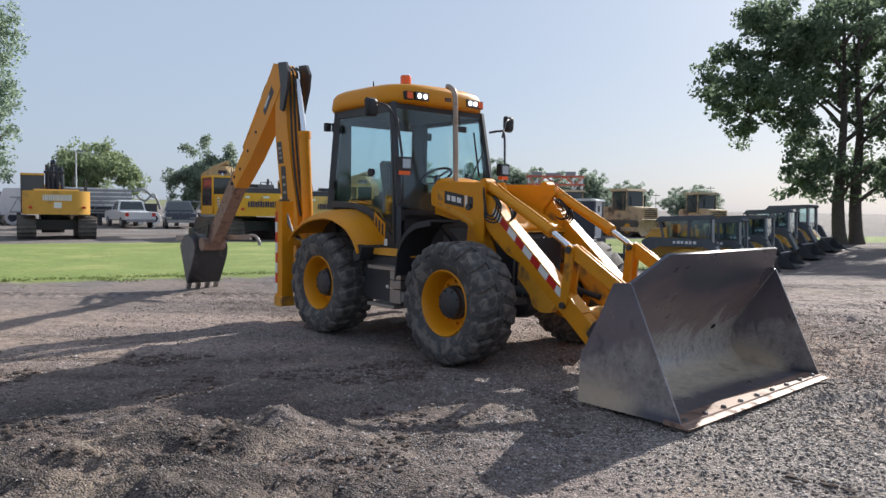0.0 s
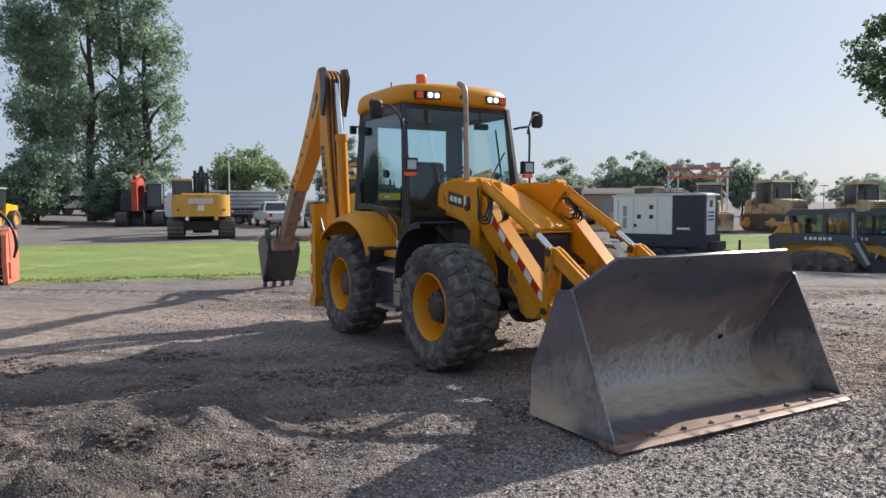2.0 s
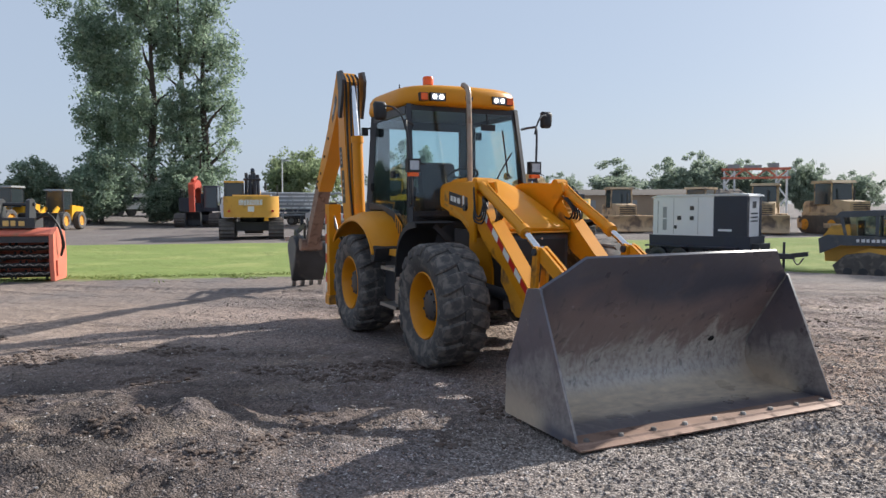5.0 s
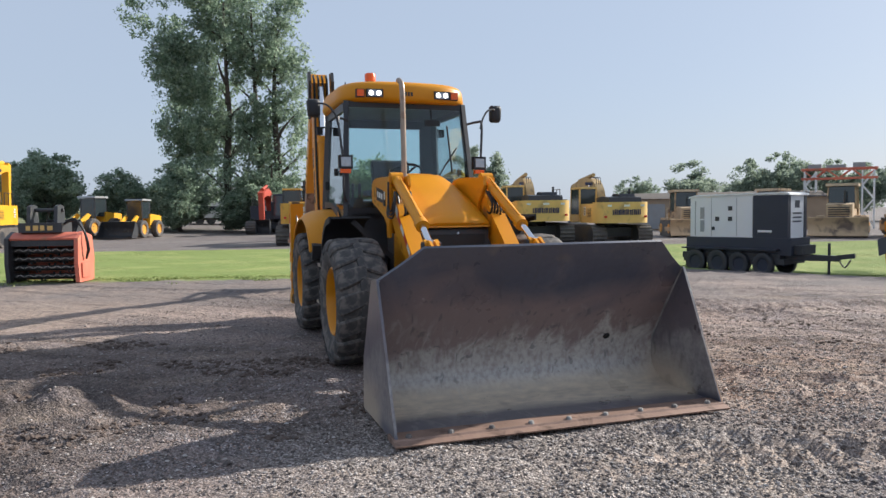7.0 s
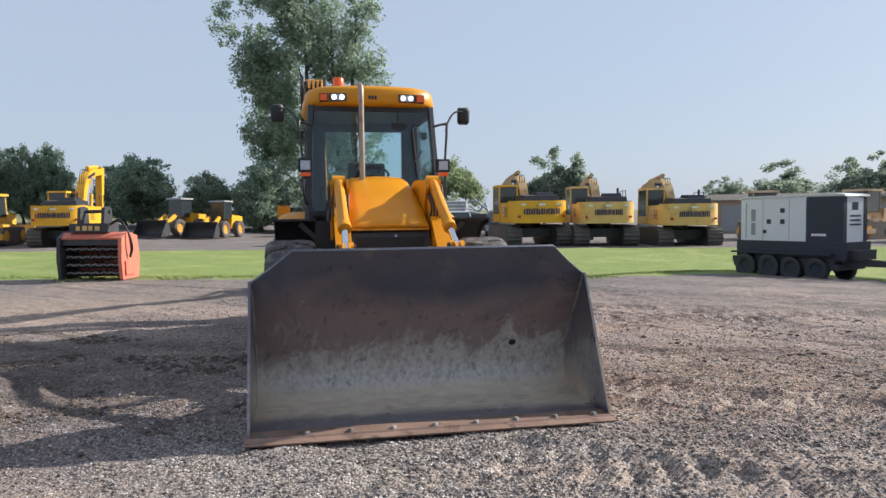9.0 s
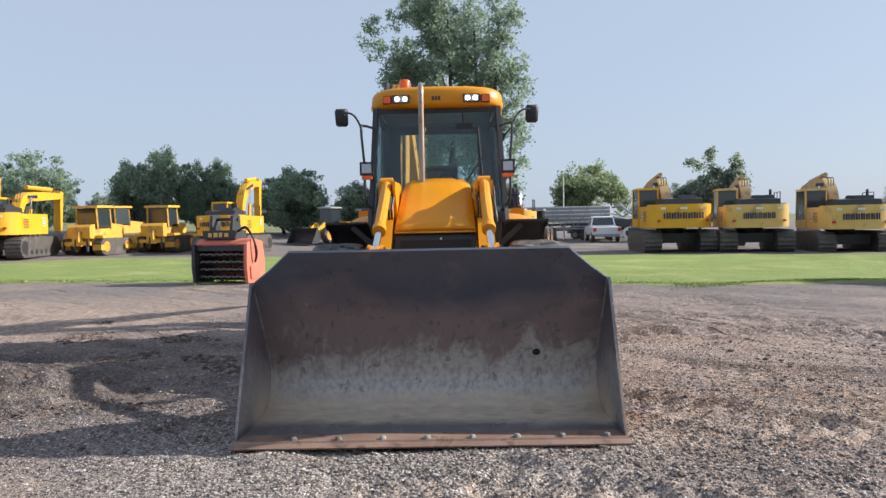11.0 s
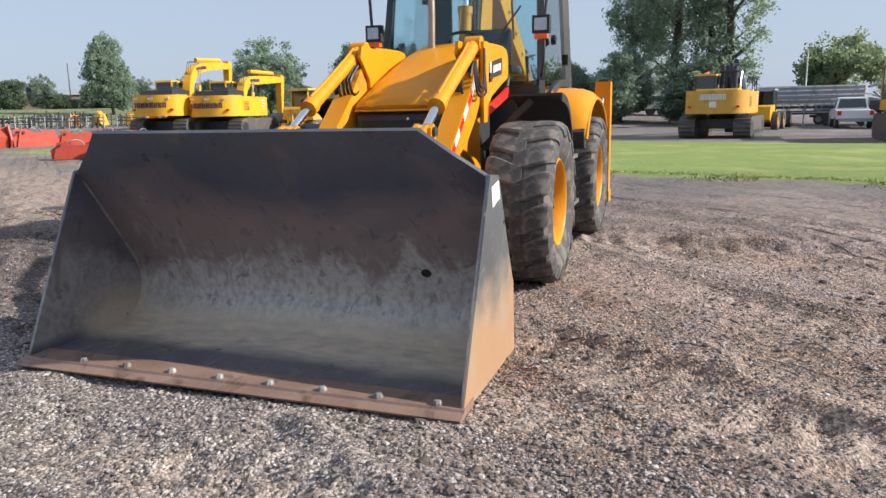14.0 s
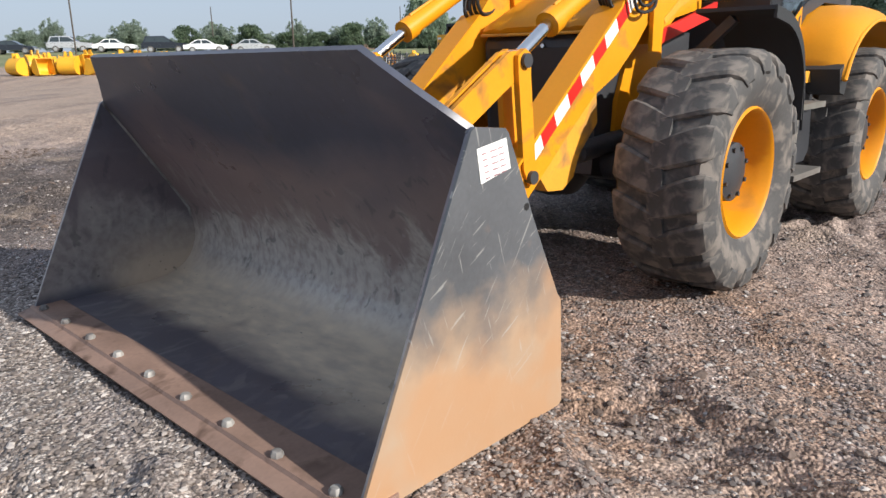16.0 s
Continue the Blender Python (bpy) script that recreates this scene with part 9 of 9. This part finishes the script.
def tree(m, label, height, trunk_h, lobes, seed, leaf=0.2, per=26, clump=0.75, count=420, trunks=1, trunk_r=0.3, material=None, category="tree", group="", trunk_xy=None):
    """lobes: (x, y, z, rx, ry, rz), ellipsoids that the crown fills unevenly."""
    rng = np.random.default_rng(seed)
    t = thing("tree", m, label, category, group)
    bm = B()
    spots = trunk_xy or [(0, 0)]
    top = 0.88 if height > 10 else 0.68
    for i, (tx, ty) in enumerate(spots):
        lean = rng.normal(size=2) * 0.03 * height
        pts = [(tx + lean[0] * k ** 1.5 + 0.1 * rng.normal(), ty + lean[1] * k ** 1.5 + 0.1 * rng.normal(), height * top * k - 0.1 * (k == 0)) for k in (0, 0.15, 0.3, 0.5, 0.7, 1.0)]
        r = trunk_r
        tube(bm, arc(pts, 3), [r * (1.25 if k == 0 else 1 - 0.85 * k / 15) for k in range(16)], 9)
        for k in range(9):
            z = trunk_h + (height * (top - 0.14) - trunk_h) * k / 8
            a = k * 2.4 + i + seed
            lb = lobes[k % len(lobes)]
            l = (0.75 if height > 10 else 0.5) * max(lb[3], lb[4]) * (1.0 - 0.4 * k / 9)
            f = z / (height * top)
            bx, by = tx + lean[0] * f ** 1.5, ty + lean[1] * f ** 1.5
            tube(bm, arc([(bx, by, z - 0.3), (bx + l * 0.45 * math.cos(a), by + l * 0.45 * math.sin(a), z + l * 0.28), (bx + l * math.cos(a + 0.2), by + l * math.sin(a + 0.2), z + l * 0.75)], 3), [r * 0.38 * (1 - 0.8 * q / 6) for q in range(7)], 6)
    part("trunk", bm, BARK, t, "dark bark trunk with limbs")
    cl = []
    vol = np.array([l[3] * l[4] * l[5] for l in lobes]) ** 0.75
    vol /= vol.sum()
    while len(cl) < count:
        l = lobes[rng.choice(len(lobes), p=vol)]
        d = rng.normal(size=3)
        d /= np.linalg.norm(d)
        r = rng.random() ** 0.38
        p = np.array(l[:3]) + d * r * np.array(l[3:])
        g = noise.noise(Vector((p[0] * 0.35 + seed, p[1] * 0.35, p[2] * 0.35)))
        if g < -0.16 or p[2] < trunk_h * 0.6:
            continue
        cl.append((*p, clump * (0.55 + 0.8 * rng.random())))
    me = leaves_mesh(cl, leaf, per, rng)
    me.materials.append(material or LEAF)
    ob = new("crown", me)
    ob.parent = t
    ob["label"] = "uneven crown of green leaves"
    return t


# two tall poplars grown together behind the lawn
tree(heading(-38.3, 52.5, 0, -0.2, 1.18), "tall green poplar with several trunks behind the lawn", 19, 3.0,
     [(-3.6, -0.5, 8, 3.4, 3.2, 3.2), (-3.4, -0.4, 13, 3.6, 3.2, 3.6), (-1.6, 0, 17.0, 3.6, 3, 2.8), (2.0, 1, 7.2, 2.8, 2.8, 3.0), (2.4, 1.2, 12, 2.2, 2.2, 3.8), (2.3, 1.2, 16.2, 2.0, 2.0, 2.6), (-4.0, 0, 4.0, 2.8, 2.4, 1.8), (2.2, 0.5, 3.4, 2.2, 2.2, 1.4), (-6.0, 0, 10.5, 2.2, 1.8, 2.6), (-5.4, 0, 14.6, 2.2, 1.8, 2.2), (-5.6, 0, 6.6, 2.0, 1.8, 2.0), (-1.2, -0.6, 4.6, 2.4, 2.0, 2.0), (0.6, 0, 9.5, 2.6, 2.4, 2.6), (0.4, 0, 14, 2.4, 2.2, 2.6), (-5.6, -3.4, 16.2, 2.2, 2.0, 2.0), (-5.0, -2.2, 12.4, 2.0, 1.8, 2.2), (-3.0, -1.6, 18.0, 2.2, 2.0, 1.8)], 3, leaf=0.17, per=52, clump=0.66, count=1700, trunk_r=0.42, trunk_xy=[(-1.6, 0), (0.6, 1.0), (2.4, 0.6)], category="poplar tree")
# big tree over the track loaders
tree(heading(20.6, 37.6, 0, -0.1), "large dark tree against the light, two trunks", 14, 2.4,
     [(-5.2, -0.5, 8.0, 3.0, 2.6, 2.6), (-3.6, 0, 5.0, 2.4, 2.4, 1.9), (-2.0, 0, 3.6, 1.8, 1.8, 1.0), (0.5, 0, 10.2, 4.6, 3.6, 3.0), (3.6, 0, 6.5, 4.0, 3.4, 3.4), (-3.2, 0, 11.2, 2.8, 2.6, 1.8), (6.5, 0, 9, 3.0, 3, 3), (-2.6, 0, 2.9, 1.6, 1.6, 0.9), (1.5, 0, 3.4, 2.4, 2.0, 1.2)], 11, leaf=0.20, per=58, clump=0.62, count=800, trunk_r=0.36, trunk_xy=[(-0.6, 0), (0.5, 0.3)], category="shade tree", material=LEAF_DARK)
# round willow by the parked pickups
tree(heading(-29.1, 58.1, 0, -0.2), "rounded light green willow tree", 6.6, 1.2,
     [(0, 0, 4.2, 3.0, 3, 2.5), (-1.6, 0, 3.2, 2.0, 2, 1.8), (1.7, 0, 3.3, 2.0, 2, 1.9)], 21, leaf=0.20, per=60, clump=0.62, count=330, trunk_r=0.22, material=LEAF_LIGHT, category="willow tree")
# trees far behind the excavators
GREENS = ((-30.6, 84.6, 9.6, 2.6), (-28.3, 85.2, 10.8, 2.4), (-3.3, 85.2, 7.6, 2.9), (4.7, 95.5, 8.6, 5.0), (11.9, 95.6, 7.6, 4.6), (17.7, 93.8, 7.4, 3.2), (24.0, 99.0, 6.0, 3.4), (-12.0, 100.0, 6.4, 3.2), (33.0, 101.0, 5.6, 4.0))
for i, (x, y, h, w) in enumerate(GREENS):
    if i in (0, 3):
        first_far = tree(heading(x, y, 0, GZ(x, y)), "green tree far behind the machines", h, 1.0, [(0, 0, h * 0.52, w, w, h * 0.40), (-w * 0.5, 0, h * 0.4, w * 0.7, w * 0.7, h * 0.3), (w * 0.55, 0, h * 0.45, w * 0.7, w * 0.7, h * 0.35)], 31 + i, leaf=0.24, per=60, clump=0.70, count=330, trunk_r=0.2, material=LEAF_HAZED, group="far trees")
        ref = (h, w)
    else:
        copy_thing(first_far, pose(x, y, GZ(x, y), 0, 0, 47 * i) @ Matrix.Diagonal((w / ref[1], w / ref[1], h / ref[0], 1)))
# belt of trees in the west and north-west
BELT = ((-59.4, 22.5, 6.7, 3.5), (-60.4, 31.2, 6.4, 2.2), (-59.6, 33.3, 7.7, 2.2), (-58.3, 36.0, 6.6, 1.6), (-57.1, 38.1, 6.8, 1.8), (-48.4, 40.7, 6.0, 2.6), (-45.2, 44.6, 4.8, 2.2), (-40.5, 46.5, 5.8, 2.4), (-53.0, 42.0, 5.4, 2.2), (-69.7, 10.2, 7.2, 1.9), (-43.0, 49.0, 4.6, 2.6), (-36.5, 51.0, 5.0, 2.6))
for i, (x, y, h, w) in enumerate([(x, y, 1.10 * h, 0.96 * w) for x, y, h, w in BELT]):
    if i in (0, 1):
        first_belt = tree(heading(x, y, 0, GZ(x, y)), "leafy green tree behind the parked machines", h, 0.9, [(0, 0, h * 0.52, w, w, h * 0.42), (-w * 0.5, 0, h * 0.34, w * 0.7, w * 0.7, h * 0.3), (w * 0.5, 0, h * 0.42, w * 0.72, w * 0.7, h * 0.34)], 57 + i, leaf=0.17, per=64, clump=0.54, count=420, trunk_r=0.18, group="belt of trees")
        ref = (h, w)
    else:
        copy_thing(first_belt, pose(x, y, GZ(x, y), 0, 0, 71 * i) @ Matrix.Diagonal((w / ref[1], w / ref[1], h / ref[0], 1)))
# low far bushes along the western road
BUSH = [(-104.0 - 4 * math.sin(5.0 * k), -46.0 + 2.9 * k + 1.3 * math.sin(3.1 * k), 1.7 + 2.6 * abs(math.sin(2.3 * k)) ** 2, 1.3 + 1.3 * abs(math.sin(1.7 * k))) for k in range(38)]
dark_bush = tree(heading(-97.0, -21.0, 0, GZ(-97, -21)), "low dark shrub along the western road", 3.4, 0.2, [(0, 0, 1.7, 1.9, 1.9, 1.5), (-1.0, 0.4, 1.2, 1.3, 1.3, 1.1), (1.1, -0.3, 1.4, 1.4, 1.3, 1.3)], 83, leaf=0.2, per=50, clump=0.5, count=150, trunk_r=0.1, material=LEAF_DARK, category="shrub", group="roadside shrubs")
for k in range(14):
    x, y = -98.0 + 2.0 * math.sin(2.1 * k), -17.0 + 4.6 * k
    copy_thing(dark_bush, pose(x, y, GZ(x, y) - 0.2, 0, 0, 50 * k) @ Matrix.Diagonal((0.8 + 0.4 * math.sin(k) ** 2, 1.0, 0.65 + 0.5 * math.sin(1.9 * k) ** 2, 1)))
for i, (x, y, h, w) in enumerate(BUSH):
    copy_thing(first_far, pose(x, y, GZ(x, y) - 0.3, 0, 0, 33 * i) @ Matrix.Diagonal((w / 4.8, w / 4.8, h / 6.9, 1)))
